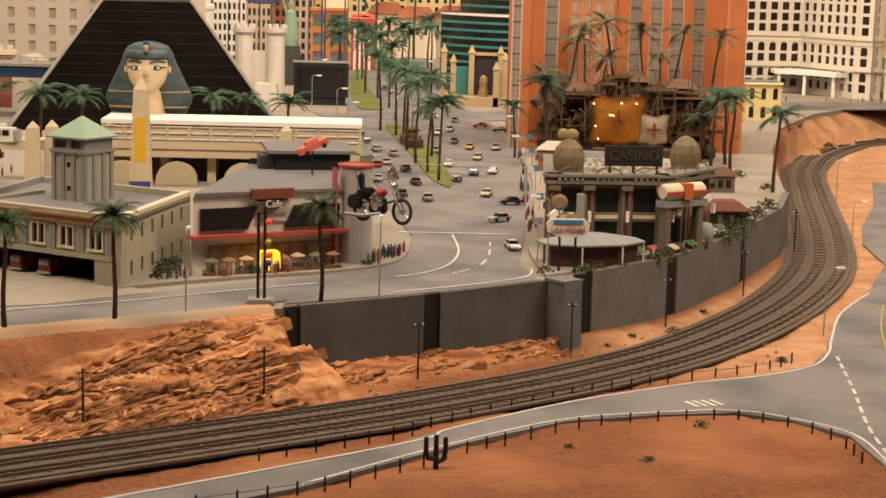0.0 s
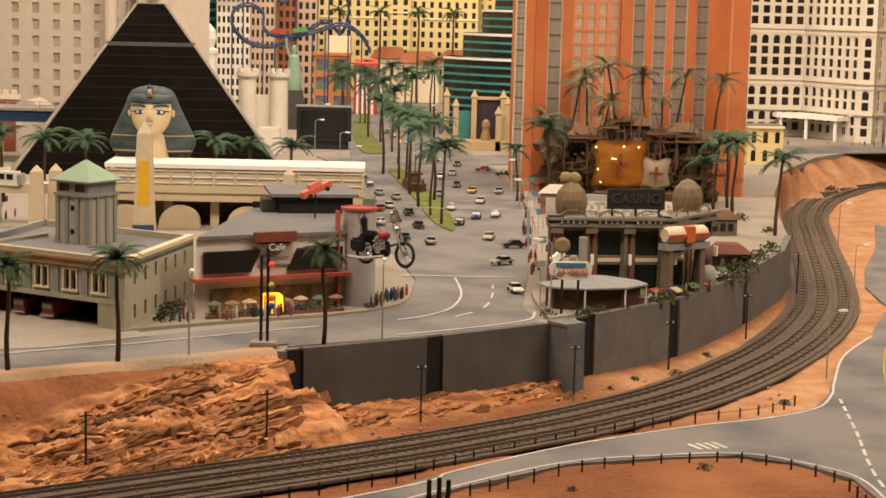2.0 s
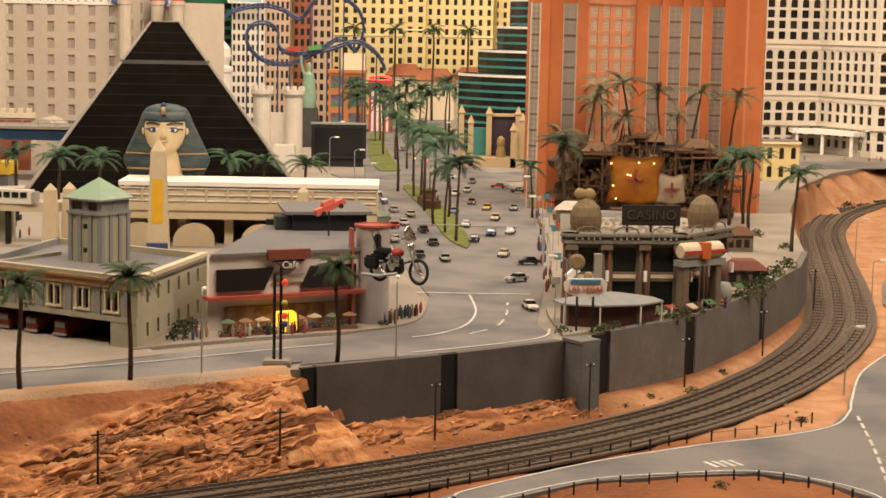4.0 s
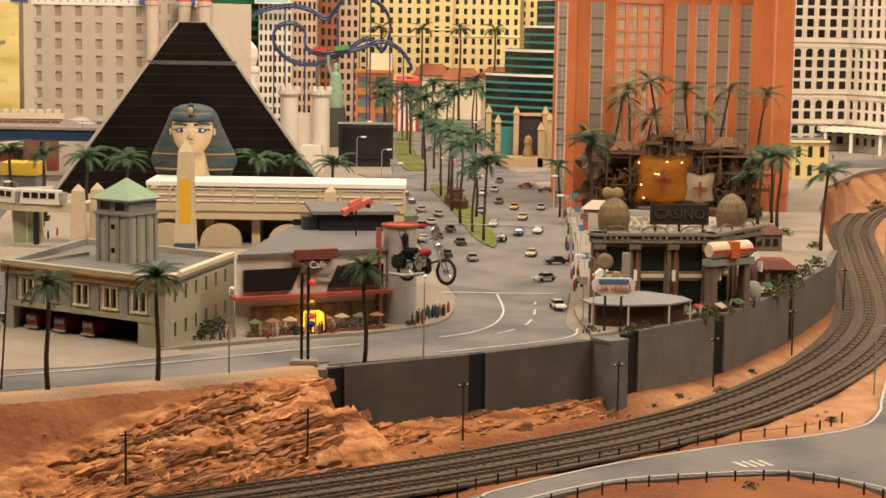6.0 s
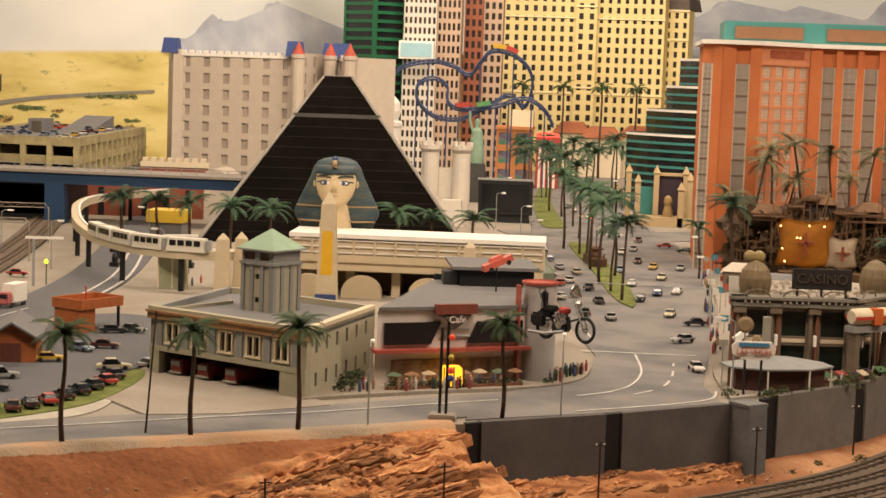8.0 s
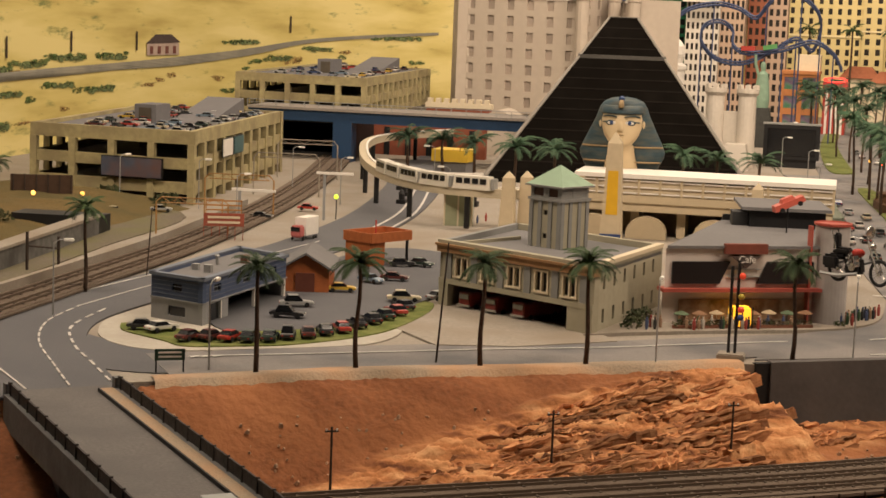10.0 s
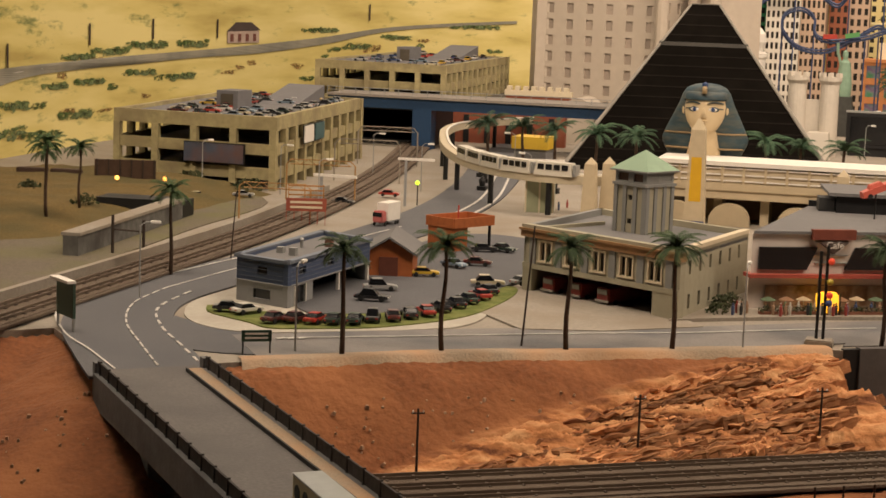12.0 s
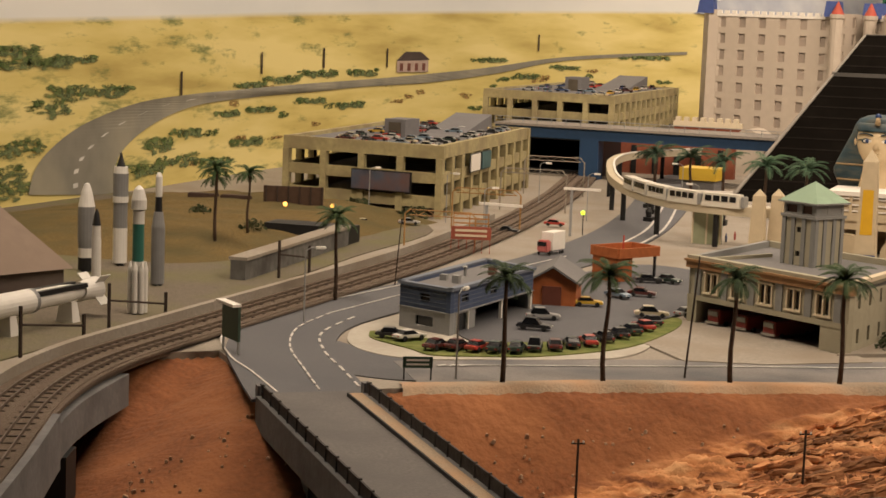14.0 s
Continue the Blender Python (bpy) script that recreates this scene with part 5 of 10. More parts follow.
at_face(fs, "lintel", mf, 0.0, wf, -0.003, 0.012, 0.043, 0.052, FST)
at_face(fs, "pier", mf, 0.0, 0.022, -0.002, 0.012, 0.0, 0.043, FST)
at_face(fs, "pier", mf, wf - 0.055, wf, -0.002, 0.012, 0.0, 0.043, FST)
# black sheet stands in for the shade deep inside the bays
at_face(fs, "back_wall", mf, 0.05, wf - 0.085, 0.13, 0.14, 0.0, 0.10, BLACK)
at_face(fs, "left_wall", mf, 0.0, 0.006, 0.0, 0.2, 0.0, 0.112, FST)
bm = bmesh.new()
prism(bm, [A, B, C, Dd], 0.100, 0.106)
part("roof", bm, ROOFGREY, fs, "grey felt roof")
m2_, w2_ = face(*Dd, *A)
at_face(fs, "coping", m2_, 0, w2_, -0.002, 0.008, 0.098, 0.117, FGREY)
m2_, w2_ = face(*C, *Dd)
at_face(fs, "back_wall", m2_, 0, w2_, -0.002, 0.008, 0.0, 0.117, FST)
tw = pose(-0.606, 3.106, 0, 0, 0, -30.6)
facade(fs, tw @ Matrix.Translation((-0.036, -0.036, 0)), 0.072, 0.189, 1, 2, 0.13, 0.22, FST, PANE, 0.106, 0.07, 0.003, name="tower")
facade(fs, tw @ Matrix.Rotation(radians(90), 4, "Z") @ Matrix.Translation((-0.0355, -0.0362, 0)), 0.071, 0.189, 1, 2, 0.13, 0.22, FST, PANE, 0.106, 0.01, 0.003, name="tower_side")
for x in (-0.033, -0.012, 0.012, 0.033):
    at_face(fs, "tower_pilaster", tw, x - 0.004, x + 0.004, -0.0385, -0.034, 0.106, 0.189, FGREY)
    at_face(fs, "tower_pilaster", tw, 0.034, 0.0385, x - 0.004, x + 0.004, 0.106, 0.189, FGREY)
at_face(fs, "tower_cornice", tw, -0.040, 0.040, -0.040, 0.040, 0.189, 0.194, FGREY)
facade(fs, tw @ Matrix.Translation((-0.036, -0.0365, 0)), 0.072, 0.214, 2, 1, 0.66, 0.7, FGREY, paint("louvre", (0.10, 0.055, 0.04), 0.7, 0.2, 80, 0.2), 0.194, 0.07, 0.003, name="belfry")
facade(fs, tw @ Matrix.Rotation(radians(90), 4, "Z") @ Matrix.Translation((-0.0355, -0.0367, 0)), 0.071, 0.214, 2, 1, 0.66, 0.7, FGREY, PANE, 0.194, 0.01, 0.003, name="belfry_side")
bm = bmesh.new()
box(bm, -0.044, 0.044, -0.044, 0.044, 0.214, 0.217, tw)
part("tower_eave", bm, FGREY, fs)
bm = bmesh.new()
box(bm, -0.043, 0.043, -0.043, 0.043, 0.217, 0.251, tw, top=0.02)
part("tower_roof", bm, paint("verdigris", (0.27, 0.38, 0.27), 0.7, 0.12, 60, 0.1), fs, "pale green tower roof")

# roadside cafe with a round corner tower
CAF = paint("cafe_render", (0.66, 0.58, 0.52), 0.75, 0.06, 60, 0.08)
CAFRED = paint("faded_red", (0.40, 0.085, 0.06), 0.5, 0.2, 90, 0.1)
cf = thing("cafe", 0, 0, 0, 0, "grey roadside cafe with red bands and a round corner tower", "cafe")
mc, wc = face(-0.389, 2.955, -0.140, 3.085)
def cafe_slab(name, z0, z1, material, inset=0.0, label=""):
    bm = bmesh.new()
    f0, f1 = mc @ Vector((0, inset, 0)), mc @ Vector((wc, inset, 0))
    prism(bm, [(f0.x, f0.y), (f1.x, f1.y), (-0.125, 3.46), (-0.345, 3.42)], z0, z1)
    bmesh.ops.recalc_face_normals(bm, faces=bm.faces[:])
    return part(name, bm, material, cf, label)


cafe_slab("ground_floor", 0.006, 0.062, CAF, 0.02)
at_face(cf, "shop_front", mc, 0.03, wc - 0.02, 0.016, 0.022, 0.012, 0.046, paint("shop_glass", (0.24, 0.13, 0.07), 0.4, 0.6, 60, 0.1, second=(0.42, 0.30, 0.20), patch=45))
at_face(cf, "canopy", mc, -0.006, wc, -0.003, 0.03, 0.061, 0.067, CAFRED, "red canopy band")
cafe_slab("upper_wall", 0.067, 0.134, CAF, 0.012)
for x0, x1, k in ((0.012, 0.115, -0.018), (0.165, 0.268, 0.018)):
    bm = bmesh.new()
    pts = [(x0 - min(k, 0) * 0, 0.074), (x1 + min(k, 0), 0.074), (x1, 0.112), (x0 + max(k, 0), 0.112)]
    lo = [bm.verts.new(mc @ Vector((x, 0.007, z))) for x, z in pts]
    hi = [bm.verts.new(mc @ Vector((x, 0.014, z))) for x, z in pts]
    bm.faces.new(lo)
    for i in range(4):
        bm.faces.new((lo[i], hi[i], hi[(i + 1) % 4], lo[(i + 1) % 4]))
    part("slanted_window", bm, GLASS, cf, "dark slanted window")
for z in (0.120, 0.098, 0.085):
    at_face(cf, "wall_strip", mc, 0.112, 0.170, 0.008, 0.013, z, z + 0.0015, STEEL)
cafe_slab("roof", 0.134, 0.139, ROOFGREY, 0.006, "grey felt roof")
m2_, w2_ = face(-0.345, 3.41, -0.24, 3.43)
at_face(cf, "parapet", m2_, 0.0, w2_, 0.0, 0.008, 0.139, 0.150, BLACK)
bx = Matrix.Translation((-0.235, 3.40, 0)) @ Matrix.Rotation(radians(10), 4, "Z")
at_face(cf, "roof_house", bx, -0.065, 0.075, -0.065, 0.10, 0.139, 0.170, BLACK, "black raised roof house")
at_face(cf, "roof_house_roof", bx, -0.080, 0.085, -0.072, 0.11, 0.170, 0.176, ROOFGREY)
at_face(cf, "roof_box", bx, -0.095, -0.066, -0.05, 0.0, 0.139, 0.164, paint("dark_box", (0.05, 0.05, 0.05), 0.7, 0.2, 60, 0.1))
at_face(cf, "sign_board", mc, 0.102, 0.178, -0.002, 0.010, 0.126, 0.143, paint("brown_board", (0.20, 0.055, 0.035), 0.6, 0.2, 60, 0.1), "brown sign board")
bm = bmesh.new()
pts = [(0.115, 0.122), (0.165, 0.122), (0.140, 0.102)]
lo = [bm.verts.new(mc @ Vector((x, -0.003, z))) for x, z in pts]
hi = [bm.verts.new(mc @ Vector((x, 0.008, z))) for x, z in pts]
bm.faces.new(lo)
bm.faces.new(hi[::-1])
for i in range(3):
    bm.faces.new((lo[i], hi[i], hi[(i + 1) % 3], lo[(i + 1) % 3]))
part("sign_shield", bm, paint("shield", (0.10, 0.07, 0.06), 0.6, 0.2, 60, 0.1), cf)
letters("Cafe", 0.017, WHITE, cf, mc @ Matrix.Translation((0.140, -0.005, 0.117)) @ Matrix.Rotation(radians(90), 4, "X"), "sign_lettering", "white sign lettering")
ct = pose(-0.128, 3.112, 0)
bm = bmesh.new()
lathe(bm, [(0.030, 0.006), (0.030, 0.174)], 28, ct)
part("corner_tower", bm, paint("tower_cladding", (0.42, 0.39, 0.37), 0.35, 0.14, 50, 0.1), cf, "grey round corner tower", smooth=False)
bm = bmesh.new()
lathe(bm, [(0.0305, 0.174), (0.0325, 0.175), (0.0325, 0.179), (0.030, 0.1795), (0.029, 0.177), (0.0, 0.177)], 28, ct)
part("tower_rim", bm, CAFRED, cf, "red tower rim")
at_face(cf, "tower_fin", mc, wc - 0.022, wc - 0.019, 0.004, 0.02, 0.006, 0.174, CAFRED, "red vertical fin")
booth = thing("lit_booth", -0.268, 2.985, 0.006, 28, "glowing yellow glass booth beside the cafe", "booth")
GLOWY = paint("glowing_yellow", (1.0, 0.50, 0.03), 0.5, 0.05, 40, 0, glow=1.3)
bm = bbox(-0.018, 0.018, -0.012, 0.012, 0.0, 0.036, 0.003, 0.92)
part("shade", bm, GLOWY, booth)
for dx in (-0.018, 0.0, 0.018):
    part("bar", bbox(dx - 0.0008, dx + 0.0008, -0.0135, -0.012, 0, 0.036), BLACK, booth)

# pink car on a pole over the cafe roof
PINK = paint("salmon_paint", (0.55, 0.12, 0.085), 0.35, 0.08, 40, 0.0)
pc = thing("roof_car_sign", -0.215, 3.26, 0.139, 25, "salmon pink car on a pole as a sign", "sign")
bm = bmesh.new()
tube(bm, [(0, 0, 0), (0, 0, 0.045)], 0.0016)
part("pole", bm, BLACK, pc)
tilt = Matrix.Translation((0, 0, 0.055)) @ Matrix.Rotation(radians(-22), 4, "Y")
bm = bmesh.new()
box(bm, -0.030, 0.030, -0.010, 0.010, -0.007, 0.004, tilt, top=0.94)
box(bm, -0.014, 0.013, -0.008, 0.008, 0.004, 0.011, tilt, top=0.75)
part("body", bm, PINK, pc)
for x in (-0.018, 0.018):
    for y in (-0.010, 0.010):
        bm = bmesh.new()
        lathe(bm, [(0.0045, -0.0015), (0.0045, 0.0015)], 12, tilt @ Matrix.Translation((x, y, -0.007)) @ Matrix.Rotation(radians(90), 4, "X"))
        part("wheel", bm, TYRE, pc)

# oversized motorcycle on the tower
mb = thing("giant_motorcycle", -0.091, 3.042, 0.086, -30, "oversized black and chrome motorcycle mounted on the cafe tower", "motorcycle")
for x in (0.058, -0.028):
    bm = bmesh.new()
    n = 28
    for i in range(n):
        a0, a1 = 2 * math.pi * i / n, 2 * math.pi * (i + 1) / n
        for j in range(6):
            b0, b1 = 2 * math.pi * j / 6, 2 * math.pi * (j + 1) / 6
            q = [Vector((x + (0.019 + 0.003 * math.cos(b)) * math.cos(a), 0.003 * math.sin(b), 0.022 + (0.019 + 0.003 * math.cos(b)) * math.sin(a))) for a, b in ((a0, b0), (a1, b0), (a1, b1), (a0, b1))]
            bm.faces.new([bm.verts.new(v) for v in q])
    bmesh.ops.remove_doubles(bm, verts=bm.verts[:], dist=1e-6)
    bmesh.ops.recalc_face_normals(bm, faces=bm.faces[:])
    wheel = part("wheel", bm, TYRE, mb)
    bm = bmesh.new()
    lathe(bm, [(0.004, -0.004), (0.004, 0.004)], 10, Matrix.Translation((x, 0, 0.022)) @ Matrix.Rotation(radians(90), 4, "X"))
    part("hub", bm, CHROME, wheel)
    for i in range(10):
        a = math.pi * i / 10
        bm = bmesh.new()
        tube(bm, [(x - 0.018 * math.cos(a), 0, 0.022 - 0.018 * math.sin(a)), (x + 0.018 * math.cos(a), 0, 0.022 + 0.018 * math.sin(a))], 0.0004, 4)
        part("spoke", bm, CHROME, wheel)
bm = bmesh.new()
tube(bm, [(0.058, -0.006, 0.022), (0.034, -0.006, 0.072)], 0.0018)
part("fork", bm, CHROME, mb)
bm = bmesh.new()
tube(bm, [(0.058, 0.006, 0.022), (0.034, 0.006, 0.072)], 0.0018)
part("fork", bm, CHROME, mb)
bm = bmesh.new()
tube(bm, [(0.016, -0.022, 0.078), (0.030, -0.010, 0.074), (0.030, 0.010, 0.074), (0.016, 0.022, 0.078)], 0.0014)
part("handlebar", bm, CHROME, mb)
bm = bmesh.new()
bmesh.ops.create_uvsphere(bm, u_segments=12, v_segments=8, radius=0.007, matrix=Matrix.Translation((0.040, 0, 0.062)))
part("headlight", bm, CHROME, mb, smooth=True)
bm = bmesh.new()
bmesh.ops.create_uvsphere(bm, u_segments=14, v_segments=8, radius=1.0, matrix=Matrix.Translation((0.012, 0, 0.050)) @ Matrix.Diagonal((0.013, 0.008, 0.007, 1)))
part("tank", bm, paint("tank_red", (0.40, 0.04, 0.03), 0.25, 0.1, 30, 0), mb, "red fuel tank", smooth=True)
part("seat", bbox(-0.034, -0.004, -0.008, 0.008, 0.046, 0.056, 0.003), BLACK, mb)
part("engine", bbox(-0.012, 0.024, -0.010, 0.010, 0.016, 0.044, 0.004, 0.8), BLACK, mb)
bm = bmesh.new()
lathe(bm, [(0.007, -0.012), (0.007, 0.012)], 10, Matrix.Translation((0.008, 0, 0.028)) @ Matrix.Rotation(radians(90), 4, "X"))
part("crankcase", bm, CHROME, mb)
part("saddlebag", bbox(-0.052, -0.020, -0.017, -0.007, 0.022, 0.044, 0.004), BLACK, mb)
bm = bmesh.new()
tube(bm, [(0.02, -0.012, 0.018), (-0.02, -0.014, 0.012), (-0.055, -0.014, 0.013)], 0.003)
part("exhaust", bm, STEEL, mb)
part("rear_mudguard", bbox(-0.046, -0.010, -0.006, 0.006, 0.036, 0.050, 0.005), BLACK, mb)
part("backrest", bbox(-0.038, -0.028, -0.007, 0.007, 0.050, 0.078, 0.003), BLACK, mb)
bm = bmesh.new()
tube(bm, [(-0.030, -0.008, 0.052), (-0.040, -0.008, 0.082), (-0.040, 0.008, 0.082), (-0.030, 0.008, 0.052)], 0.0012)
part("sissy_bar", bm, CHROME, mb)
bm = bmesh.new()
bmesh.ops.create_uvsphere(bm, u_segments=12, v_segments=8, radius=1, matrix=Matrix.Translation((0.034, 0, 0.084)) @ Matrix.Diagonal((0.003, 0.013, 0.011, 1)))
part("windshield", bm, CHROME, mb, "bright chrome windshield rim", smooth=True)
for dx in (0.0, 0.012):
    bm = bmesh.new()
    lathe(bm, [(0.0055, -0.008), (0.0065, -0.004), (0.0055, 0.0), (0.0065, 0.004), (0.0055, 0.010)], 12, Matrix.Translation((0.002 + dx, -0.007, 0.036)) @ Matrix.Rotation(radians(12 - dx * 2000), 4, "Y"))
    part("cylinder", bm, CHROME, mb)
for x in (-0.03, 0.012):
    bm = bmesh.new()
    tube(bm, [(x, 0.0, 0.03), (x - 0.012, 0.07, 0.03)], 0.002)
    part("wall_bracket", bm, BLACK, mb)

mb.scale = (0.92, 1.15, 1.06)

# casino with two ribbed domes
CAS = paint("casino_stone", (0.165, 0.125, 0.088), 0.8, 0.15, 70, 0.15)
CBR = paint("casino_column", (0.19, 0.075, 0.04), 0.7, 0.15, 70, 0.1)
CGLASS = paint("green_black_glass", (0.012, 0.022, 0.016), 0.25, 0.3, 40, 0.03)
cs = thing("casino", 0, 0, 0, 0, "brown columned casino with two ribbed domes on the roof", "casino")
for ax, ay, bx_, by, cols in ((0.246, 3.62, 0.226, 3.29, 4), (0.226, 3.29, 0.44, 3.315, 3), (0.44, 3.315, 0.545, 3.46, 2)):
    m, w = face(ax, ay, bx_, by)
    facade(cs, m, w, 0.132, cols, 2, 0.62, 0.74, CAS, CGLASS, 0.006, 0.02, 0.006)
    for i in range(cols + 1):
        for k in (-0.006, 0.006):
            bm = bmesh.new()
            lathe(bm, [(0.0045, 0.006), (0.0035, 0.012), (0.0035, 0.118), (0.005, 0.126), (0.005, 0.132)], 8, m @ Matrix.Translation((min(max(i * w / cols + k, 0.004), w - 0.004), -0.004, 0)))
            part("column", bm, CBR if k > 0 else CAS, cs)
    bm = bmesh.new()
    box(bm, -0.008, w + 0.008, -0.012, 0.02, 0.132, 0.139, m)
    box(bm, -0.010, w + 0.010, -0.015, 0.02, 0.145, 0.150, m)
    box(bm, -0.005, w + 0.005, -0.009, 0.02, 0.139, 0.145, m)
    part("cornice", bm, paint("casino_cornice", (0.19, 0.175, 0.145), 0.8, 0.15, 70, 0.1), cs)
bm = bmesh.new()
prism(bm, [(0.246, 3.62), (0.226, 3.29), (0.44, 3.315), (0.545, 3.46), (0.55, 3.66)], 0.1385, 0.1445)
bmesh.ops.recalc_face_normals(bm, faces=bm.faces[:])
part("roof", bm, paint("gravel_roof", (0.36, 0.32, 0.26), 0.9, 0.3, 120, 0.4), cs, "pale gravel roof")
DOME = paint("dome_bronze", (0.185, 0.135, 0.075), 0.6, 0.2, 50, 0.2)
for x, y in ((0.262, 3.345), (0.497, 3.455)):
    bm = bmesh.new()
    prof = [(0.027, 0.150), (0.030, 0.165), (0.030, 0.178), (0.025, 0.194), (0.014, 0.206), (0.003, 0.211)]
    rings = []
    for r, z in prof:
        rings.append([bm.verts.new((x + r * (1 - 0.10 * (i % 2)) * math.cos(2 * math.pi * i / 28), y + r * (1 - 0.10 * (i % 2)) * math.sin(2 * math.pi * i / 28), z)) for i in range(28)])
    for a_, b_ in zip(rings, rings[1:]):
        for i in range(28):
            bm.faces.new((a_[i], a_[(i + 1) % 28], b_[(i + 1) % 28], b_[i]))
    bm.faces.new(rings[-1])
    dome = part("dome", bm, DOME, cs, "ribbed bronze dome")
    bm = bmesh.new()
    lathe(bm, [(0.028, 0.1445), (0.028, 0.152)], 20, pose(x, y, 0))
    part("drum", bm, CAS, cs)
shl = thing("shell_ornament", 0.258, 3.345, 0.208, 0, "golden scallop shell ornament on a dome", "ornament")
bm = bmesh.new()
for k, dx in enumerate((-0.008, 0.009)):
    bmesh.ops.create_uvsphere(bm, u_segments=14, v_segments=8, radius=1, matrix=Matrix.Translation((dx, 0, 0.010)) @ Matrix.Diagonal((0.012, 0.004, 0.011, 1)))
part("shell", bm, paint("shell_gold", (0.33, 0.25, 0.11), 0.5, 0.2, 60, 0.2), shl, smooth=True)
sg = thing("casino_sign", 0.383, 3.335, 0.1445, 6, "dark rooftop sign board lettered CASINO", "sign")
part("board", bbox(-0.055, 0.055, -0.004, 0.004, 0.018, 0.056), paint("sign_black", (0.02, 0.018, 0.016), 0.6, 0.2, 60, 0.1), sg)
letters("CASINO", 0.026, paint("dim_letter", (0.065, 0.05, 0.036), 0.6, 0.2, 60, 0), sg, Matrix.Translation((0, -0.005, 0.037)) @ Matrix.Rotation(radians(90), 4, "X"), "sign_lettering", "dim brown letters")
for x in (-0.045, 0.0, 0.045):
    part("strut", bbox(x - 0.002, x + 0.002, -0.002, 0.002, 0.0, 0.026), BLACK, sg)
# cornice arches, cream spandrels, brackets and spotlights of the casino
for ax, ay, bx_, by, cols in ((0.226, 3.29, 0.44, 3.315, 3), (0.44, 3.315, 0.545, 3.46, 2)):
    m, w = face(ax, ay, bx_, by)
    for i in range(cols):
        x = (i + 0.5) * w / cols
        bm = bmesh.new()
        tube(bm, [(m @ Vector((x + 0.024 * math.cos(math.pi * k / 10), -0.008, 0.150 + 0.013 * math.sin(math.pi * k / 10)))) for k in range(11)], 0.0016, 6)
        part("cornice_arch", bm, CAS, cs)
        at_face(cs, "spandrel", m, x - w / cols * 0.30, x + w / cols * 0.30, -0.001, 0.005, 0.066, 0.073, CREAM, "cream spandrel")
        for k in range(5):
            xx = x + (k - 2) * 0.011
            at_face(cs, "bracket", m, xx - 0.0016, xx + 0.0016, -0.014, -0.008, 0.139, 0.145, KERB)
    for i in range(cols + 1):
        x = min(max(i * w / cols, 0.006), w - 0.006)
        at_face(cs, "capital", m, x - 0.011, x + 0.011, -0.011, 0.002, 0.120, 0.130, CAS)
        at_face(cs, "spotlight", m, x - 0.002, x + 0.003, -0.020, -0.012, 0.062, 0.082, LAMPWHITE)
SANDST_ = paint("tan_disc", (0.40, 0.30, 0.18), 0.7, 0.15, 60, 0.1)
rl_ = thing("round_sign", 0.243, 3.14, 0.004, 0, "old round golden sign on a grey pylon", "sign")
part("pylon", bbox(0.020, 0.034, -0.006, 0.006, 0.0, 0.128, 0.001), paint("pylon_grey", (0.33, 0.31, 0.26), 0.7, 0.12, 60, 0.1), rl_)
bm = bmesh.new()
lathe(bm, [(0.010, -0.003), (0.0145, -0.001), (0.0145, 0.001), (0.010, 0.003)], 22, Matrix.Translation((-0.010, 0, 0.112)) @ Matrix.Rotation(radians(90), 4, "X"))
part("disc", bm, paint("old_gold_disc", (0.28, 0.20, 0.11), 0.6, 0.2, 60, 0.15), rl_, "golden ribbed disc")
bm = bmesh.new()
tube(bm, [(-0.010, 0.002, 0.0), (-0.010, 0.002, 0.105)], 0.0016)
part("post", bm, STEEL, rl_)
bm = bmesh.new()
lathe(bm, [(0.006, -0.002), (0.008, 0.0), (0.006, 0.002)], 14, Matrix.Translation((0.010, -0.004, 0.088)) @ Matrix.Rotation(radians(90), 4, "X"))
part("small_disc", bm, SANDST_, rl_)
# giant seated figure behind the wall, and prop crates
gf = thing("giant_figure", 0.528, 3.395, 0.004, 0, "plain pale blue figure with a brown head above the wall", "statue")
bm = bmesh.new()
lathe(bm, [(0.012, 0.0), (0.021, 0.010), (0.023, 0.030), (0.018, 0.044), (0.006, 0.048)], 16)
n0 = len(bm.faces)
lathe(bm, [(0.005, 0.046), (0.011, 0.056), (0.013, 0.070), (0.011, 0.082), (0.003, 0.088)], 16, mi=1)
part("figure", bm, [paint("figure_cloth", (0.30, 0.31, 0.29), 0.8, 0.12, 40, 0.1), paint("figure_brown", (0.17, 0.085, 0.07), 0.8, 0.12, 40, 0.1)], gf, smooth=True)
# portal with a drum-shaped sign
po = thing("drum_portal", 0.475, 3.315, 0.002, 34, "grey gate with a cream and red drum sign on top", "gate")
for x in (-0.040, 0.040):
    part("pylon", bbox(x - 0.008, x + 0.008, -0.010, 0.010, 0.0, 0.092, 0.0015, 0.9), CAS, po)
part("beam", bbox(-0.054, 0.054, -0.012, 0.012, 0.090, 0.102), FGREY, po)
bm = bmesh.new()
lathe(bm, [(0.012, -0.050), (0.016, -0.044), (0.016, 0.044), (0.012, 0.050)], 20, Matrix.Translation((0, 0, 0.118)) @ Matrix.Rotation(radians(90), 4, "Y"))
part("drum", bm, CREAM, po, "cream drum", smooth=False)
bm = bmesh.new()
lathe(bm, [(0.0168, -0.046), (0.0168, -0.014)], 20, Matrix.Translation((0, 0, 0.118)) @ Matrix.Rotation(radians(90), 4, "Y"), caps=False)
part("band", bbox(-0.049, 0.049, -0.0172, 0.0172, 0.114, 0.120), RED, po, "red band")
bm.free()
part("emblem", bbox(-0.010, 0.010, -0.019, 0.0, 0.104, 0.134), paint("orange_red", (0.50, 0.12, 0.03), 0.5, 0.1, 50, 0), po, "orange emblem panel")

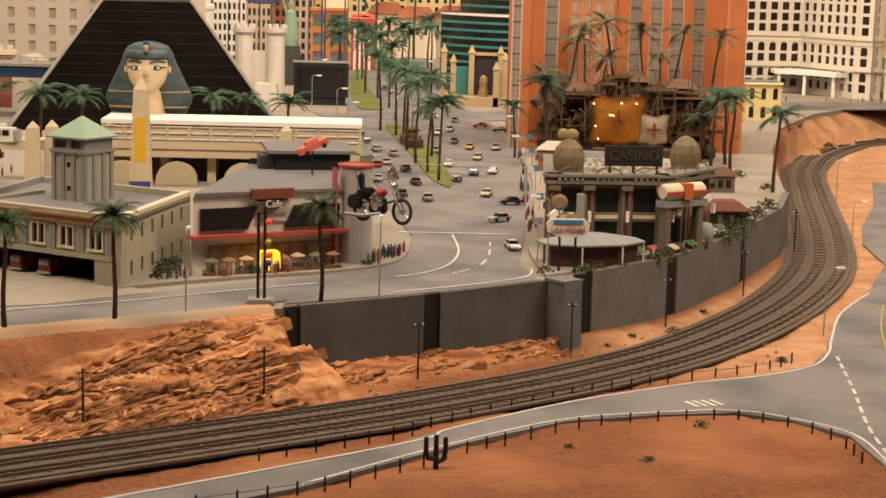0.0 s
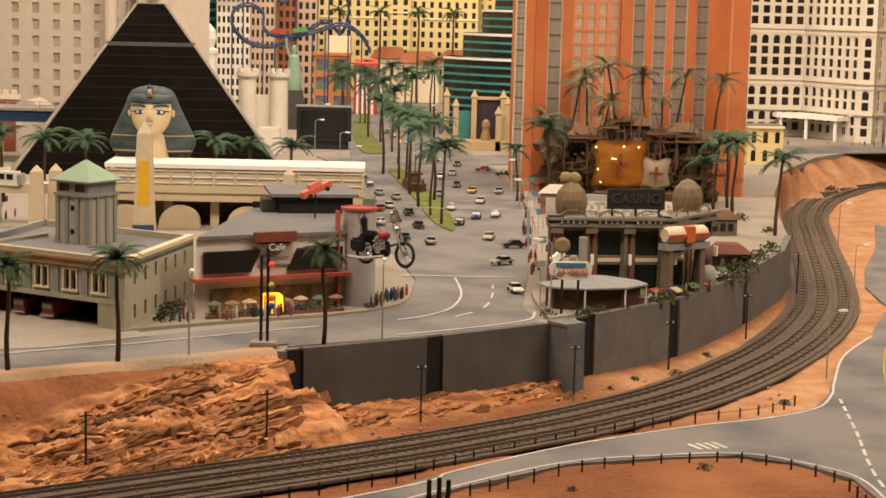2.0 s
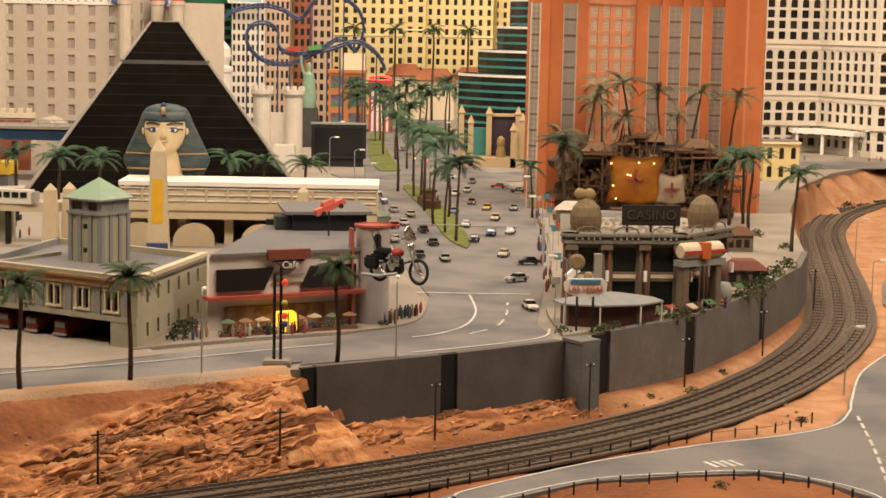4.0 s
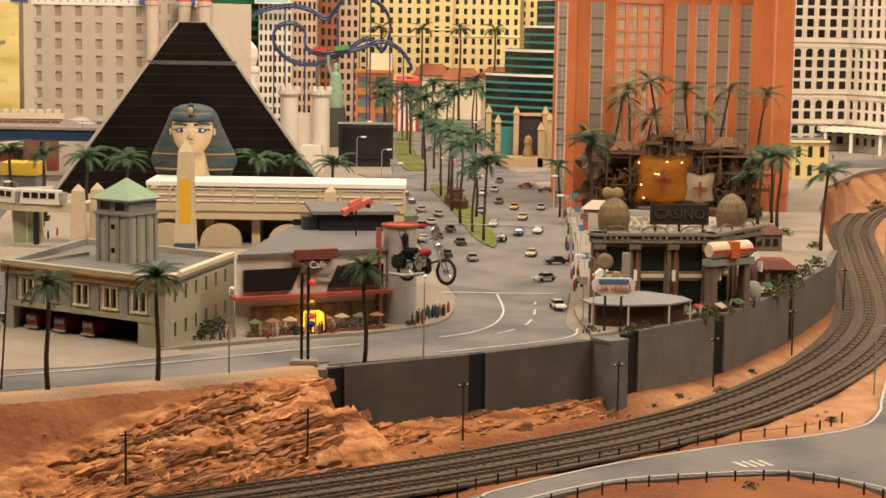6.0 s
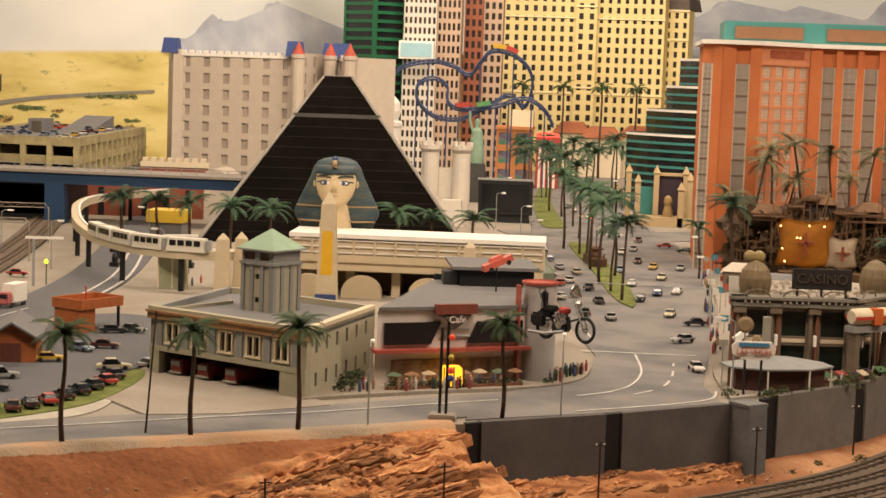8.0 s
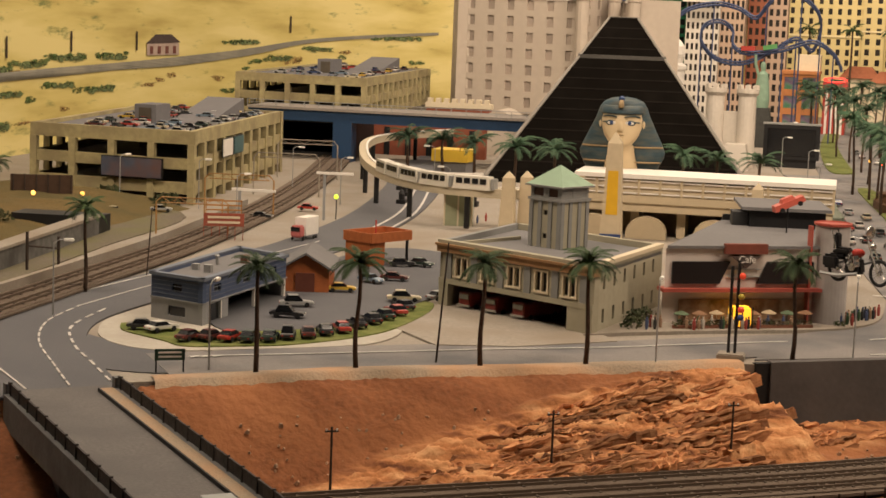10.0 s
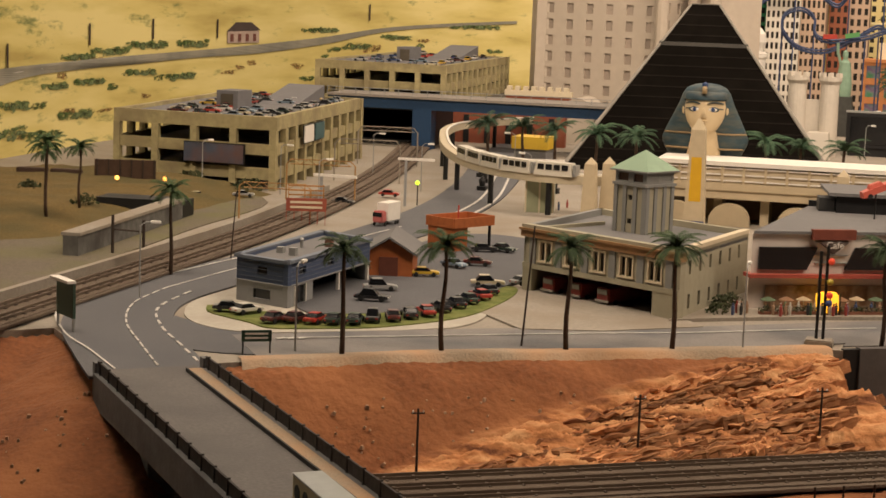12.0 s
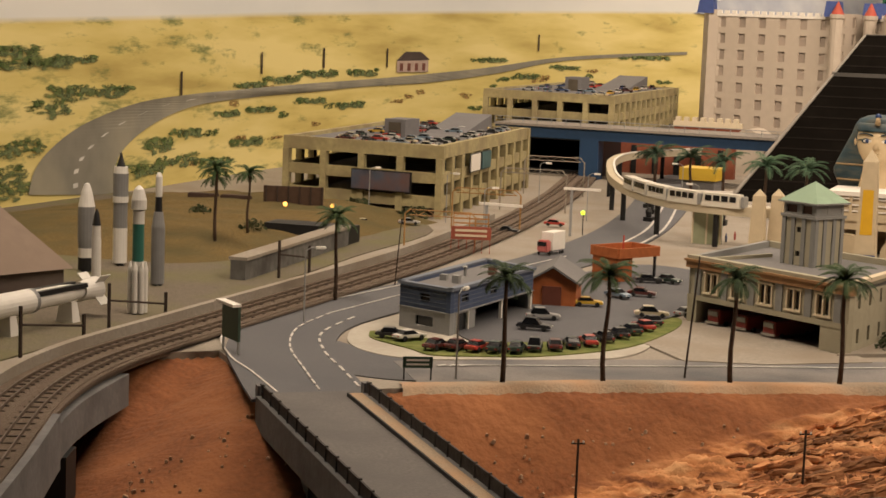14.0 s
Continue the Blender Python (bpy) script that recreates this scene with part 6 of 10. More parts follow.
# octagonal pavilion and the welcome sign
pv = thing("pavilion", 0.292, 3.155, 0.004, 18, "low octagonal pavilion with a grey metal roof", "pavilion")
bm = bmesh.new()
pts = [(0.105 * math.cos(radians(22.5 + 45 * i)), 0.062 * math.sin(radians(22.5 + 45 * i))) for i in range(8)]
lo = [bm.verts.new((x, y, 0.040)) for x, y in pts]
mid_ = [bm.verts.new((x, y, 0.043)) for x, y in pts]
apex = [bm.verts.new((x * 0.25, y * 0.25, 0.056)) for x, y in pts]
bm.faces.new(lo[::-1])
bm.faces.new(apex)
for i in range(8):
    j = (i + 1) % 8
    bm.faces.new((lo[i], lo[j], mid_[j], mid_[i]))
    bm.faces.new((mid_[i], mid_[j], apex[j], apex[i]))
part("roof", bm, paint("zinc", (0.24, 0.245, 0.24), 0.75, 0.12, 60, 0.1), pv, "grey seamed roof")
bm = bmesh.new()
prism(bm, [(x * 0.86, y * 0.82) for x, y in pts], 0.002, 0.040)
part("body", bm, paint("dark_red_wood", (0.09, 0.035, 0.025), 0.7, 0.3, 60, 0.2), pv)
for x, y in pts:
    bm = bmesh.new()
    tube(bm, [(x * 0.96, y * 0.96, 0), (x * 0.96, y * 0.96, 0.041)], 0.0018)
    part("post", bm, WHITE, pv)
ls = thing("welcome_sign", 0.243, 3.062, 0.004, 5, "pale road sign lettered LAS VEGAS on two posts", "sign")
for x in (-0.014, 0.014):
    bm = bmesh.new()
    tube(bm, [(x, 0, 0), (x, 0, 0.066)], 0.0022)
    part("post", bm, BLACK, ls)
bm = bmesh.new()
pts = [(-0.036, 0.072), (-0.02, 0.064), (0.0, 0.060), (0.02, 0.064), (0.036, 0.072), (0.038, 0.086), (0.030, 0.094), (-0.030, 0.094), (-0.038, 0.086)]
prism(bm, pts, -0.003, 0.003, Matrix.Rotation(radians(90), 4, "X"))
bmesh.ops.recalc_face_normals(bm, faces=bm.faces[:])
part("board", bm, WHITE, ls)
letters("LAS VEGAS", 0.0125, paint("sign_orange", (0.45, 0.11, 0.05), 0.5, 0.1, 60, 0), ls, Matrix.Translation((0, -0.0045, 0.076)) @ Matrix.Rotation(radians(90), 4, "X"), "sign_lettering", "orange lettering")
part("heading_bar", bbox(-0.026, 0.026, -0.0045, -0.003, 0.086, 0.092), paint("sign_blue", (0.05, 0.20, 0.36), 0.5, 0.1, 60, 0), ls, "blue heading bar")

# ---- monorail, sphinx, garages and the west side ----
ST = paint("station_cream", (0.50, 0.41, 0.275), 0.75, 0.08, 60, 0.1)
STG = paint("station_glazing", (0.50, 0.42, 0.30), 0.3, 0.12, 30, 0.05)
ms_ = thing("monorail_station", -0.765, 4.17, 0, 2, "cream elevated monorail station with glazed sides", "station")
L_ = 0.60
block(ms_, "deck", 0, L_, 0.0, 0.16, 0.062, 0.082, ST)
block(ms_, "front_parapet", 0, L_, -0.004, 0.004, 0.082, 0.100, ST)
block(ms_, "back_wall", 0, L_, 0.14, 0.15, 0.082, 0.140, STG)
block(ms_, "front_glazing", 0.004, L_ - 0.004, 0.000, 0.002, 0.100, 0.134, STG)
block(ms_, "roof", -0.004, L_ + 0.004, -0.008, 0.16, 0.140, 0.150, WHITE, "white flat roof")
for z in (0.104, 0.118, 0.133):
    block(ms_, "rail", 0, L_, -0.004, -0.0015, z, z + 0.003, WHITE)
for i in range(13):
    x = i * L_ / 12
    block(ms_, "post", x - 0.003, x + 0.003, -0.005, 0.003, 0.082, 0.142, ST)
for i in range(5):
    x = 0.14 + i * 0.11
    block(ms_, "pier", x - 0.010, x + 0.010, 0.03, 0.13, 0.0, 0.062, ST)
block(ms_, "undercroft", 0.0, L_, 0.132, 0.16, 0.0, 0.062, paint("undercroft_wall", (0.30, 0.22, 0.14), 0.8, 0.2, 40, 0.1))
for x in (0.045, 0.172, 0.33):
    bm = bmesh.new()
    pts = [(0.048 * math.cos(math.pi * i / 12), 0.052 * math.sin(math.pi * i / 12) ** 0.7) for i in range(13)]
    prism(bm, pts, -0.01, 0.02, Matrix.Translation((x, 0, 0)) @ Matrix.Rotation(radians(90), 4, "X"))
    bmesh.ops.recalc_face_normals(bm, faces=bm.faces[:])
    part("vault", bm, ST, ms_, "cream rounded vault")

sx = thing("sphinx_statue", -0.688, 4.36, 0.0, 3, "sphinx head statue with a blue striped headdress", "statue")
bm = bmesh.new()
FACE = paint("sphinx_stone", (0.60, 0.47, 0.29), 0.7, 0.05, 50, 0.05)
HEAD = paint("headdress_blue", (0.040, 0.075, 0.095), 0.55, 0.3, 30, 0.15, second=(0.085, 0.095, 0.085), patch=24, stretch=(1, 1, 3))
GOLD = paint("headdress_gold", (0.36, 0.26, 0.14), 0.6, 0.2, 50, 0.1)
EYEW, EYEB, EYED = paint("eye_white", (0.66, 0.62, 0.55), 0.5, 0.03, 40, 0), paint("eye_blue", (0.03, 0.06, 0.16), 0.4, 0.1, 40, 0), paint("eye_liner", (0.012, 0.04, 0.055), 0.5, 0.1, 40, 0)


def loft(sections, mi, seg=28, m=None):
    """Ovals (z, half width, half depth, y centre, squareness) joined into one skin."""
    rings = []
    for z, a, b, y, sq in sections:
        ring = []
        for i in range(seg):
            t = 2 * math.pi * i / seg
            c_, s_ = math.cos(t), math.sin(t)
            ring.append(bm.verts.new((a * math.copysign(abs(c_) ** sq, c_), y + b * math.copysign(abs(s_) ** sq, s_), z)))
        rings.append(ring)
    for a, b in zip(rings, rings[1:]):
        for i in range(seg):
            bm.faces.new((a[i], a[(i + 1) % seg], b[(i + 1) % seg], b[i])).material_index = mi
    bm.faces.new(rings[0][::-1]).material_index = mi
    bm.faces.new(rings[-1]).material_index = mi


# cloth: wide lappets below, rounded crown above
loft([(0.135, 0.078, 0.022, 0.006, 0.9), (0.150, 0.090, 0.026, 0.006, 0.9), (0.178, 0.104, 0.030, 0.006, 0.85), (0.190, 0.105, 0.031, 0.006, 0.8), (0.212, 0.096, 0.034, 0.004, 0.85), (0.245, 0.080, 0.040, 0.0, 0.9), (0.275, 0.066, 0.046, -0.004, 0.95), (0.298, 0.058, 0.048, -0.008, 1.0), (0.312, 0.048, 0.044, -0.010, 1.0), (0.320, 0.030, 0.030, -0.010, 1.0), (0.323, 0.010, 0.012, -0.010, 1.0)], 1)
# raised stripes across the cloth
for z, a in ((0.163, 0.098), (0.200, 0.102), (0.228, 0.089), (0.256, 0.0755)):
    loft([(z, a * 0.99, 0.035, 0.004, 0.85), (z + 0.004, a * 0.97, 0.037, 0.003, 0.85)], 2 if z < 0.21 else 1)
# neck and face
loft([(0.0, 0.050, 0.035, -0.004, 0.8), (0.13, 0.046, 0.034, -0.010, 0.85), (0.185, 0.034, 0.034, -0.018, 0.95), (0.205, 0.031, 0.036, -0.022, 1.0), (0.2085, 0.026, 0.042, -0.030, 1.0), (0.218, 0.034, 0.046, -0.032, 1.0), (0.232, 0.043, 0.048, -0.030, 1.0), (0.250, 0.049, 0.048, -0.028, 1.0), (0.268, 0.0505, 0.047, -0.026, 1.0), (0.284, 0.049, 0.045, -0.024, 1.0), (0.294, 0.045, 0.042, -0.022, 1.0)], 0)
# brow band and the cobra
loft([(0.2835, 0.0525, 0.050, -0.023, 1.0), (0.2885, 0.0530, 0.051, -0.023, 1.0), (0.302, 0.0510, 0.049, -0.020, 1.0), (0.304, 0.048, 0.045, -0.018, 1.0)], 1)
box(bm, -0.006, 0.006, -0.080, -0.060, 0.300, 0.318, mi=2, top=0.7)
lathe(bm, [(0.001, 0.314), (0.0075, 0.318), (0.0075, 0.324), (0.001, 0.328)], 10, Matrix.Translation((0, -0.066, 0)), mi=4)
# nose, lips, ears
vs = [bm.verts.new(v) for v in ((-0.0035, -0.072, 0.268), (0.0035, -0.072, 0.268), (0.0085, -0.076, 0.243), (-0.0085, -0.076, 0.243), (0.0, -0.089, 0.2465))]
for q in ((0, 1, 4), (1, 2, 4), (2, 3, 4), (3, 0, 4)):
    bm.faces.new([vs[i] for i in q]).material_index = 0
for z0, z1, w, y in ((0.2335, 0.2365, 0.0125, -0.0815), (0.2295, 0.2330, 0.0105, -0.0805)):
    bmesh.ops.create_uvsphere(bm, u_segments=12, v_segments=6, radius=1, matrix=Matrix.Translation((0, y + 0.004, (z0 + z1) / 2)) @ Matrix.Diagonal((w, 0.005, (z1 - z0) * 0.6, 1)))
for s in (-1, 1):
    bmesh.ops.create_uvsphere(bm, u_segments=10, v_segments=8, radius=1, matrix=Matrix.Translation((s * 0.052, -0.026, 0.258)) @ Matrix.Diagonal((0.0055, 0.010, 0.0125, 1)))
    for mi, w, h, y, dx in ((5, 0.0150, 0.0070, -0.0662, 0.022), (3, 0.0125, 0.0052, -0.0676, 0.0215), (4, 0.0058, 0.0052, -0.0692, 0.0215)):
        before = set(bm.faces)
        bmesh.ops.create_uvsphere(bm, u_segments=14, v_segments=8, radius=1, matrix=Matrix.Translation((s * dx, y, 0.262)) @ Matrix.Rotation(radians(s * 16), 4, "Z") @ Matrix.Diagonal((w, 0.005, h, 1)))
        for f in set(bm.faces) - before:
            f.material_index = mi
    # long liner strokes and brows
    for z, dz in ((0.2615, 0.0015), (0.2745, 0.003)):
        vs = []
        for k in range(6):
            x = 0.009 + 0.036 * k / 5
            yy = -0.072 + 1.9 * (x - 0.005) ** 2 * 8
            zz = z + dz * math.sin(math.pi * k / 5) * 1.2
            if z < 0.27 and k < 3:
                continue
            vs.append([bm.verts.new((s * x, yy - 0.004, zz)), bm.verts.new((s * x, yy - 0.004, zz + 0.0028)), bm.verts.new((s * x, yy + 0.010, zz + 0.0028)), bm.verts.new((s * x, yy + 0.010, zz))])
        for a, b in zip(vs, vs[1:]):
            for k in range(4):
                bm.faces.new((a[k], b[k], b[(k + 1) % 4], a[(k + 1) % 4])).material_index = 5
        bm.faces.new(vs[0][::-1]).material_index = 5
        bm.faces.new(vs[-1]).material_index = 5
box(bm, -0.10, 0.10, -0.03, 0.05, 0.0, 0.135)
bmesh.ops.recalc_face_normals(bm, faces=bm.faces[:])
part("sphinx", bm, [FACE, HEAD, GOLD, EYEW, EYEB, EYED], sx, smooth=True)
ob_ = thing("obelisk", -0.652, 4.02, 0, 3, "cream obelisk with a yellow panel and a blue base sign", "obelisk")
bm = bmesh.new()
box(bm, -0.024, 0.024, -0.024, 0.024, 0.0, 0.232, top=0.66)
box(bm, -0.016, 0.016, -0.016, 0.016, 0.232, 0.258, top=0.05)
part("shaft", bm, ST, ob_)
bm = bmesh.new()
for z0, z1, w0, w1 in ((0.070, 0.170, 0.0135, 0.0115), ):
    vs = [bm.verts.new(v) for v in ((-w0, -0.0222, z0), (w0, -0.0222, z0), (w1, -0.0195, z1), (-w1, -0.0195, z1), (-w0, -0.0195, z0), (w0, -0.0195, z0), (w1, -0.0165, z1), (-w1, -0.0165, z1))]
    for q in ((0, 1, 2, 3), (5, 4, 7, 6), (0, 4, 5, 1), (1, 5, 6, 2), (2, 6, 7, 3), (3, 7, 4, 0)):
        bm.faces.new([vs[i] for i in q])
part("panel", bm, paint("yellow_panel", (0.62, 0.36, 0.02), 0.5, 0.1, 40, 0), ob_, "yellow panel")
block(ob_, "base_sign", -0.024, 0.024, -0.029, -0.0245, 0.004, 0.026, paint("blue_sign", (0.04, 0.07, 0.20), 0.5, 0.3, 60, 0), "blue sign")
for x, y in ((-0.905, 4.06), (-0.87, 4.10), (-0.335, 4.14)):
    sm = thing("small_obelisk", x, y, 0, 0, "plain cream obelisk beside the monorail", "obelisk", "small obelisks")
    bm = bmesh.new()
    box(bm, -0.018, 0.018, -0.018, 0.018, 0, 0.135, top=0.7)
    box(bm, -0.0126, 0.0126, -0.0126, 0.0126, 0.135, 0.15, top=0.05)
    part("shaft", bm, ST, sm)

# monorail beam and train
mono = [(-1.45, 6.25), (-1.58, 6.1), (-1.69, 5.75), (-1.66, 5.4), (-1.53, 4.95), (-1.42, 4.65), (-1.30, 4.40), (-1.16, 4.21), (-1.02, 4.13), (-0.88, 4.14), (-0.70, 4.22)]
mline = smooth_line(mono, 8)
mr = thing("monorail_beam", 0, 0, 0, 0, "curved pale concrete monorail beam on columns", "monorail")
bm = bmesh.new()
strip(bm, side_line(mline, 0.012), side_line(mline, -0.012), 0.078, 0.100)
part("beam", bm, paint("beam_concrete", (0.50, 0.43, 0.31), 0.8, 0.1, 60, 0.1), mr)
bm = bmesh.new()
strip(bm, side_line(mline, 0.014), side_line(mline, 0.008), 0.100, 0.104)
part("edge", bm, WHITE, mr)
for k in (4, 12, 20, 28, 36, 44, 54, 64):
    p = mline[k]
    bm = bmesh.new()
    tube(bm, [(p.x, p.y, 0), (p.x, p.y, 0.08)], 0.007, 8)
    part("column", bm, BLACK, mr)
CARWHITE = paint("train_white", (0.62, 0.58, 0.50), 0.4, 0.06, 40, 0)
mt = thing("monorail_train", 0, 0, 0, 0, "white monorail train with dark windows on the beam", "train")
runs = [0.0]
for p, q in zip(mline, mline[1:]):
    runs.append(runs[-1] + (q - p).length)


def on_mono(s):
    i = max(0, min(len(runs) - 2, int(np.searchsorted(runs, s)) - 1))
    p, q = mline[i], mline[i + 1]
    return p + (q - p) * ((s - runs[i]) / (runs[i + 1] - runs[i])), math.degrees(math.atan2(q.y - p.y, q.x - p.x))


s_at = 1.97
for k in range(5):
    p, ang = on_mono(s_at + k * 0.108)
    m = pose(p.x, p.y, 0, 0, 0, ang)
    bm = bmesh.new()
    box(bm, -0.050, 0.050, -0.015, 0.015, 0.096, 0.128, m, top=0.9)
    carr = part("carriage", bm, CARWHITE, mt)
    for i in range(4):
        for s in (-1, 1):
            bm = bmesh.new()
            box(bm, -0.040 + i * 0.021, -0.024 + i * 0.021, s * 0.0148 - 0.001, s * 0.0148 + 0.0006, 0.110, 0.123, m)
            part("window", bm, GLASS, carr)
    bm = bmesh.new()
    box(bm, 0.050, 0.058, -0.012, 0.012, 0.098, 0.124, m)
    part("gangway", bm, STEEL, mt)

# parking garages
GAR = paint("garage_concrete", (0.38, 0.325, 0.17), 0.85, 0.2, 70, 0.2, second=(0.25, 0.205, 0.115), patch=13)
# dark tone for the shade between decks; also the hut door and podium
GARDARK = paint("garage_dark_fill", (0.09, 0.075, 0.055), 0.9, 0.2, 40, 0.1)
DECK = paint("garage_deck", (0.16, 0.155, 0.16), 0.9, 0.12, 60, 0.1)


def garage(g0, gx, gy, levels, label, base=0.0):
    """g0: near corner; gx, gy: the two sides as plan vectors; levels: heights of the parapet bands."""
    th = thing("parking_garage", g0[0], g0[1], 0, 0, label, "parking garage", "parking garages")
    gx, gy = Vector(gx), Vector(gy)
    corners = [Vector((0, 0)), gx, gx + gy, gy]
    for z0, z1 in levels:
        bm = bmesh.new()
        up_ = 0.016 if (z0, z1) == levels[-1] else 0.0
        prism(bm, [(p.x, p.y) for p in corners], z0 + 0.002 + up_, z0 + 0.008 + up_)
        bmesh.ops.recalc_face_normals(bm, faces=bm.faces[:])
        part("deck", bm, DECK, th)
        for k, (a, b) in enumerate(zip(corners, corners[1:] + corners[:1])):
            d = b - a
            m = Matrix.Translation((a.x, a.y, 0)) @ Matrix.Rotation(math.atan2(d.y, d.x), 4, "Z")
            bm = bmesh.new()
            e = 0.0105 if k % 2 == 0 else -0.0105
            box(bm, -e, d.length + e, -0.0105, 0.004, z0, z1 + 0.0006 * (k % 2), m)
            part("parapet", bm, GAR, th)
    top = levels[-1][0]
    for a, b in zip(corners, corners[1:] + corners[:1]):
        d = b - a
        n = max(3, int(d.length / 0.095))
        lo = 0.0
        for i in range(n):
            p = a + d * (i / n)
            bm = bmesh.new()
            box(bm, p.x - 0.009, p.x + 0.009, p.y - 0.009, p.y + 0.009, base, top)
            part("pillar", bm, GAR, th)
    mid_ = (gx + gy) / 2
    # inner block coloured dark to imitate the shade between the decks
    bm = bmesh.new()
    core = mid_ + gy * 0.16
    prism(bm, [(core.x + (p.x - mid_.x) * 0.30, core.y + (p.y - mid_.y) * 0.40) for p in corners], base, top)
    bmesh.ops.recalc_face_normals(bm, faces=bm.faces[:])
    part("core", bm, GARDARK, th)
    hut = mid_ + gx * 0.02 - gy * 0.12
    bm = bmesh.new()
    box(bm, hut.x - 0.032, hut.x + 0.032, hut.y - 0.05, hut.y + 0.05, top, top + 0.075)
    part("stair_hut", bm, DECK, th, "grey stair hut")
    bm = bmesh.new()
    box(bm, hut.x - 0.018, hut.x + 0.018, hut.y - 0.053, hut.y - 0.049, top + 0.02, top + 0.066)
    part("hut_door", bm, GARDARK, th)
    # sloping ramp at the far end of the roof
    bm = bmesh.new()
    p = gx * 0.25 + gy * 0.62
    vs_ = [bm.verts.new(v) for v in ((p.x, p.y, top + 0.024), (p.x - 0.12, p.y, top + 0.024), (p.x - 0.12 + gy.x * 0.35, p.y + gy.y * 0.35, top + 0.07), (p.x + gy.x * 0.35, p.y + gy.y * 0.35, top + 0.07), (p.x + gy.x * 0.35, p.y + gy.y * 0.35, top + 0.006), (p.x - 0.12 + gy.x * 0.35, p.y + gy.y * 0.35, top + 0.006))]
    for q in ((0, 1, 2, 3), (0, 3, 4), (1, 5, 2), (3, 2, 5, 4), (0, 4, 5, 1)):
        bm.faces.new([vs_[i] for i in q])
    bmesh.ops.recalc_face_normals(bm, faces=bm.faces[:])
    part("ramp", bm, DECK, th, "sloping concrete ramp")
    return th


garage((-1.767, 4.226), (-0.455, 0.03), (-0.13, 1.02), [(0.026, 0.056), (0.089, 0.117), (0.154, 0.188)], "yellowish concrete parking garage with cars on its roof")
garage((-1.83, 5.92), (-0.49, 0.07), (-0.12, 1.3), [(0.133, 0.155), (0.185, 0.212), (0.246, 0.276)], "yellowish concrete parking garage behind the overpass", 0.1315)
podium = thing("garage_podium", -1.83, 6.60, 0, 0, "dark concrete podium below the far garage", "podium", kind="structure")
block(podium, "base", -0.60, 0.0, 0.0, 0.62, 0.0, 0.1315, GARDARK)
ADV = paint("poster_blue", (0.07, 0.085, 0.125), 0.5, 0.6, 12, 0, second=(0.13, 0.075, 0.07), patch=14)
for x0, x1, y, z0, z1, rz, lab in ((-0.225, -0.055, 4.222, 0.064, 0.112, 0, "blue advertising poster on the garage front"), ):
    bb = thing("poster", -1.79, y, 0, -3.8, lab, "poster")
    block(bb, "sheet", x0, x1, -0.014, -0.009, z0, z1, ADV)
    block(bb, "frame", x0 - 0.003, x1 + 0.003, -0.011, -0.0065, z0 - 0.003, z1 + 0.003, BLACK)
for u, mat, lab in ((0.30, WHITE, "white poster on the garage side"), (0.42, paint("poster_teal", (0.08, 0.16, 0.17), 0.5, 0.4, 14, 0), "teal poster on the garage side")):
    bb = thing("poster", -1.767 - 0.13 * u + 0.013, 4.226 + 1.02 * u, 0, 97.3, lab, "poster")
    block(bb, "sheet", -0.05, 0.05, -0.006, -0.001, 0.105, 0.150, mat)
    block(bb, "frame", -0.053, 0.053, -0.003, 0.0, 0.102, 0.153, BLACK)

# blue overpass, tunnel and brick walls
OVB = paint("blue_steel", (0.02, 0.055, 0.125), 0.5, 0.15, 60, 0.1)
ov = thing("overpass", -2.18, 5.72, 0.0, 0, "blue steel overpass with pale railings over the tracks", "overpass")
block(ov, "girder", 0, 0.99, 0.0, 0.012, 0.132, 0.168, OVB)
block(ov, "deck", 0, 0.99, -0.01, 0.18, 0.168, 0.176, paint("overpass_deck", (0.27, 0.24, 0.21), 0.8, 0.15, 60, 0.1))
for x in (0.305, 0.945):
    block(ov, "pier", x, x + 0.065, 0.0, 0.06, 0.0, 0.132, OVB)
for z in (0.186, 0.196):
    block(ov, "rail", 0, 0.99, -0.008, -0.005, z, z + 0.0022, STEEL)
for i in range(20):
    block(ov, "rail_post", i * 0.051 - 0.001, i * 0.051 + 0.001, -0.008, -0.005, 0.176, 0.198, STEEL)
# tunnel lining all black: its inner darkness is put into the colour
tn = thing("tunnel", -2.16, 5.97, 0, 0, "railway tunnel mouth below the overpass, painted black for its inner shade", "tunnel", kind="structure")
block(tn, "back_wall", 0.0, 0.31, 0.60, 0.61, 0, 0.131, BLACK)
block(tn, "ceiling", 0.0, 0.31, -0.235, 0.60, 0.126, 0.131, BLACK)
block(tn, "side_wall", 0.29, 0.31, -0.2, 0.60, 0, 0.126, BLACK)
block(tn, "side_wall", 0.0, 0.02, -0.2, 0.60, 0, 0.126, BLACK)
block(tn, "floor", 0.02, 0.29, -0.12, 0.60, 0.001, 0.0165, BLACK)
BRK = paint("brick_red", (0.25, 0.075, 0.04), 0.85, 0.18, 160, 0.2, second=(0.20, 0.06, 0.035), patch=12)
bw = thing("brick_wall", -1.86, 6.12, 0, 0, "red brick wall behind the monorail curve", "wall")
block(bw, "wall", 0.0, 0.42, 0.0, 0.03, 0.0, 0.128, BRK)
# no real hollows: black strips on the brick paint the recesses' shade
for i in range(5):
    block(bw, "recess", 0.05 + i * 0.078, 0.07 + i * 0.078, -0.003, 0.001, 0.0, 0.10, BLACK)
cw_ = thing("battlement_wall", -1.72, 6.35, 0, 6, "cream battlement on a red brick wall", "wall")
block(cw_, "wall", 0.0, 0.24, 0.0, 0.03, 0.0, 0.165, BRK)
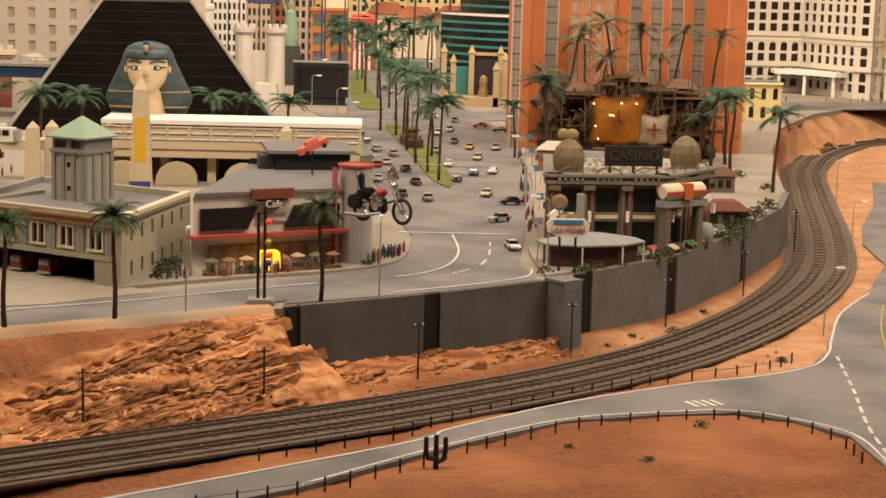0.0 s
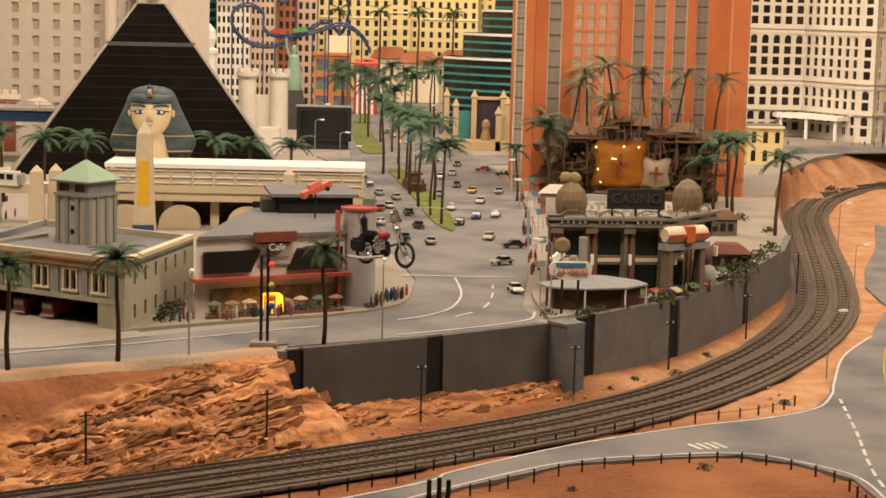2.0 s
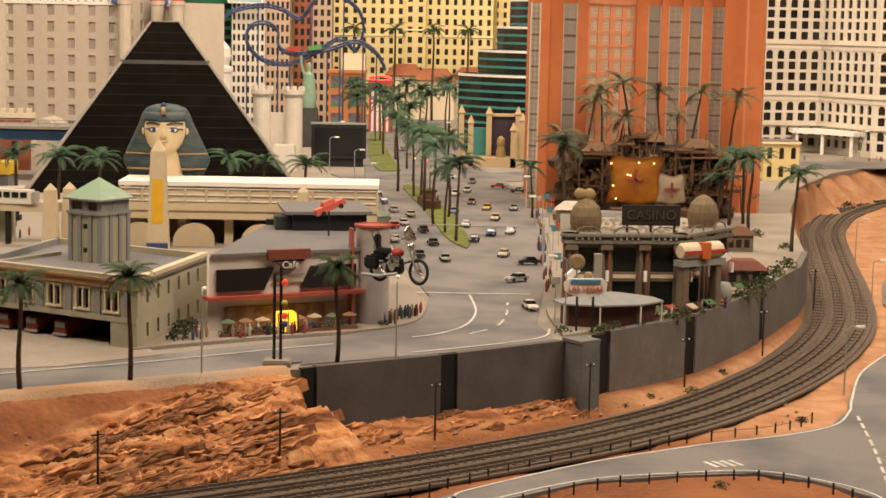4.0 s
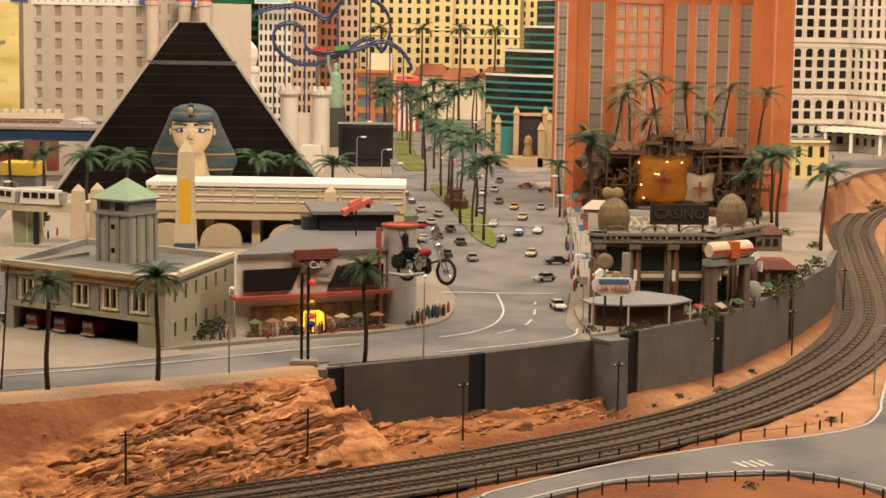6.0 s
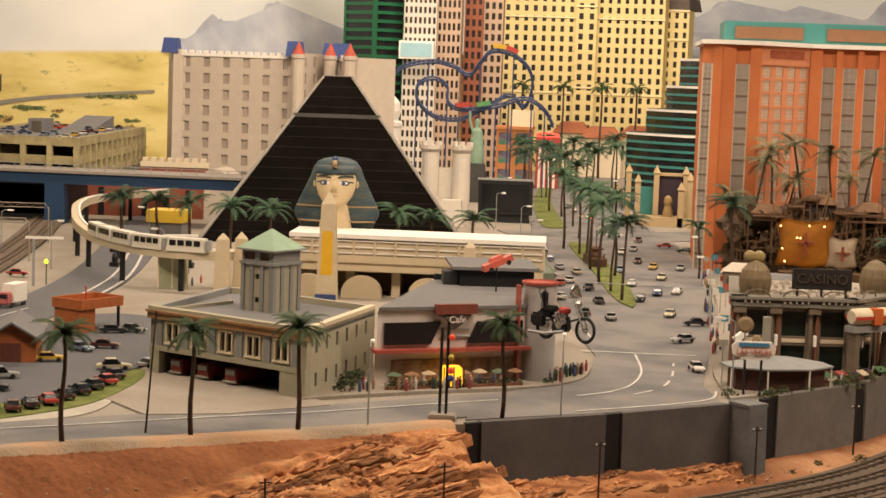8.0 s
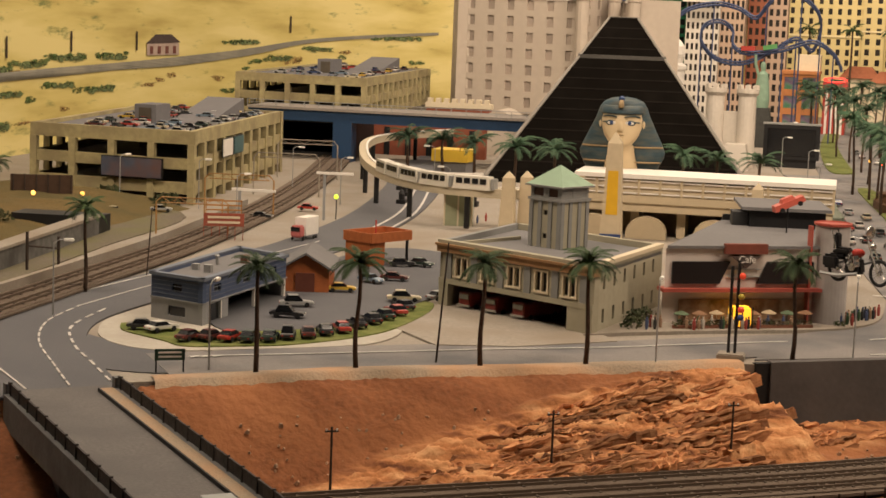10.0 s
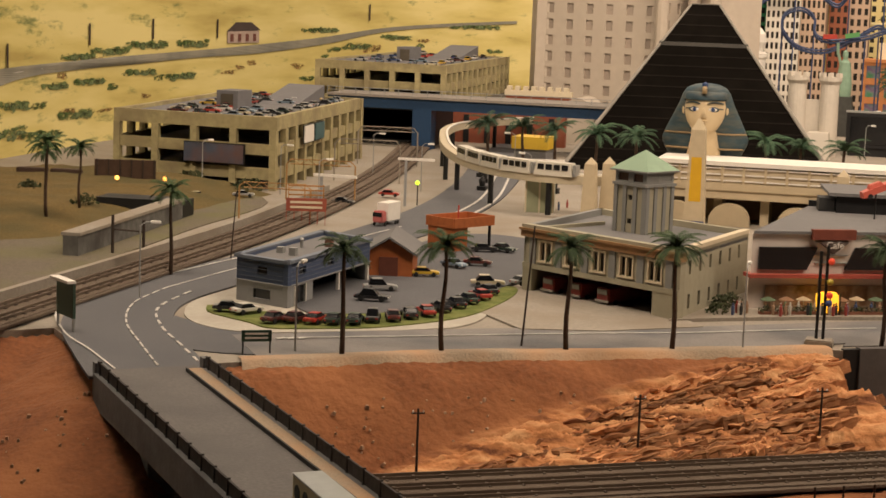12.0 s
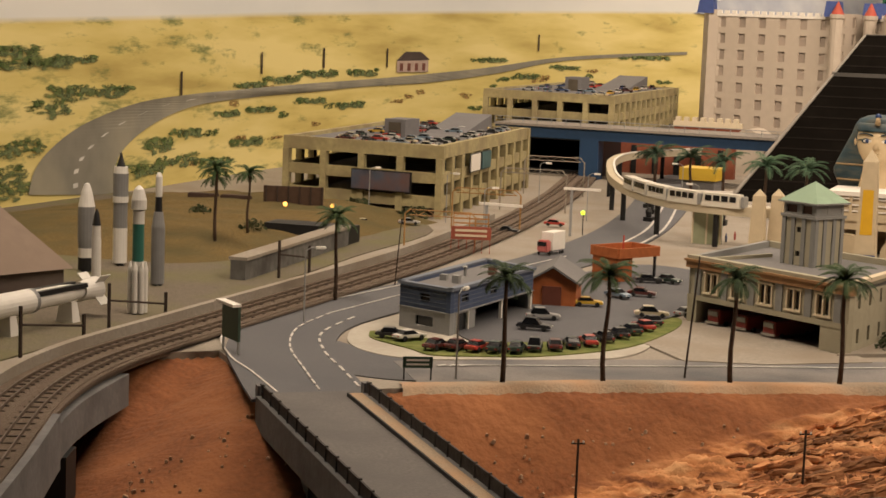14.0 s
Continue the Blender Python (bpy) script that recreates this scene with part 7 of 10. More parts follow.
block(cw_, "coping", -0.004, 0.244, -0.004, 0.034, 0.165, 0.183, CREAM)
for i in range(8):
    block(cw_, "merlon", 0.004 + i * 0.030, 0.021 + i * 0.030, -0.004, 0.034, 0.183, 0.198, CREAM)
vh = thing("vaulted_hall", -1.45, 6.35, 0, 0, "pale barrel-vaulted hall beside the pyramid", "hall")
bm = bmesh.new()
prism(bm, [(0.065 * math.cos(math.pi * i / 14), 0.085 + 0.08 * math.sin(math.pi * i / 14)) for i in range(15)] + [(-0.065, 0), (0.065, 0)], -0.2, 0.0, Matrix.Rotation(radians(90), 4, "X"))
bmesh.ops.recalc_face_normals(bm, faces=bm.faces[:])
part("vault", bm, CASTLE, vh)
block(vh, "porch", 0.09, 0.22, -0.02, 0.1, 0.0, 0.125, BLACK)
block(vh, "porch_roof", 0.08, 0.23, -0.03, 0.12, 0.125, 0.132, ROOFGREY)
ky = thing("yellow_kiosk", -1.385, 5.2, 0, 0, "pale kiosk with a yellow fascia", "kiosk")
block(ky, "body", 0.0, 0.10, 0.0, 0.10, 0.0, 0.066, ROOFGREY)
block(ky, "fascia", -0.006, 0.106, -0.008, 0.1, 0.066, 0.102, paint("yellow_fascia", (0.60, 0.40, 0.04), 0.5, 0.1, 40, 0), "yellow fascia")
el = thing("glass_lift", -1.085, 4.16, 0, 10, "pale green glazed lift shaft under the monorail", "lift")
block(el, "shaft", 0.0, 0.07, 0.0, 0.05, 0.0, 0.082, paint("green_glazing", (0.32, 0.34, 0.22), 0.35, 0.15, 40, 0.05))
for x in (0.0, 0.033, 0.066):
    block(el, "mullion", x, x + 0.004, -0.002, 0.004, 0.0, 0.084, CREAM)

# blue corner house
bh = thing("blue_house", 0, 0, 0, 0, "flat-roofed house with a blue upper storey and grey base", "house")
q0, q1, q2, q3 = (-1.188, 2.654), (-1.083, 2.615), (-1.060, 2.946), (-1.172, 3.005)
BHB = paint("blue_boards", (0.07, 0.095, 0.17), 0.7, 0.15, 80, 0.15)
BHG = paint("grey_base", (0.28, 0.28, 0.28), 0.8, 0.12, 70, 0.1)
q1b = (-1.0765, 2.706)
BHT = paint("blue_grey_trim", (0.15, 0.17, 0.21), 0.7, 0.1, 60, 0.1)
for a, b, cols, up in ((q0, q1, 1, 1), (q1, q2, 0, 3), (q2, q3, 2, 2), (q3, q0, 2, 2)):
    m, w = face(*a, *b)
    if cols:
        facade(bh, m, w, 0.038, cols, 1, 0.34 if cols == 1 else 0.2, 0.42, BHG, GLASS, 0.0, 0.008, 0.003, name="lower_wall")
    facade(bh, m, w, 0.076, up, 1, 0.20 if up < 3 else 0.24, 0.34, BHB, GLASS, 0.038, 0.008, 0.003, name="upper_wall")
    for z in (0.045, 0.052, 0.059, 0.066):
        at_face(bh, "board_joint", m, 0.001, w - 0.001, -0.0008, 0.001, z, z + 0.0006, BHT)
    at_face(bh, "cornice", m, -0.003, w + 0.003, -0.004, 0.008, 0.074, 0.079, BHT)
    at_face(bh, "string_course", m, -0.002, w + 0.002, -0.002, 0.004, 0.0365, 0.0385, BHG)
m, w = face(*q1, *q1b)
facade(bh, m, w, 0.038, 1, 1, 0.42, 0.78, BHG, GLASS, 0.0, 0.008, 0.003, name="lower_wall")
at_face(bh, "door_frame", m, w * 0.26, w * 0.29, -0.002, 0.003, 0.003, 0.035, WHITE)
at_face(bh, "door_frame", m, w * 0.71, w * 0.74, -0.002, 0.003, 0.003, 0.035, WHITE)
# open carport under the back half; a black sheet stands for its shade
m, w = face(*q1b, *q2)
at_face(bh, "carport_shade", m, 0.0, w, 0.07, 0.074, 0.0, 0.038, BLACK)
at_face(bh, "carport_side", m, 0.0, 0.004, 0.0, 0.07, 0.0, 0.038, BHG)
for u in (0.45, 0.97):
    at_face(bh, "carport_post", m, w * u, w * u + 0.005, 0.0, 0.005, 0.0, 0.038, WHITE)
bm = bmesh.new()
prism(bm, [q0, q1, q2, q3], 0.068, 0.071)
part("roof", bm, ROOFGREY, bh, "grey felt roof")
RUST = paint("rust_vent", (0.18, 0.09, 0.06), 0.8, 0.2, 80, 0.1)
for x, y, h, mat in ((-1.15, 2.75, 0.010, STEEL), (-1.12, 2.73, 0.013, STEEL), (-1.105, 2.86, 0.014, RUST)):
    block(bh, "roof_vent", x - 0.006, x + 0.006, y - 0.006, y + 0.006, 0.071, 0.071 + h, mat)
bm = bmesh.new()
lathe(bm, [(0.003, 0.071), (0.003, 0.085), (0.005, 0.086), (0.002, 0.089)], 8, pose(-1.14, 2.82, 0))
part("roof_pipe", bm, STEEL, bh)
# orange shed and the petrol canopy
SHED = paint("orange_boards", (0.36, 0.105, 0.03), 0.75, 0.18, 80, 0.2)
sd = thing("orange_shed", -1.043, 3.005, 0.005, 14, "orange boarded shed with a grey gable roof", "shed")
bm = bmesh.new()
prism(bm, [(-0.042, 0.0), (0.042, 0.0), (0.042, 0.040), (0.0, 0.066), (-0.042, 0.040)], -0.15, 0.0, Matrix.Rotation(radians(90), 4, "X"))
bmesh.ops.recalc_face_normals(bm, faces=bm.faces[:])
part("body", bm, SHED, sd)
for s in (-1, 1):
    bm = bmesh.new()
    vs = [bm.verts.new(v) for v in ((0, -0.008, 0.068), (0, 0.158, 0.068), (s * 0.050, 0.158, 0.038), (s * 0.050, -0.008, 0.038), (0, -0.008, 0.072), (0, 0.158, 0.072), (s * 0.050, 0.158, 0.042), (s * 0.050, -0.008, 0.042))]
    for q in ((0, 1, 2, 3), (4, 7, 6, 5), (0, 3, 7, 4), (1, 5, 6, 2), (2, 6, 7, 3), (0, 4, 5, 1)):
        bm.faces.new([vs[i] for i in q])
    bmesh.ops.recalc_face_normals(bm, faces=bm.faces[:])
    part("roof", bm, ROOFGREY, sd)
block(sd, "door", -0.018, 0.016, -0.003, 0.001, 0.0, 0.034, paint("dark_red_door", (0.12, 0.035, 0.02), 0.7, 0.2, 60, 0.1))
pn = thing("canopy", -1.035, 3.43, 0.0, 62, "open orange canopy frame with a fascia", "canopy")
for y in (-0.045, 0.045):
    block(pn, "fascia", -0.085, 0.085, y - 0.003, y + 0.003, 0.048, 0.066, SHED)
for x in (-0.085, 0.085):
    block(pn, "fascia", x - 0.003, x + 0.003, -0.045, 0.045, 0.048, 0.066, SHED)
block(pn, "roof", -0.084, 0.084, -0.043, 0.043, 0.048, 0.052, SHED)
block(pn, "kiosk", -0.084, -0.02, -0.04, 0.04, 0.0, 0.048, SHED)
for y in (-0.04, 0.04):
    block(pn, "post", 0.072, 0.077, y - 0.003, y + 0.003, 0, 0.048, BLACK)
block(pn, "mast", -0.01, -0.007, -0.001, 0.002, 0.052, 0.085, RED)
pn.scale = (0.68, 0.85, 1.08)

# rockets of the space museum
RGREY = paint("rocket_grey", (0.20, 0.20, 0.20), 0.5, 0.12, 40, 0.05)
RWHITE = paint("rocket_white", (0.62, 0.60, 0.56), 0.45, 0.06, 40, 0.05)
RTEAL = paint("rocket_teal", (0.03, 0.14, 0.11), 0.5, 0.15, 40, 0.05)


def rocket(x, y, stages, label, boosters=0, z=0.002):
    th = thing("rocket", x, y, z, 0, label, "rocket", "museum rockets")
    for prof_, mat in stages:
        bm = bmesh.new()
        lathe(bm, prof_, 16)
        part("stage", bm, mat, th, smooth=False)
    for i in range(boosters):
        a = 2 * math.pi * i / boosters + 0.4
        bm = bmesh.new()
        lathe(bm, [(0.0045, 0.003), (0.0045, 0.075), (0.001, 0.088)], 10, pose(0.0125 * math.cos(a), 0.0125 * math.sin(a), 0))
        part("booster", bm, RWHITE, th)
    for i in range(4):
        a = math.pi / 2 * i
        bm = bmesh.new()
        lathe(bm, [(0.004, 0.0), (0.002, 0.008)], 8, pose(0.006 * math.cos(a), 0.006 * math.sin(a), 0))
        part("nozzle", bm, BLACK, th)
    return th


rocket(-1.935, 2.87, [([(0.015, 0.004), (0.015, 0.028)], BLACK), ([(0.0152, 0.028), (0.0152, 0.046)], RWHITE), ([(0.0148, 0.046), (0.0165, 0.06), (0.0165, 0.125)], RGREY), ([(0.0162, 0.125), (0.010, 0.155), (0.005, 0.168), (0.001, 0.17)], RWHITE)], "grey and white rocket standing in the museum yard")
rocket(-1.93, 2.98, [([(0.014, 0.006), (0.014, 0.075)], RWHITE), ([(0.014, 0.075), (0.014, 0.125)], RGREY), ([(0.0155, 0.125), (0.0155, 0.137)], RWHITE), ([(0.015, 0.137), (0.015, 0.182)], RGREY), ([(0.0148, 0.182), (0.013, 0.195)], RWHITE), ([(0.009, 0.195), (0.003, 0.215), (0.002, 0.222)], BLACK)], "tall grey and white rocket with a black tip")
rocket(-1.597, 2.51, [([(0.0095, 0.004), (0.0095, 0.088)], RWHITE), ([(0.0095, 0.088), (0.0095, 0.150)], RTEAL), ([(0.0098, 0.150), (0.0098, 0.172)], RWHITE), ([(0.0128, 0.174), (0.0128, 0.190), (0.008, 0.207), (0.002, 0.213)], RWHITE)], "white and teal rocket with side boosters", 7)
rocket(-1.735, 2.80, [([(0.0125, 0.004), (0.0125, 0.108), (0.008, 0.136)], RGREY), ([(0.007, 0.136), (0.006, 0.163)], BLACK), ([(0.0062, 0.163), (0.0062, 0.200), (0.003, 0.207)], RWHITE)], "slim grey rocket with a white tip")
rocket(-1.785, 2.675, [([(0.0085, 0.004), (0.0085, 0.095)], RWHITE), ([(0.0075, 0.095), (0.0075, 0.118)], RWHITE), ([(0.008, 0.118), (0.004, 0.140), (0.001, 0.147)], BLACK)], "small white rocket with a black tip")
mu = thing("museum_hall", -2.02, 2.55, 0.002, 12, "brown museum hall with a large faceted roof", "museum")
MUR = paint("museum_roof", (0.20, 0.15, 0.115), 0.8, 0.1, 60, 0.1)
MUW = paint("museum_wall", (0.13, 0.10, 0.085), 0.8, 0.15, 60, 0.1)
hexa = [(0.225 * math.cos(radians(a)), 0.165 * math.sin(radians(a))) for a in (8, 60, 120, 172, 235, 305)]
bm = bmesh.new()
prism(bm, [(x * 0.97, y * 0.97) for x, y in hexa], 0.0, 0.046)
part("wall", bm, MUW, mu)
bm = bmesh.new()
lo = [bm.verts.new((x * 1.05, y * 1.05, 0.046)) for x, y in hexa]
hi = [bm.verts.new((x * 0.42, y * 0.30 + 0.02, 0.148)) for x, y in hexa]
for i in range(6):
    bm.faces.new((lo[i], lo[(i + 1) % 6], hi[(i + 1) % 6], hi[i]))
bm.faces.new(hi)
bm.faces.new(lo[::-1])
part("roof", bm, MUR, mu, "brown faceted roof")
bm = bmesh.new()
box(bm, -0.05, 0.06, -0.03, 0.05, 0.148, 0.154)
part("roof_crown", bm, MUW, mu)
bm = bmesh.new()
vs = [bm.verts.new(v) for v in ((-0.09, -0.150, 0.062), (-0.02, -0.150, 0.062), (-0.035, -0.098, 0.118), (-0.065, -0.098, 0.118))]
bm.faces.new(vs)
part("skylight", bm, GLASS, mu)
lr = thing("lying_rocket", -1.650, 2.265, 0.002, 88, "white rocket lying on concrete cradles", "rocket")
for x0, x1, r0, r1, mat in ((-0.55, -0.16, 0.030, 0.030, RWHITE), (-0.16, -0.10, 0.030, 0.026, RWHITE), (-0.10, 0.02, 0.026, 0.026, RWHITE), (0.02, 0.03, 0.0265, 0.0265, RGREY), (0.03, 0.14, 0.021, 0.021, RWHITE), (0.14, 0.20, 0.021, 0.015, RWHITE), (0.20, 0.26, 0.020, 0.026, RWHITE)):
    bm = bmesh.new()
    lathe(bm, [(r0, x0), (r1, x1)], 20, Matrix.Translation((0, 0, 0.062)) @ Matrix.Rotation(radians(90), 4, "Y"))
    part("stage", bm, mat, lr)
for y in (-0.016, 0.016):
    block(lr, "stripe", 0.03, 0.20, y - 0.006, y + 0.006, 0.072, 0.082, BLACK)
for x in (-0.30, -0.05, 0.16):
    block(lr, "cradle", x - 0.014, x + 0.014, -0.022, 0.022, 0.0, 0.045, RWHITE, top=0.7)
for a in (45, 135, 225, 315):
    bm = bmesh.new()
    box(bm, 0.235, 0.27, -0.001, 0.001, 0.02, 0.045, Matrix.Translation((0, 0, 0.062)) @ Matrix.Rotation(radians(a), 4, "X"))
    part("fin", bm, RWHITE, lr)
lr.scale = (0.74, 0.74, 0.74)
# catenary gantries of the yard
for x, y, rz, w in ((-1.555, 2.36, 60, 0.10), (-1.535, 2.10, 70, 0.11), (-1.60, 3.02, 70, 0.08)):
    gt_ = thing("yard_gantry", x, y, 0, rz, "rusty brown gantry with two posts and a lattice beam", "gantry", "yard gantries")
    for dx in (0, w):
        block(gt_, "post", dx - 0.002, dx + 0.002, -0.002, 0.002, 0, 0.075 - dx * 0.2, WOODPOLE)
    bm = bmesh.new()
    tube(bm, [(0, 0, 0.048), (w, 0, 0.036)], 0.0018)
    part("beam", bm, WOODPOLE, gt_)
# billboard seen from behind, wagons and the concrete cutting
bb = thing("billboard", -2.06, 3.98, 0.0, 20, "brown billboard seen from behind on a wooden frame", "billboard")
block(bb, "board", -0.075, 0.075, -0.004, 0.004, 0.022, 0.080, paint("board_back", (0.07, 0.04, 0.025), 0.9, 0.2, 80, 0.2))
for i in range(6):
    block(bb, "strut", -0.07 + i * 0.028, -0.067 + i * 0.028, -0.008, -0.004, 0.0, 0.082, WOODPOLE)
for i, s in enumerate((0.0, 0.085)):
    wg = thing("goods_wagon", -2.30 + s, 3.95 + s * 0.2, 0.004, 12, "brown goods wagon behind the palms", "wagon", "wagons")
    part("body", bbox(-0.038, 0.038, -0.014, 0.014, 0.014, 0.045, 0.002), paint("wagon_brown", (0.06, 0.035, 0.025), 0.8, 0.2, 80, 0.1), wg)
    for x in (-0.026, 0.026):
        part("bogie", bbox(x - 0.008, x + 0.008, -0.012, 0.012, 0.0, 0.014), BLACK, wg)
ck = thing("cutting_wall", -1.635, 2.95, 0, 97, "grey concrete retaining wall of a cutting", "wall")
block(ck, "wall", 0.0, 0.62, 0.0, 0.03, 0.0, 0.040, paint("stained_concrete", (0.15, 0.145, 0.135), 0.85, 0.3, 60, 0.2, second=(0.07, 0.065, 0.06), patch=16))
block(ck, "coping", 0.0, 0.62, -0.004, 0.034, 0.040, 0.046, CONCRETE)
# solid black block in place of a dark, unlit opening
block(ck, "portal", 0.62, 0.70, 0.0, 0.2, 0.0, 0.040, BLACK)
# brown grassy rise behind the rockets
bm = bmesh.new()
n = 40
vs = [[None] * n for _ in range(n)]
for j in range(n):
    for i in range(n):
        x, y = -2.70 + 1.05 * i / (n - 1), 2.9 + 1.25 * j / (n - 1)
        k = max(0, math.sin(math.pi * min(1, max(0, (i - 2) / (n - 5))))) ** 0.6 * min(1, max(0, (j - 1) / 14)) ** 1.2 * min(1, (n - 1 - i) / 8)
        vs[j][i] = bm.verts.new((x, y, -0.005 + 0.045 * k + 0.006 * k * fbm(x * 12, y * 12, 1)))
for j in range(n - 1):
    for i in range(n - 1):
        bm.faces.new((vs[j][i], vs[j][i + 1], vs[j + 1][i + 1], vs[j + 1][i]))
tagged(part("grass_bank", bm, paint("dry_grass", (0.155, 0.105, 0.034), 0.95, 0.35, 200, 0.8, second=(0.085, 0.068, 0.024), patch=7), smooth=True), "brown dry grass bank behind the rockets", "bank", kind="structure")

# ---- middle of the boulevard ----
GATEW = paint("gatehouse_plaster", (0.52, 0.47, 0.40), 0.7, 0.08, 60, 0.1)
wc_ = thing("white_gatehouse", -0.615, 6.42, 0, 0, "white gatehouse with two round battlemented towers", "gatehouse")
for x in (-0.058, 0.055):
    bm = bmesh.new()
    lathe(bm, [(0.034, 0), (0.032, 0.255), (0.040, 0.268), (0.040, 0.282)], 18, pose(x, 0, 0))
    t_ = part("tower", bm, GATEW, wc_)
    for i in range(8):
        a = 2 * math.pi * i / 8
        bm = bmesh.new()
        box(bm, -0.007, 0.007, -0.004, 0.004, 0.282, 0.296, pose(x + 0.036 * math.cos(a), 0.036 * math.sin(a), 0, 0, 0, math.degrees(a) + 90))
        part("merlon", bm, GATEW, t_)
block(wc_, "wall", -0.06, 0.06, 0.0, 0.03, 0, 0.20, GATEW)
block(wc_, "lean_wall", -0.02, 0.08, -0.12, 0.0, 0, 0.09, GATEW, top=0.7)
sc = thing("video_screen", -0.405, 6.56, 0, 2, "large black outdoor video screen on a base", "screen")
block(sc, "screen", -0.10, 0.10, -0.006, 0.03, 0.03, 0.155, BLACK)
block(sc, "display", -0.086, 0.086, -0.008, -0.005, 0.044, 0.142, GLASS)
block(sc, "base", -0.09, 0.09, 0.0, 0.04, 0, 0.03, BLACK)
block(sc, "top_edge", -0.104, 0.104, -0.008, 0.034, 0.155, 0.161, FGREY)
STA = paint("verdigris_statue", (0.22, 0.33, 0.24), 0.7, 0.12, 50, 0.1)
stt = thing("green_statue", -0.60, 7.6, 0, 0, "verdigris robed statue on a dark stone pedestal", "statue")
bm = bmesh.new()
box(bm, -0.05, 0.05, -0.05, 0.05, 0.0, 0.11, mi=1, top=0.9)
box(bm, -0.042, 0.042, -0.042, 0.042, 0.11, 0.165, mi=1, top=0.85)
lathe(bm, [(0.030, 0.165), (0.033, 0.20), (0.028, 0.26), (0.022, 0.305), (0.009, 0.318), (0.012, 0.335), (0.010, 0.350), (0.002, 0.356)], 14)
tube(bm, [(-0.018, 0, 0.30), (-0.032, 0, 0.345), (-0.034, 0, 0.385)], 0.006)
part("statue", bm, [STA, paint("dark_stone", (0.05, 0.05, 0.045), 0.8, 0.2, 50, 0.1)], stt)
BOOK = paint("orange_shopfront", (0.42, 0.17, 0.06), 0.75, 0.12, 60, 0.1)
tr = thing("orange_shop", -0.585, 8.6, 0, 0, "orange shop building with colourful displays", "shop")
facade(tr, Matrix.Identity(4), 0.17, 0.285, 2, 3, 0.72, 0.66, BOOK, paint("shop_display", (0.14, 0.10, 0.16), 0.5, 1.0, 30, 0, second=(0.05, 0.16, 0.08), patch=30), 0.02, 0.2, 0.005)
block(tr, "cornice", -0.005, 0.175, -0.01, 0.2, 0.285, 0.30, BOOK)
block(tr, "tower", 0.06, 0.17, 0.06, 0.2, 0.30, 0.375, CREAM)
rs = thing("striped_hall", -0.395, 8.7, 0, 0, "white and red striped hall front", "shop")
for i in range(9):
    block(rs, "stripe", i * 0.012, i * 0.012 + 0.012, 0, 0.2, 0, 0.22 - 0.01 * (i % 3), WHITE if i % 2 else RED)
block(rs, "fascia", -0.004, 0.112, -0.008, 0.2, 0.22, 0.25, paint("fascia_red", (0.5, 0.06, 0.05), 0.5, 0.1, 50, 0))
TILE = paint("terracotta", (0.34, 0.12, 0.06), 0.85, 0.15, 90, 0.3)
for x0, x1, y, z in ((-0.36, -0.16, 10.0, 0.24), (-0.20, 0.02, 9.9, 0.22), (0.0, 0.30, 10.0, 0.23)):
    vl = thing("low_villa", (x0 + x1) / 2, y, 0, 0, "low villa with a terracotta tile roof", "house", "villas")
    w = (x1 - x0) / 2
    block(vl, "wall", -w, w, 0, 0.2, 0, z, CREAM)
    for i in range(4):
        block(vl, "window", -w + 0.02 + i * 0.045, -w + 0.035 + i * 0.045, -0.003, 0.001, z * 0.6, z * 0.8, PANE)
    bm = bmesh.new()
    box(bm, -w - 0.01, w + 0.01, -0.02, 0.22, z, z + 0.06, top=0.55)
    part("roof", bm, TILE, vl)
ar = thing("temple_gate", 0.155, 6.78, 0, 0, "sandstone gate with pointed pillars and a dark arch", "gate")
SANDST = paint("sandstone", (0.42, 0.31, 0.17), 0.8, 0.12, 60, 0.15)
for x, y, h in ((-0.11, -0.05, 0.20), (-0.075, -0.10, 0.165), (-0.005, 0.0, 0.195), (0.105, 0.0, 0.195), (0.085, -0.10, 0.14), (0.12, -0.06, 0.175)):
    bm = bmesh.new()
    box(bm, x - 0.010, x + 0.010, y - 0.010, y + 0.010, 0, h)
    p_ = part("pillar", bm, SANDST, ar)
    bm = bmesh.new()
    box(bm, x - 0.014, x + 0.014, y - 0.014, y + 0.014, h, h + 0.03, top=0.05)
    part("spire", bm, SANDST, p_)
block(ar, "arch_panel", 0.005, 0.095, 0.02, 0.05, 0.0, 0.185, paint("plum_panel", (0.035, 0.02, 0.03), 0.6, 0.3, 40, 0.05))
block(ar, "arch_lintel", -0.01, 0.11, 0.01, 0.05, 0.185, 0.195, SANDST)
block(ar, "side_panel", -0.075, -0.01, 0.02, 0.05, 0.0, 0.14, TEAL)
block(ar, "plinth", -0.12, 0.13, -0.11, 0.06, 0.0, 0.035, SANDST)
bm = bmesh.new()
lathe(bm, [(0.020, 0.035), (0.018, 0.055), (0.013, 0.075), (0.016, 0.09), (0.014, 0.105), (0.004, 0.115)], 12, pose(0.04, -0.05, 0))
part("guardian_figure", bm, paint("old_gold", (0.30, 0.20, 0.08), 0.6, 0.2, 60, 0.1), ar)

# white onion dome
od = thing("onion_dome", -0.955, 7.45, 0.015, 0, "white onion dome tower with a purple spire", "tower")
bm = bmesh.new()
lathe(bm, [(0.045, 0), (0.045, 0.29), (0.052, 0.30), (0.052, 0.315), (0.034, 0.325), (0.044, 0.36), (0.040, 0.395), (0.02, 0.42), (0.004, 0.432)], 18)
part("tower", bm, WHITE, od, smooth=False)
bm = bmesh.new()
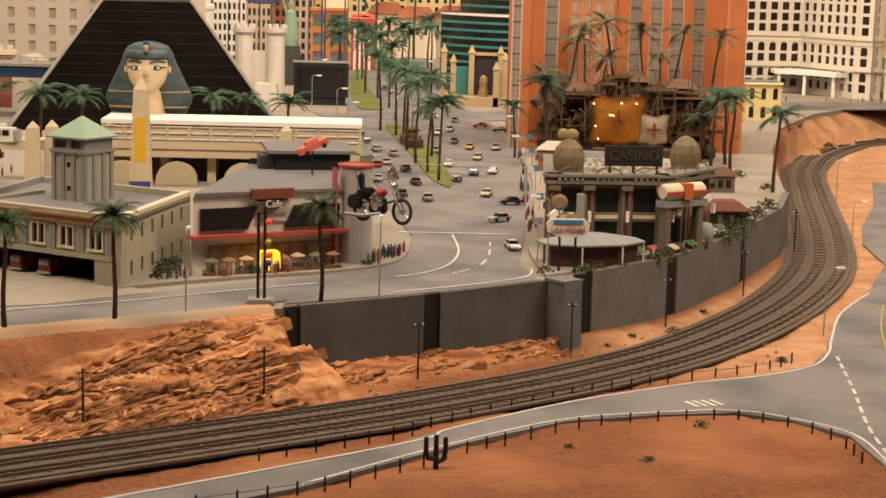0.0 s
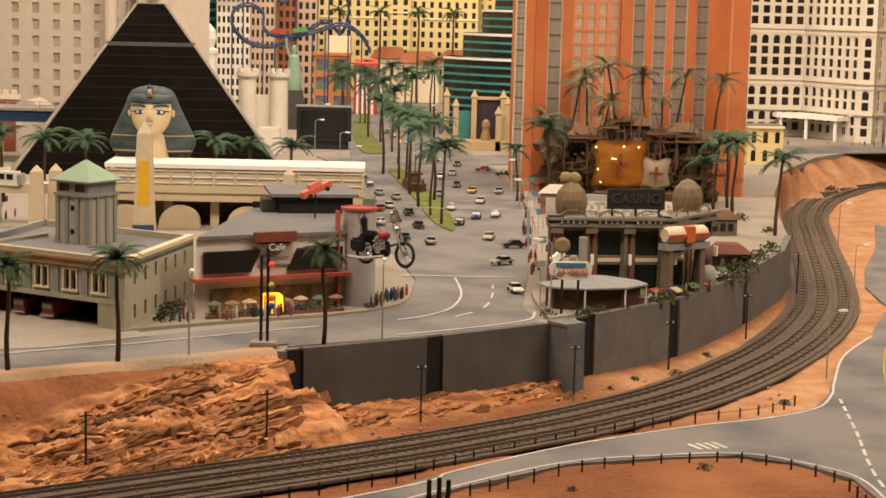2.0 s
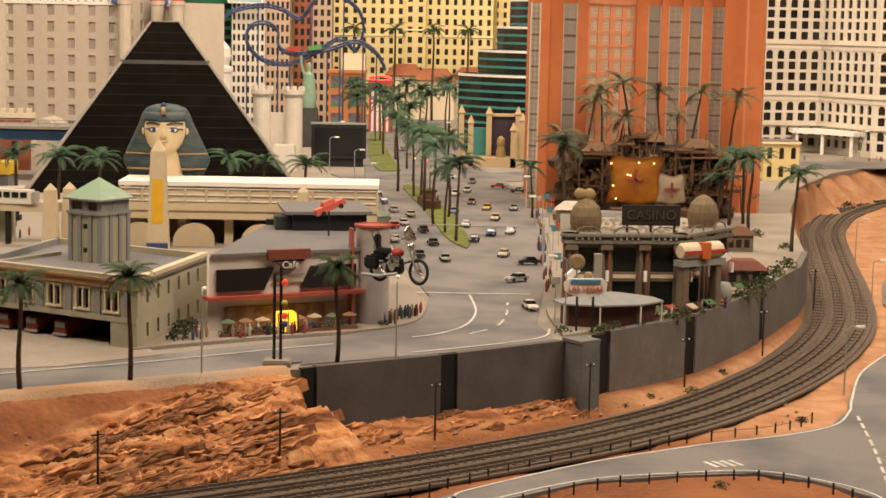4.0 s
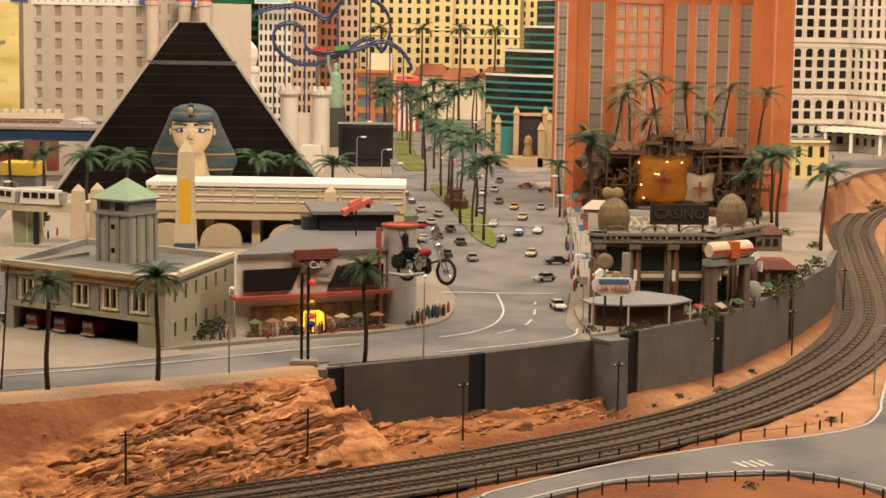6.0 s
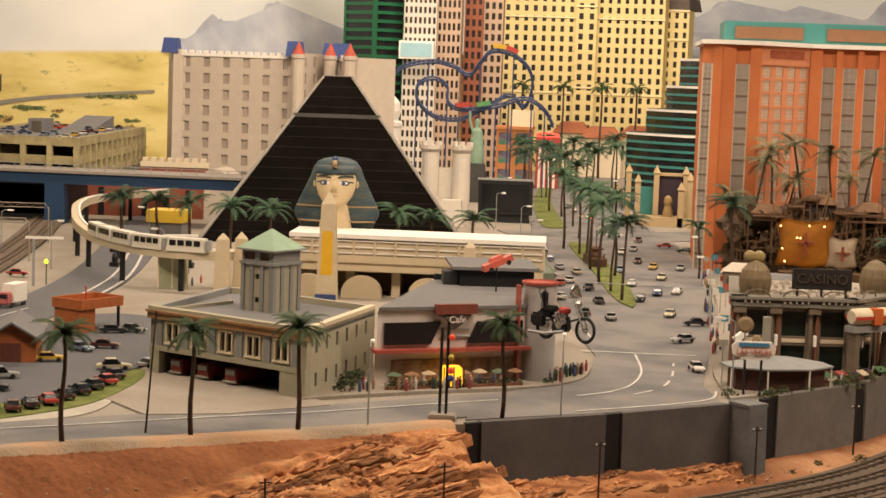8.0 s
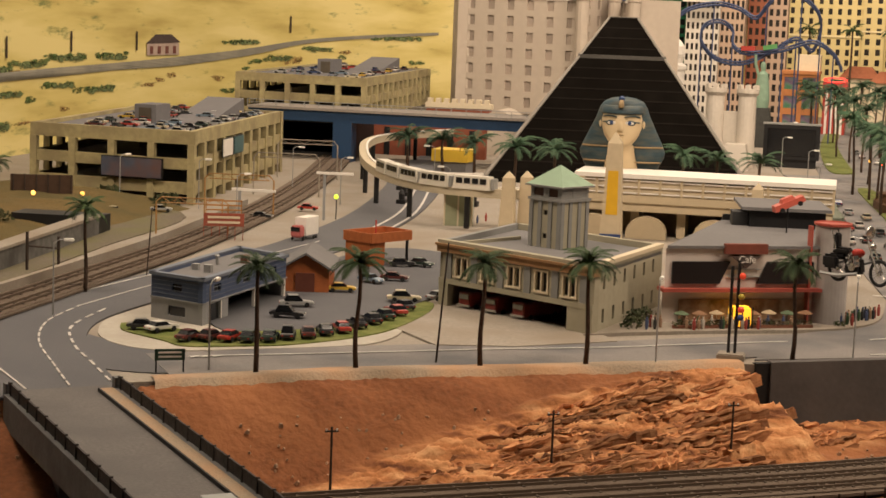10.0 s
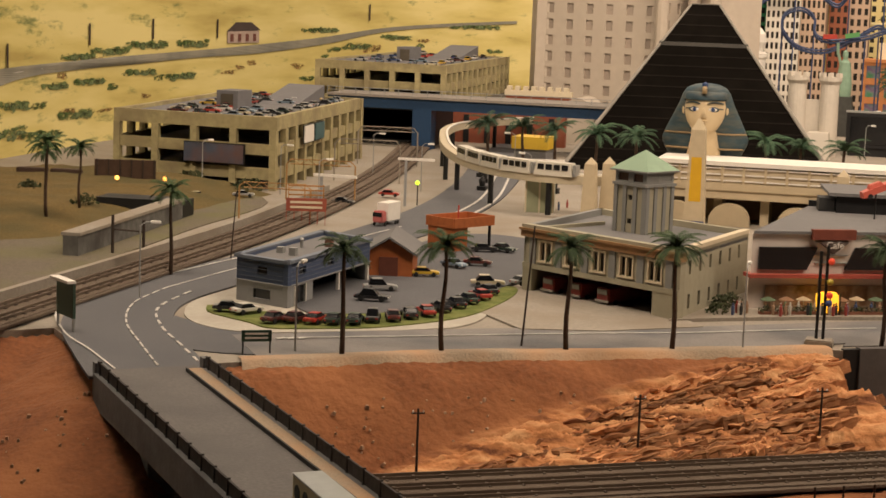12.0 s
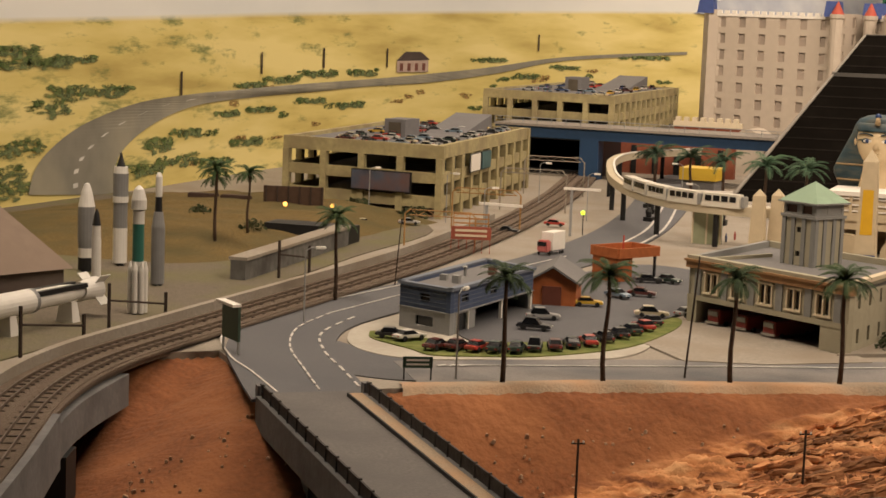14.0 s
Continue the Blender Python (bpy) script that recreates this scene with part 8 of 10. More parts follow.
lathe(bm, [(0.016, 0.30), (0.018, 0.33), (0.001, 0.42)], 10, pose(-0.055, 0, 0))
part("spire", bm, paint("purple", (0.12, 0.07, 0.25), 0.5, 0.1, 40, 0), od)

# roller coaster
CO = paint("coaster_blue", (0.045, 0.065, 0.14), 0.5, 0.15, 40, 0.05)
co = thing("roller_coaster", 0, 8.0, 0, 0, "blue looping roller coaster in front of the towers", "roller coaster")
loop = [(-1.09, 0, 0.34), (-1.05, 0, 0.46), (-0.99, -0.02, 0.56), (-0.86, 0, 0.60), (-0.76, 0.05, 0.585), (-0.68, 0.05, 0.545), (-0.63, 0.02, 0.60), (-0.575, 0, 0.655), (-0.48, 0, 0.64), (-0.41, 0.0, 0.58), (-0.395, 0.05, 0.50), (-0.43, 0.1, 0.41), (-0.50, 0.08, 0.46), (-0.60, 0.02, 0.40), (-0.72, 0, 0.345), (-0.84, 0, 0.36), (-0.91, 0.02, 0.43), (-0.905, 0.04, 0.50), (-0.84, 0.06, 0.525), (-0.78, 0.06, 0.49), (-0.77, 0.03, 0.42), (-0.70, 0, 0.39), (-0.55, -0.03, 0.41), (-0.42, -0.05, 0.45), (-0.33, -0.05, 0.40), (-0.29, -0.05, 0.33)]
lp = smooth_line(loop, 6)
for dy in (-0.010, 0.010):
    bm = bmesh.new()
    tube(bm, [p + Vector((0, dy, 0)) for p in lp], 0.0045, 5)
    part("rail", bm, CO, co)
bm = bmesh.new()
tube(bm, [p + Vector((0, 0, -0.012)) for p in lp], 0.006, 5)
part("spine", bm, CO, co)
for k in (6, 18, 36, 48, 60, 72, 84, 100, 118, 132, 144):
    p = lp[min(k, len(lp) - 1)]
    bm = bmesh.new()
    tube(bm, [(p.x, p.y, 0), (p.x, p.y, p.z - 0.012)], 0.0035, 5)
    part("support", bm, CO, co)
for k, mat in ((47, RED), (44, paint("coaster_yellow", (0.55, 0.35, 0.03), 0.5, 0.1, 40, 0)), (130, paint("coaster_green", (0.1, 0.3, 0.1), 0.5, 0.1, 40, 0)), (126, RED)):
    p, q = lp[k], lp[k + 1]
    bm = bmesh.new()
    a = math.degrees(math.atan2(q.z - p.z, q.x - p.x))
    box(bm, -0.03, 0.03, -0.014, 0.014, 0.004, 0.024, Matrix.Translation(p) @ Matrix.Rotation(radians(-a), 4, "Y"))
    part("coaster_car", bm, mat, co)

# pirate cove in front of the orange hotel
CAVE = paint("dark_rock", (0.075, 0.047, 0.028), 0.9, 0.5, 90, 1.0, second=(0.19, 0.12, 0.07), patch=30)
pr = thing("pirate_cove", 0.58, 5.02, 0, 0, "brown rocky cove set with wooden huts", "rockwork")
rng = random.Random(8)
for k in range(30):
    x, z, s = rng.uniform(-0.23, 0.17), rng.uniform(0.0, 0.17), rng.uniform(0.025, 0.055)
    bm = bmesh.new()
    bmesh.ops.create_icosphere(bm, subdivisions=3, radius=s)
    for v in bm.verts:
        v.co *= 1 + 0.8 * noise.fractal(v.co * 26 + Vector((k, 0, 0)), 0.6, 2, 5)
        v.co += Vector((x, rng.uniform(0.0, 0.002) + 0.04 - z * 0.1, max(z, 0.03)))
    part("rock", bm, CAVE, pr)
WOODB = paint("old_boards", (0.17, 0.095, 0.05), 0.85, 0.3, 80, 0.3)
for x, z, w in ((-0.16, 0.185, 0.07), (-0.02, 0.215, 0.09), (0.12, 0.20, 0.07), (-0.08, 0.15, 0.06), (0.2, 0.17, 0.05)):
    bm = bmesh.new()
    box(bm, x - w / 2, x + w / 2, -0.02, 0.05, z - 0.035, z)
    part("hut", bm, paint("hut_dark", (0.045, 0.035, 0.03), 0.9, 0.3, 60, 0.2), pr)
    bm = bmesh.new()
    box(bm, x - w / 2 - 0.012, x + w / 2 + 0.012, -0.032, 0.06, z, z + 0.022, top=0.5)
    part("thatch_roof", bm, WOODB, pr)
for x0, x1 in ((-0.2, 0.0), (0.0, 0.2), (-0.12, 0.15)):
    bm = bmesh.new()
    tube(bm, [(x0, -0.03, 0.10), (x1, -0.03, rng.uniform(0.14, 0.2))], 0.004)
    part("spar", bm, WOODB, pr)
# platforms, poles, ladders and rigging of the cove
for k in range(26):
    x, z = rng.uniform(-0.24, 0.25), rng.uniform(0.06, 0.24)
    if z > 0.10 + 0.18 * (1 - abs(x) / 0.3):
        continue
    w, y = rng.uniform(0.02, 0.06), rng.uniform(-0.075, -0.03)
    bm = bmesh.new()
    for i in range(4):
        box(bm, x - w, x + w * rng.uniform(0.8, 1.1), y + 0.011 * i, y + 0.011 * i + 0.009, z, z + 0.003, Matrix.Rotation(radians(rng.uniform(-3, 3)), 4, "X"))
    part("platform", bm, WOODB, pr)
    for e_ in (-0.9, 0.9):
        bm = bmesh.new()
        tube(bm, [(x + e_ * w, y + 0.004, max(0.0, z - rng.uniform(0.04, 0.10))), (x + e_ * w + rng.uniform(-0.006, 0.006), y + 0.004, z + rng.uniform(0.008, 0.03))], 0.0018, 6)
        part("post", bm, WOODB, pr)
for k in range(14):
    x = rng.uniform(-0.2, 0.2)
    bm = bmesh.new()
    tube(bm, [(x, -0.07, rng.uniform(0.02, 0.1)), (x + rng.uniform(-0.07, 0.07), -0.05, rng.uniform(0.18, 0.27))], 0.0014, 5)
    part("rigging_pole", bm, WOODB, pr)
SCRUB = paint("brown_scrub", (0.16, 0.105, 0.055), 0.9, 0.4, 200, 0.5, second=(0.07, 0.07, 0.03), patch=60, rand=0.4)
for k in range(46):
    x, z, r = rng.uniform(-0.26, 0.29), rng.uniform(0.03, 0.26), rng.uniform(0.014, 0.034)
    if z > 0.10 + 0.16 * (1 - abs(x) / 0.3):
        continue
    bm = bmesh.new()
    for i in range(60):
        q = Vector((rng.gauss(0, 1), rng.gauss(0, 0.6), rng.gauss(0, 0.8))) * r * 0.55
        u = Vector((rng.uniform(-1, 1), rng.uniform(-1, 1), rng.uniform(-1, 1))).normalized()
        v = u.orthogonal().normalized()
        s_ = r * rng.uniform(0.10, 0.3)
        c_ = Vector((x, -0.03 - 0.02 * rng.random(), z)) + q
        bm.faces.new([bm.verts.new(w_) for w_ in (c_ - u * s_, c_ + v * s_ * 0.4, c_ + u * s_, c_ - v * s_ * 0.4)])
    part("scrub", bm, SCRUB, pr)
ship = thing("pirate_ship", 0.545, 4.86, 0, 0, "moored wooden ship with orange and white sails", "ship")
HULL = paint("hull_wood", (0.09, 0.045, 0.02), 0.8, 0.3, 60, 0.3)
bm = bmesh.new()
for k in range(5):
    box(bm, -0.14 + 0.01 * k, 0.14 - 0.004 * k, -0.03, 0.03, 0.008 * k, 0.008 * k + 0.0078)
part("hull", bm, HULL, ship)
for x, h in ((-0.02, 0.20), (0.06, 0.16)):
    bm = bmesh.new()
    tube(bm, [(x, 0, 0.03), (x, 0, h)], 0.003)
    part("mast", bm, HULL, ship)


def sail(x, z, w, h, mat, label):
    bm = bmesh.new()
    n = 10
    g_ = [[bm.verts.new((x + w * (i / n - 0.5) * (0.92 + 0.08 * math.cos(6 * j / n)), -0.012 - 0.016 * math.sin(math.pi * i / n) * math.sin(math.pi * j / n), z + h * j / n + 0.004 * math.sin(9 * i / n))) for i in range(n + 1)] for j in range(n + 1)]
    for j in range(n):
        for i in range(n):
            bm.faces.new((g_[j][i], g_[j][i + 1], g_[j + 1][i + 1], g_[j + 1][i]))
    bmesh.ops.solidify(bm, geom=bm.faces[:], thickness=0.0012)
    s_ = part("sail", bm, mat, ship, label, smooth=True)
    for a, b, c_, d_ in ((-0.004, 0.004, 0.25, 0.75), (-0.16 * w / 0.1, 0.16 * w / 0.1, 0.5, 0.56)):
        bm = bmesh.new()
        hw = 0.0035 if b < 0.01 else 0.020
        box(bm, x - hw, x + hw, -0.034, -0.030, z + h * c_, z + h * d_)
        part("cross", bm, paint("cross_red", (0.25, 0.06, 0.03), 0.8, 0.2, 60, 0), s_)


GLOWBULB = paint("warm_bulb", (1.0, 0.62, 0.22), 0.4, 0.02, 30, 0, glow=5.0)
sail(-0.036, 0.055, 0.155, 0.125, paint("orange_cloth", (0.52, 0.22, 0.025), 0.8, 0.18, 60, 0.2, second=(0.42, 0.15, 0.02), patch=16), "orange cloth sail with a red cross")
sail(0.062, 0.055, 0.085, 0.080, paint("white_cloth", (0.55, 0.45, 0.33), 0.8, 0.15, 60, 0.2), "off-white cloth sail with a red cross")

# ---- layered rock slabs on the bank ----
SLAB = paint("layered_rock", (0.27, 0.095, 0.036), 0.92, 0.5, 110, 1.0, second=(0.55, 0.28, 0.125), patch=30, rand=0.6, stretch=(0.30, 1, 1))
rng = random.Random(21)
e1, e2 = Vector((-1.03, 2.13)), Vector((-0.235, 2.675))
along = (e2 - e1).normalized()
outw = Vector((along.y, -along.x))


def rock_slab(k, p, hz0, ln, dp, th):
    """A broken, leaning slab of layered rock with a ragged face."""
    bm = bmesh.new()
    n = 16
    rows = []
    for i in range(n + 1):
        t = i / n
        taper = math.sin(math.pi * min(1, max(0.03, t))) ** 0.5
        j = [noise.noise(Vector((k * 3.1, t * 11 * ln / 0.1, q))) for q in (0, 4, 8, 12, 16)]
        x = (t - 0.5) * ln
        w0, w1 = -dp * 0.5 * taper * (1 + 0.9 * j[0]), dp * 0.6 * taper
        h = th * (0.45 + 0.55 * taper) * (1 + 0.8 * j[1])
        sec = ((x, w0 * 0.7, -0.012), (x, w0 * (0.75 + 0.3 * j[4]), h * 0.35), (x + 0.002 * j[4], w0 * (1 + 0.4 * j[2]), h * 0.55), (x, w0 * (0.95 + 0.3 * j[3]), h * 0.9),
               (x + 0.003 * j[3], w0 * (0.45 + 0.4 * j[0]), h), (x, w1 * 0.4, h * (0.9 + 0.4 * j[2])), (x, w1, h * (0.7 + 0.3 * j[4])), (x, w1, -0.012))
        rows.append([bm.verts.new(v) for v in sec])
    for a, b in zip(rows, rows[1:]):
        for i in range(8):
            bm.faces.new((a[i], b[i], b[(i + 1) % 8], a[(i + 1) % 8]))
    bm.faces.new(rows[0])
    bm.faces.new(rows[-1][::-1])
    ob = part("rock_slab", bm, SLAB, ground)
    ang = math.degrees(math.atan2(along.y, along.x)) + rng.uniform(-6, 8)
    ob.matrix_basis = Matrix.Translation((p.x, p.y, hz0 + 0.003)) @ Euler((radians(rng.uniform(-22, 6)), radians(-8 + rng.uniform(-6, 4)), radians(ang))).to_matrix().to_4x4()


slabs = 0
for k in range(900):
    if slabs >= 290:
        break
    s = rng.uniform(-0.04, 1.0)
    need = 0.016 + 0.165 * max(0.0, min(1.0, (0.80 - s) / 0.74))
    most = 0.16 + 0.10 * max(0.0, min(1.0, (0.66 - s) / 0.45))
    if rng.random() > (most - need) / 0.15:
        continue
    d = rng.uniform(need, most)
    p = e1 + along * s + outw * d
    if p.x > -0.262 + 0.35 * max(0.0, d - 0.02):
        continue
    hz, dd, ff, kp = ground_heights(np.array([p.x]), np.array([p.y]))
    if kp[0] > 0.25 or hz[0] < -0.139:
        continue
    rock_slab(k, p, float(hz[0]), rng.uniform(0.05, 0.20), rng.uniform(0.010, 0.026), rng.uniform(0.005, 0.013))
    slabs += 1
for k in range(66):
    t, d = rng.random(), rng.uniform(0.012, 0.085)
    p = Vector((-0.21, 2.685)) + Vector((0.41, 0.29)) * t + outw * d
    hz, dd, ff, kp = ground_heights(np.array([p.x]), np.array([p.y]))
    if kp[0] < 0.3:
        rock_slab(900 + k, p, float(hz[0]) - 0.002, rng.uniform(0.03, 0.10), rng.uniform(0.010, 0.020), rng.uniform(0.004, 0.010))
bm = bmesh.new()
for k in range(700):
    s, d = rng.uniform(-0.3, 1.9), rng.uniform(0.02, 0.25)
    p = e1 + along * s + outw * d
    hz, dd, ff, kp = ground_heights(np.array([p.x]), np.array([p.y]))
    if dd[0] < 0.006 or kp[0] > 0.2:
        continue
    r = rng.uniform(0.0008, 0.0032)
    box(bm, -r, r, -r * 0.8, r * 0.8, -r, r * 0.8, pose(p.x, p.y, float(hz[0]) + 0.002, rng.uniform(0, 40), 0, rng.uniform(0, 90)), top=0.6)
tagged(part("pebbles", bm, paint("pebble", (0.46, 0.30, 0.19), 0.9, 0.3, 100, 0.3)), "small pale stones scattered on the red bank", "stones", kind="stuff")

# ---- palms ----
FROND = paint("palm_green", (0.028, 0.060, 0.018), 0.7, 0.3, 200, 0.3, second=(0.05, 0.085, 0.025), patch=60, rand=0.3)
FRONDB = paint("palm_bluegreen", (0.026, 0.070, 0.034), 0.7, 0.3, 200, 0.3, second=(0.06, 0.10, 0.05), patch=60, rand=0.3)
FRONDD = paint("palm_dry", (0.13, 0.11, 0.055), 0.8, 0.3, 200, 0.3, second=(0.06, 0.09, 0.04), patch=60, rand=0.3)
TRUNK = paint("palm_trunk", (0.075, 0.045, 0.028), 0.9, 0.35, 300, 0.8, rand=0.2)


def palm(height, crown, fronds, mat, seed, lean=0.0, r=0.0032, label="green model palm tree with a slim trunk"):
    th = thing("palm_tree", 0, 0, -1, 0, label, "palm tree", "palms")
    rg = random.Random(seed)
    h = height - crown * 0.30
    line = [(lean * (t / 6) ** 1.6, 0.003 * math.sin(t), h * t / 6) for t in range(7)]
    bm = bmesh.new()
    tube(bm, [(x, y, z - (0.006 if i == 0 else 0)) for i, (x, y, z) in enumerate(line)], r * 1.25, 8, r * 0.8)
    part("trunk", bm, TRUNK, th, smooth=True)
    tip = Vector(line[-1])
    bm = bmesh.new()
    for k in range(fronds):
        az = 2 * math.pi * k / fronds + rg.uniform(-0.25, 0.25)
        up = rg.choice((1.1, 0.75, 0.45, 0.15)) + rg.uniform(-0.12, 0.12)
        ln = crown * rg.uniform(0.85, 1.1)
        d = Vector((math.cos(az), math.sin(az), 0))
        side = Vector((-d.y, d.x, 0))
        pts, pos, pitch = [], Vector(tip), up
        n = 9
        for i in range(n + 1):
            pts.append(pos.copy())
            pos = pos + (d * math.cos(pitch) + Vector((0, 0, math.sin(pitch)))) * (ln / n)
            pitch -= 0.175
        for i in range(n):
            a, b = pts[i], pts[i + 1]
            wv = ln * 0.20 * math.sin(math.pi * min(1, (i + 1.2) / (n + 1))) ** 0.7
            for s in (-1, 1):
                for q in (0.0, 0.5):
                    root = a + (b - a) * q
                    tipl = root + side * s * wv + (b - a) * 0.9 + Vector((0, 0, -wv * 0.45))
                    bm.faces.new([bm.verts.new(v) for v in (root, root + (b - a) * 0.42, tipl)])
        tube(bm, [pts[0], pts[n // 2], pts[n]], r * 0.28, 3, r * 0.08)
    part("crown", bm, mat, th)
    return th


def plant(src, spots):
    for i, (x, y, z, s, a) in enumerate(spots):
        c = copy_thing(src, pose(x, y, z, 0, 0, a))
        c.scale = (s, s, s)


front_palm = palm(0.168, 0.050, 30, FROND, 1)
plant(front_palm, [(-0.877, 2.305, 0.002, 0.97, 10), (-0.758, 2.395, 0.002, 1.0, 80), (-0.597, 2.487, 0.002, 0.98, 150), (-0.456, 2.568, 0.002, 1.0, 220), (-0.165, 2.74, 0.002, 0.97, 300), (-1.87, 3.25, 0.034, 0.95, 60), (-1.885, 3.42, 0.034, 0.82, 100), (-1.90, 3.30, 0.034, 0.80, 190)])
front_palm.location.z = 0.002
front_palm.location.x, front_palm.location.y = -1.392, 2.835
front_palm.scale = (0.97, 0.97, 0.97)
boul_palm = palm(0.215, 0.070, 28, FRONDB, 2, 0.006)
plant(boul_palm, [(0.023, 4.324, 0.004, 0.97, 0), (-0.004, 4.496, 0.004, 0.88, 50), (-0.036, 4.681, 0.004, 1.06, 90), (-0.064, 5.032, 0.004, 1.12, 130), (-0.104, 5.438, 0.004, 1.05, 170), (-0.158, 5.612, 0.004, 1.15, 210), (0.004, 4.86, 0.004, 1.1, 250),
                  (-0.152, 6.495, 0.004, 1.12, 20), (-0.207, 6.944, 0.004, 1.18, 70), (-0.264, 7.171, 0.004, 1.05, 140), (-0.285, 7.7, 0.004, 1.22, 200), (-0.313, 8.03, 0.004, 1.1, 260), (-0.335, 8.8, 0.004, 1.15, 310), (-0.355, 9.4, 0.004, 1.1, 350),
                  (-0.37, 7.1, 0.002, 1.2, 100), (-0.40, 7.8, 0.002, 1.25, 160), (-0.44, 8.6, 0.002, 1.2, 220), (-0.10, 7.3, 0.004, 1.2, 30), (-0.14, 8.3, 0.002, 1.15, 10), (-0.02, 9.0, 0.002, 1.25, 80), (0.0, 8.0, 0.002, 1.2, 150), (-0.22, 8.6, 0.004, 1.2, 15), (-0.12, 6.0, 0.004, 0.95, 300)])
boul_palm.location = (-0.08, 5.3, 0.004)
tall_palm = palm(0.205, 0.072, 20, FRONDB, 3, 0.010, 0.004)
plant(tall_palm, [(0.835, 4.30, 0.004, 0.97, 0), (0.80, 4.72, 0.004, 1.02, 60), (0.815, 4.90, 0.004, 0.95, 140), (0.235, 4.92, 0.004, 0.75, 200), (0.315, 4.85, 0.004, 1.12, 260), (0.69, 4.55, 0.004, 0.8, 310)])
tall_palm.location = (0.77, 4.86, 0.004)
low_palm = palm(0.165, 0.078, 18, FRONDB, 4, 0.0, 0.0045, "bushy green model palm tree before the pyramid")
plant(low_palm, [(-1.20, 4.95, 0.002, 1.0, 0), (-1.07, 4.9, 0.002, 1.0, 40), (-0.95, 4.85, 0.002, 1.0, 90), (-0.60, 4.9, 0.002, 1.0, 150), (-0.505, 4.9, 0.002, 0.95, 200), (-0.385, 4.85, 0.002, 0.98, 260), (-1.32, 5.05, 0.002, 1.0, 300)])
low_palm.location = (-1.44, 5.1, 0.002)
dry_palm = palm(0.24, 0.075, 17, FRONDD, 5, 0.030, 0.0035, "half dry model palm on the rocky cove")
plant(dry_palm, [(0.386, 5.06, 0.12, 0.92, 30), (0.44, 5.09, 0.15, 0.95, 120), (0.52, 5.1, 0.16, 0.98, 180), (0.60, 5.08, 0.15, 0.92, 240), (0.69, 5.1, 0.15, 0.92, 20), (0.79, 5.06, 0.15, 0.88, 330), (0.64, 5.0, 0.13, 0.72, 100), (0.33, 4.98, 0.03, 0.92, 200)])
dry_palm.location = (0.46, 5.0, 0.06)
hotel_palm = palm(0.52, 0.085, 18, FROND, 6, 0.0, 0.006, "tall dark palm in front of the yellow hotel")
plant(hotel_palm, [(-0.31, 9.85, 0, 1.0, 40), (-0.10, 9.8, 0, 1.0, 90), (0.09, 9.85, 0, 1.0, 140)])
hotel_palm.location = (-0.53, 9.8, 0)

# ---- vehicles ----
CAR_COLOURS = {"white": (0.60, 0.57, 0.52), "black": (0.014, 0.014, 0.016), "red": (0.36, 0.035, 0.022), "silver": (0.33, 0.33, 0.32), "yellow": (0.55, 0.36, 0.04), "blue": (0.03, 0.055, 0.14), "dark_green": (0.018, 0.035, 0.025), "maroon": (0.085, 0.022, 0.018), "cream": (0.50, 0.44, 0.30), "pale_blue": (0.16, 0.22, 0.28)}
tyre_bm = bmesh.new()
lathe(tyre_bm, [(0.0036, -0.0013), (0.0042, -0.0008), (0.0042, 0.0008), (0.0036, 0.0013)], 12, Matrix.Rotation(radians(90), 4, "X"))
TYRE_ME = bpy.data.meshes.new("wheel")
tyre_bm.to_mesh(TYRE_ME)
tyre_bm.free()
TYRE_ME.materials.append(TYRE)


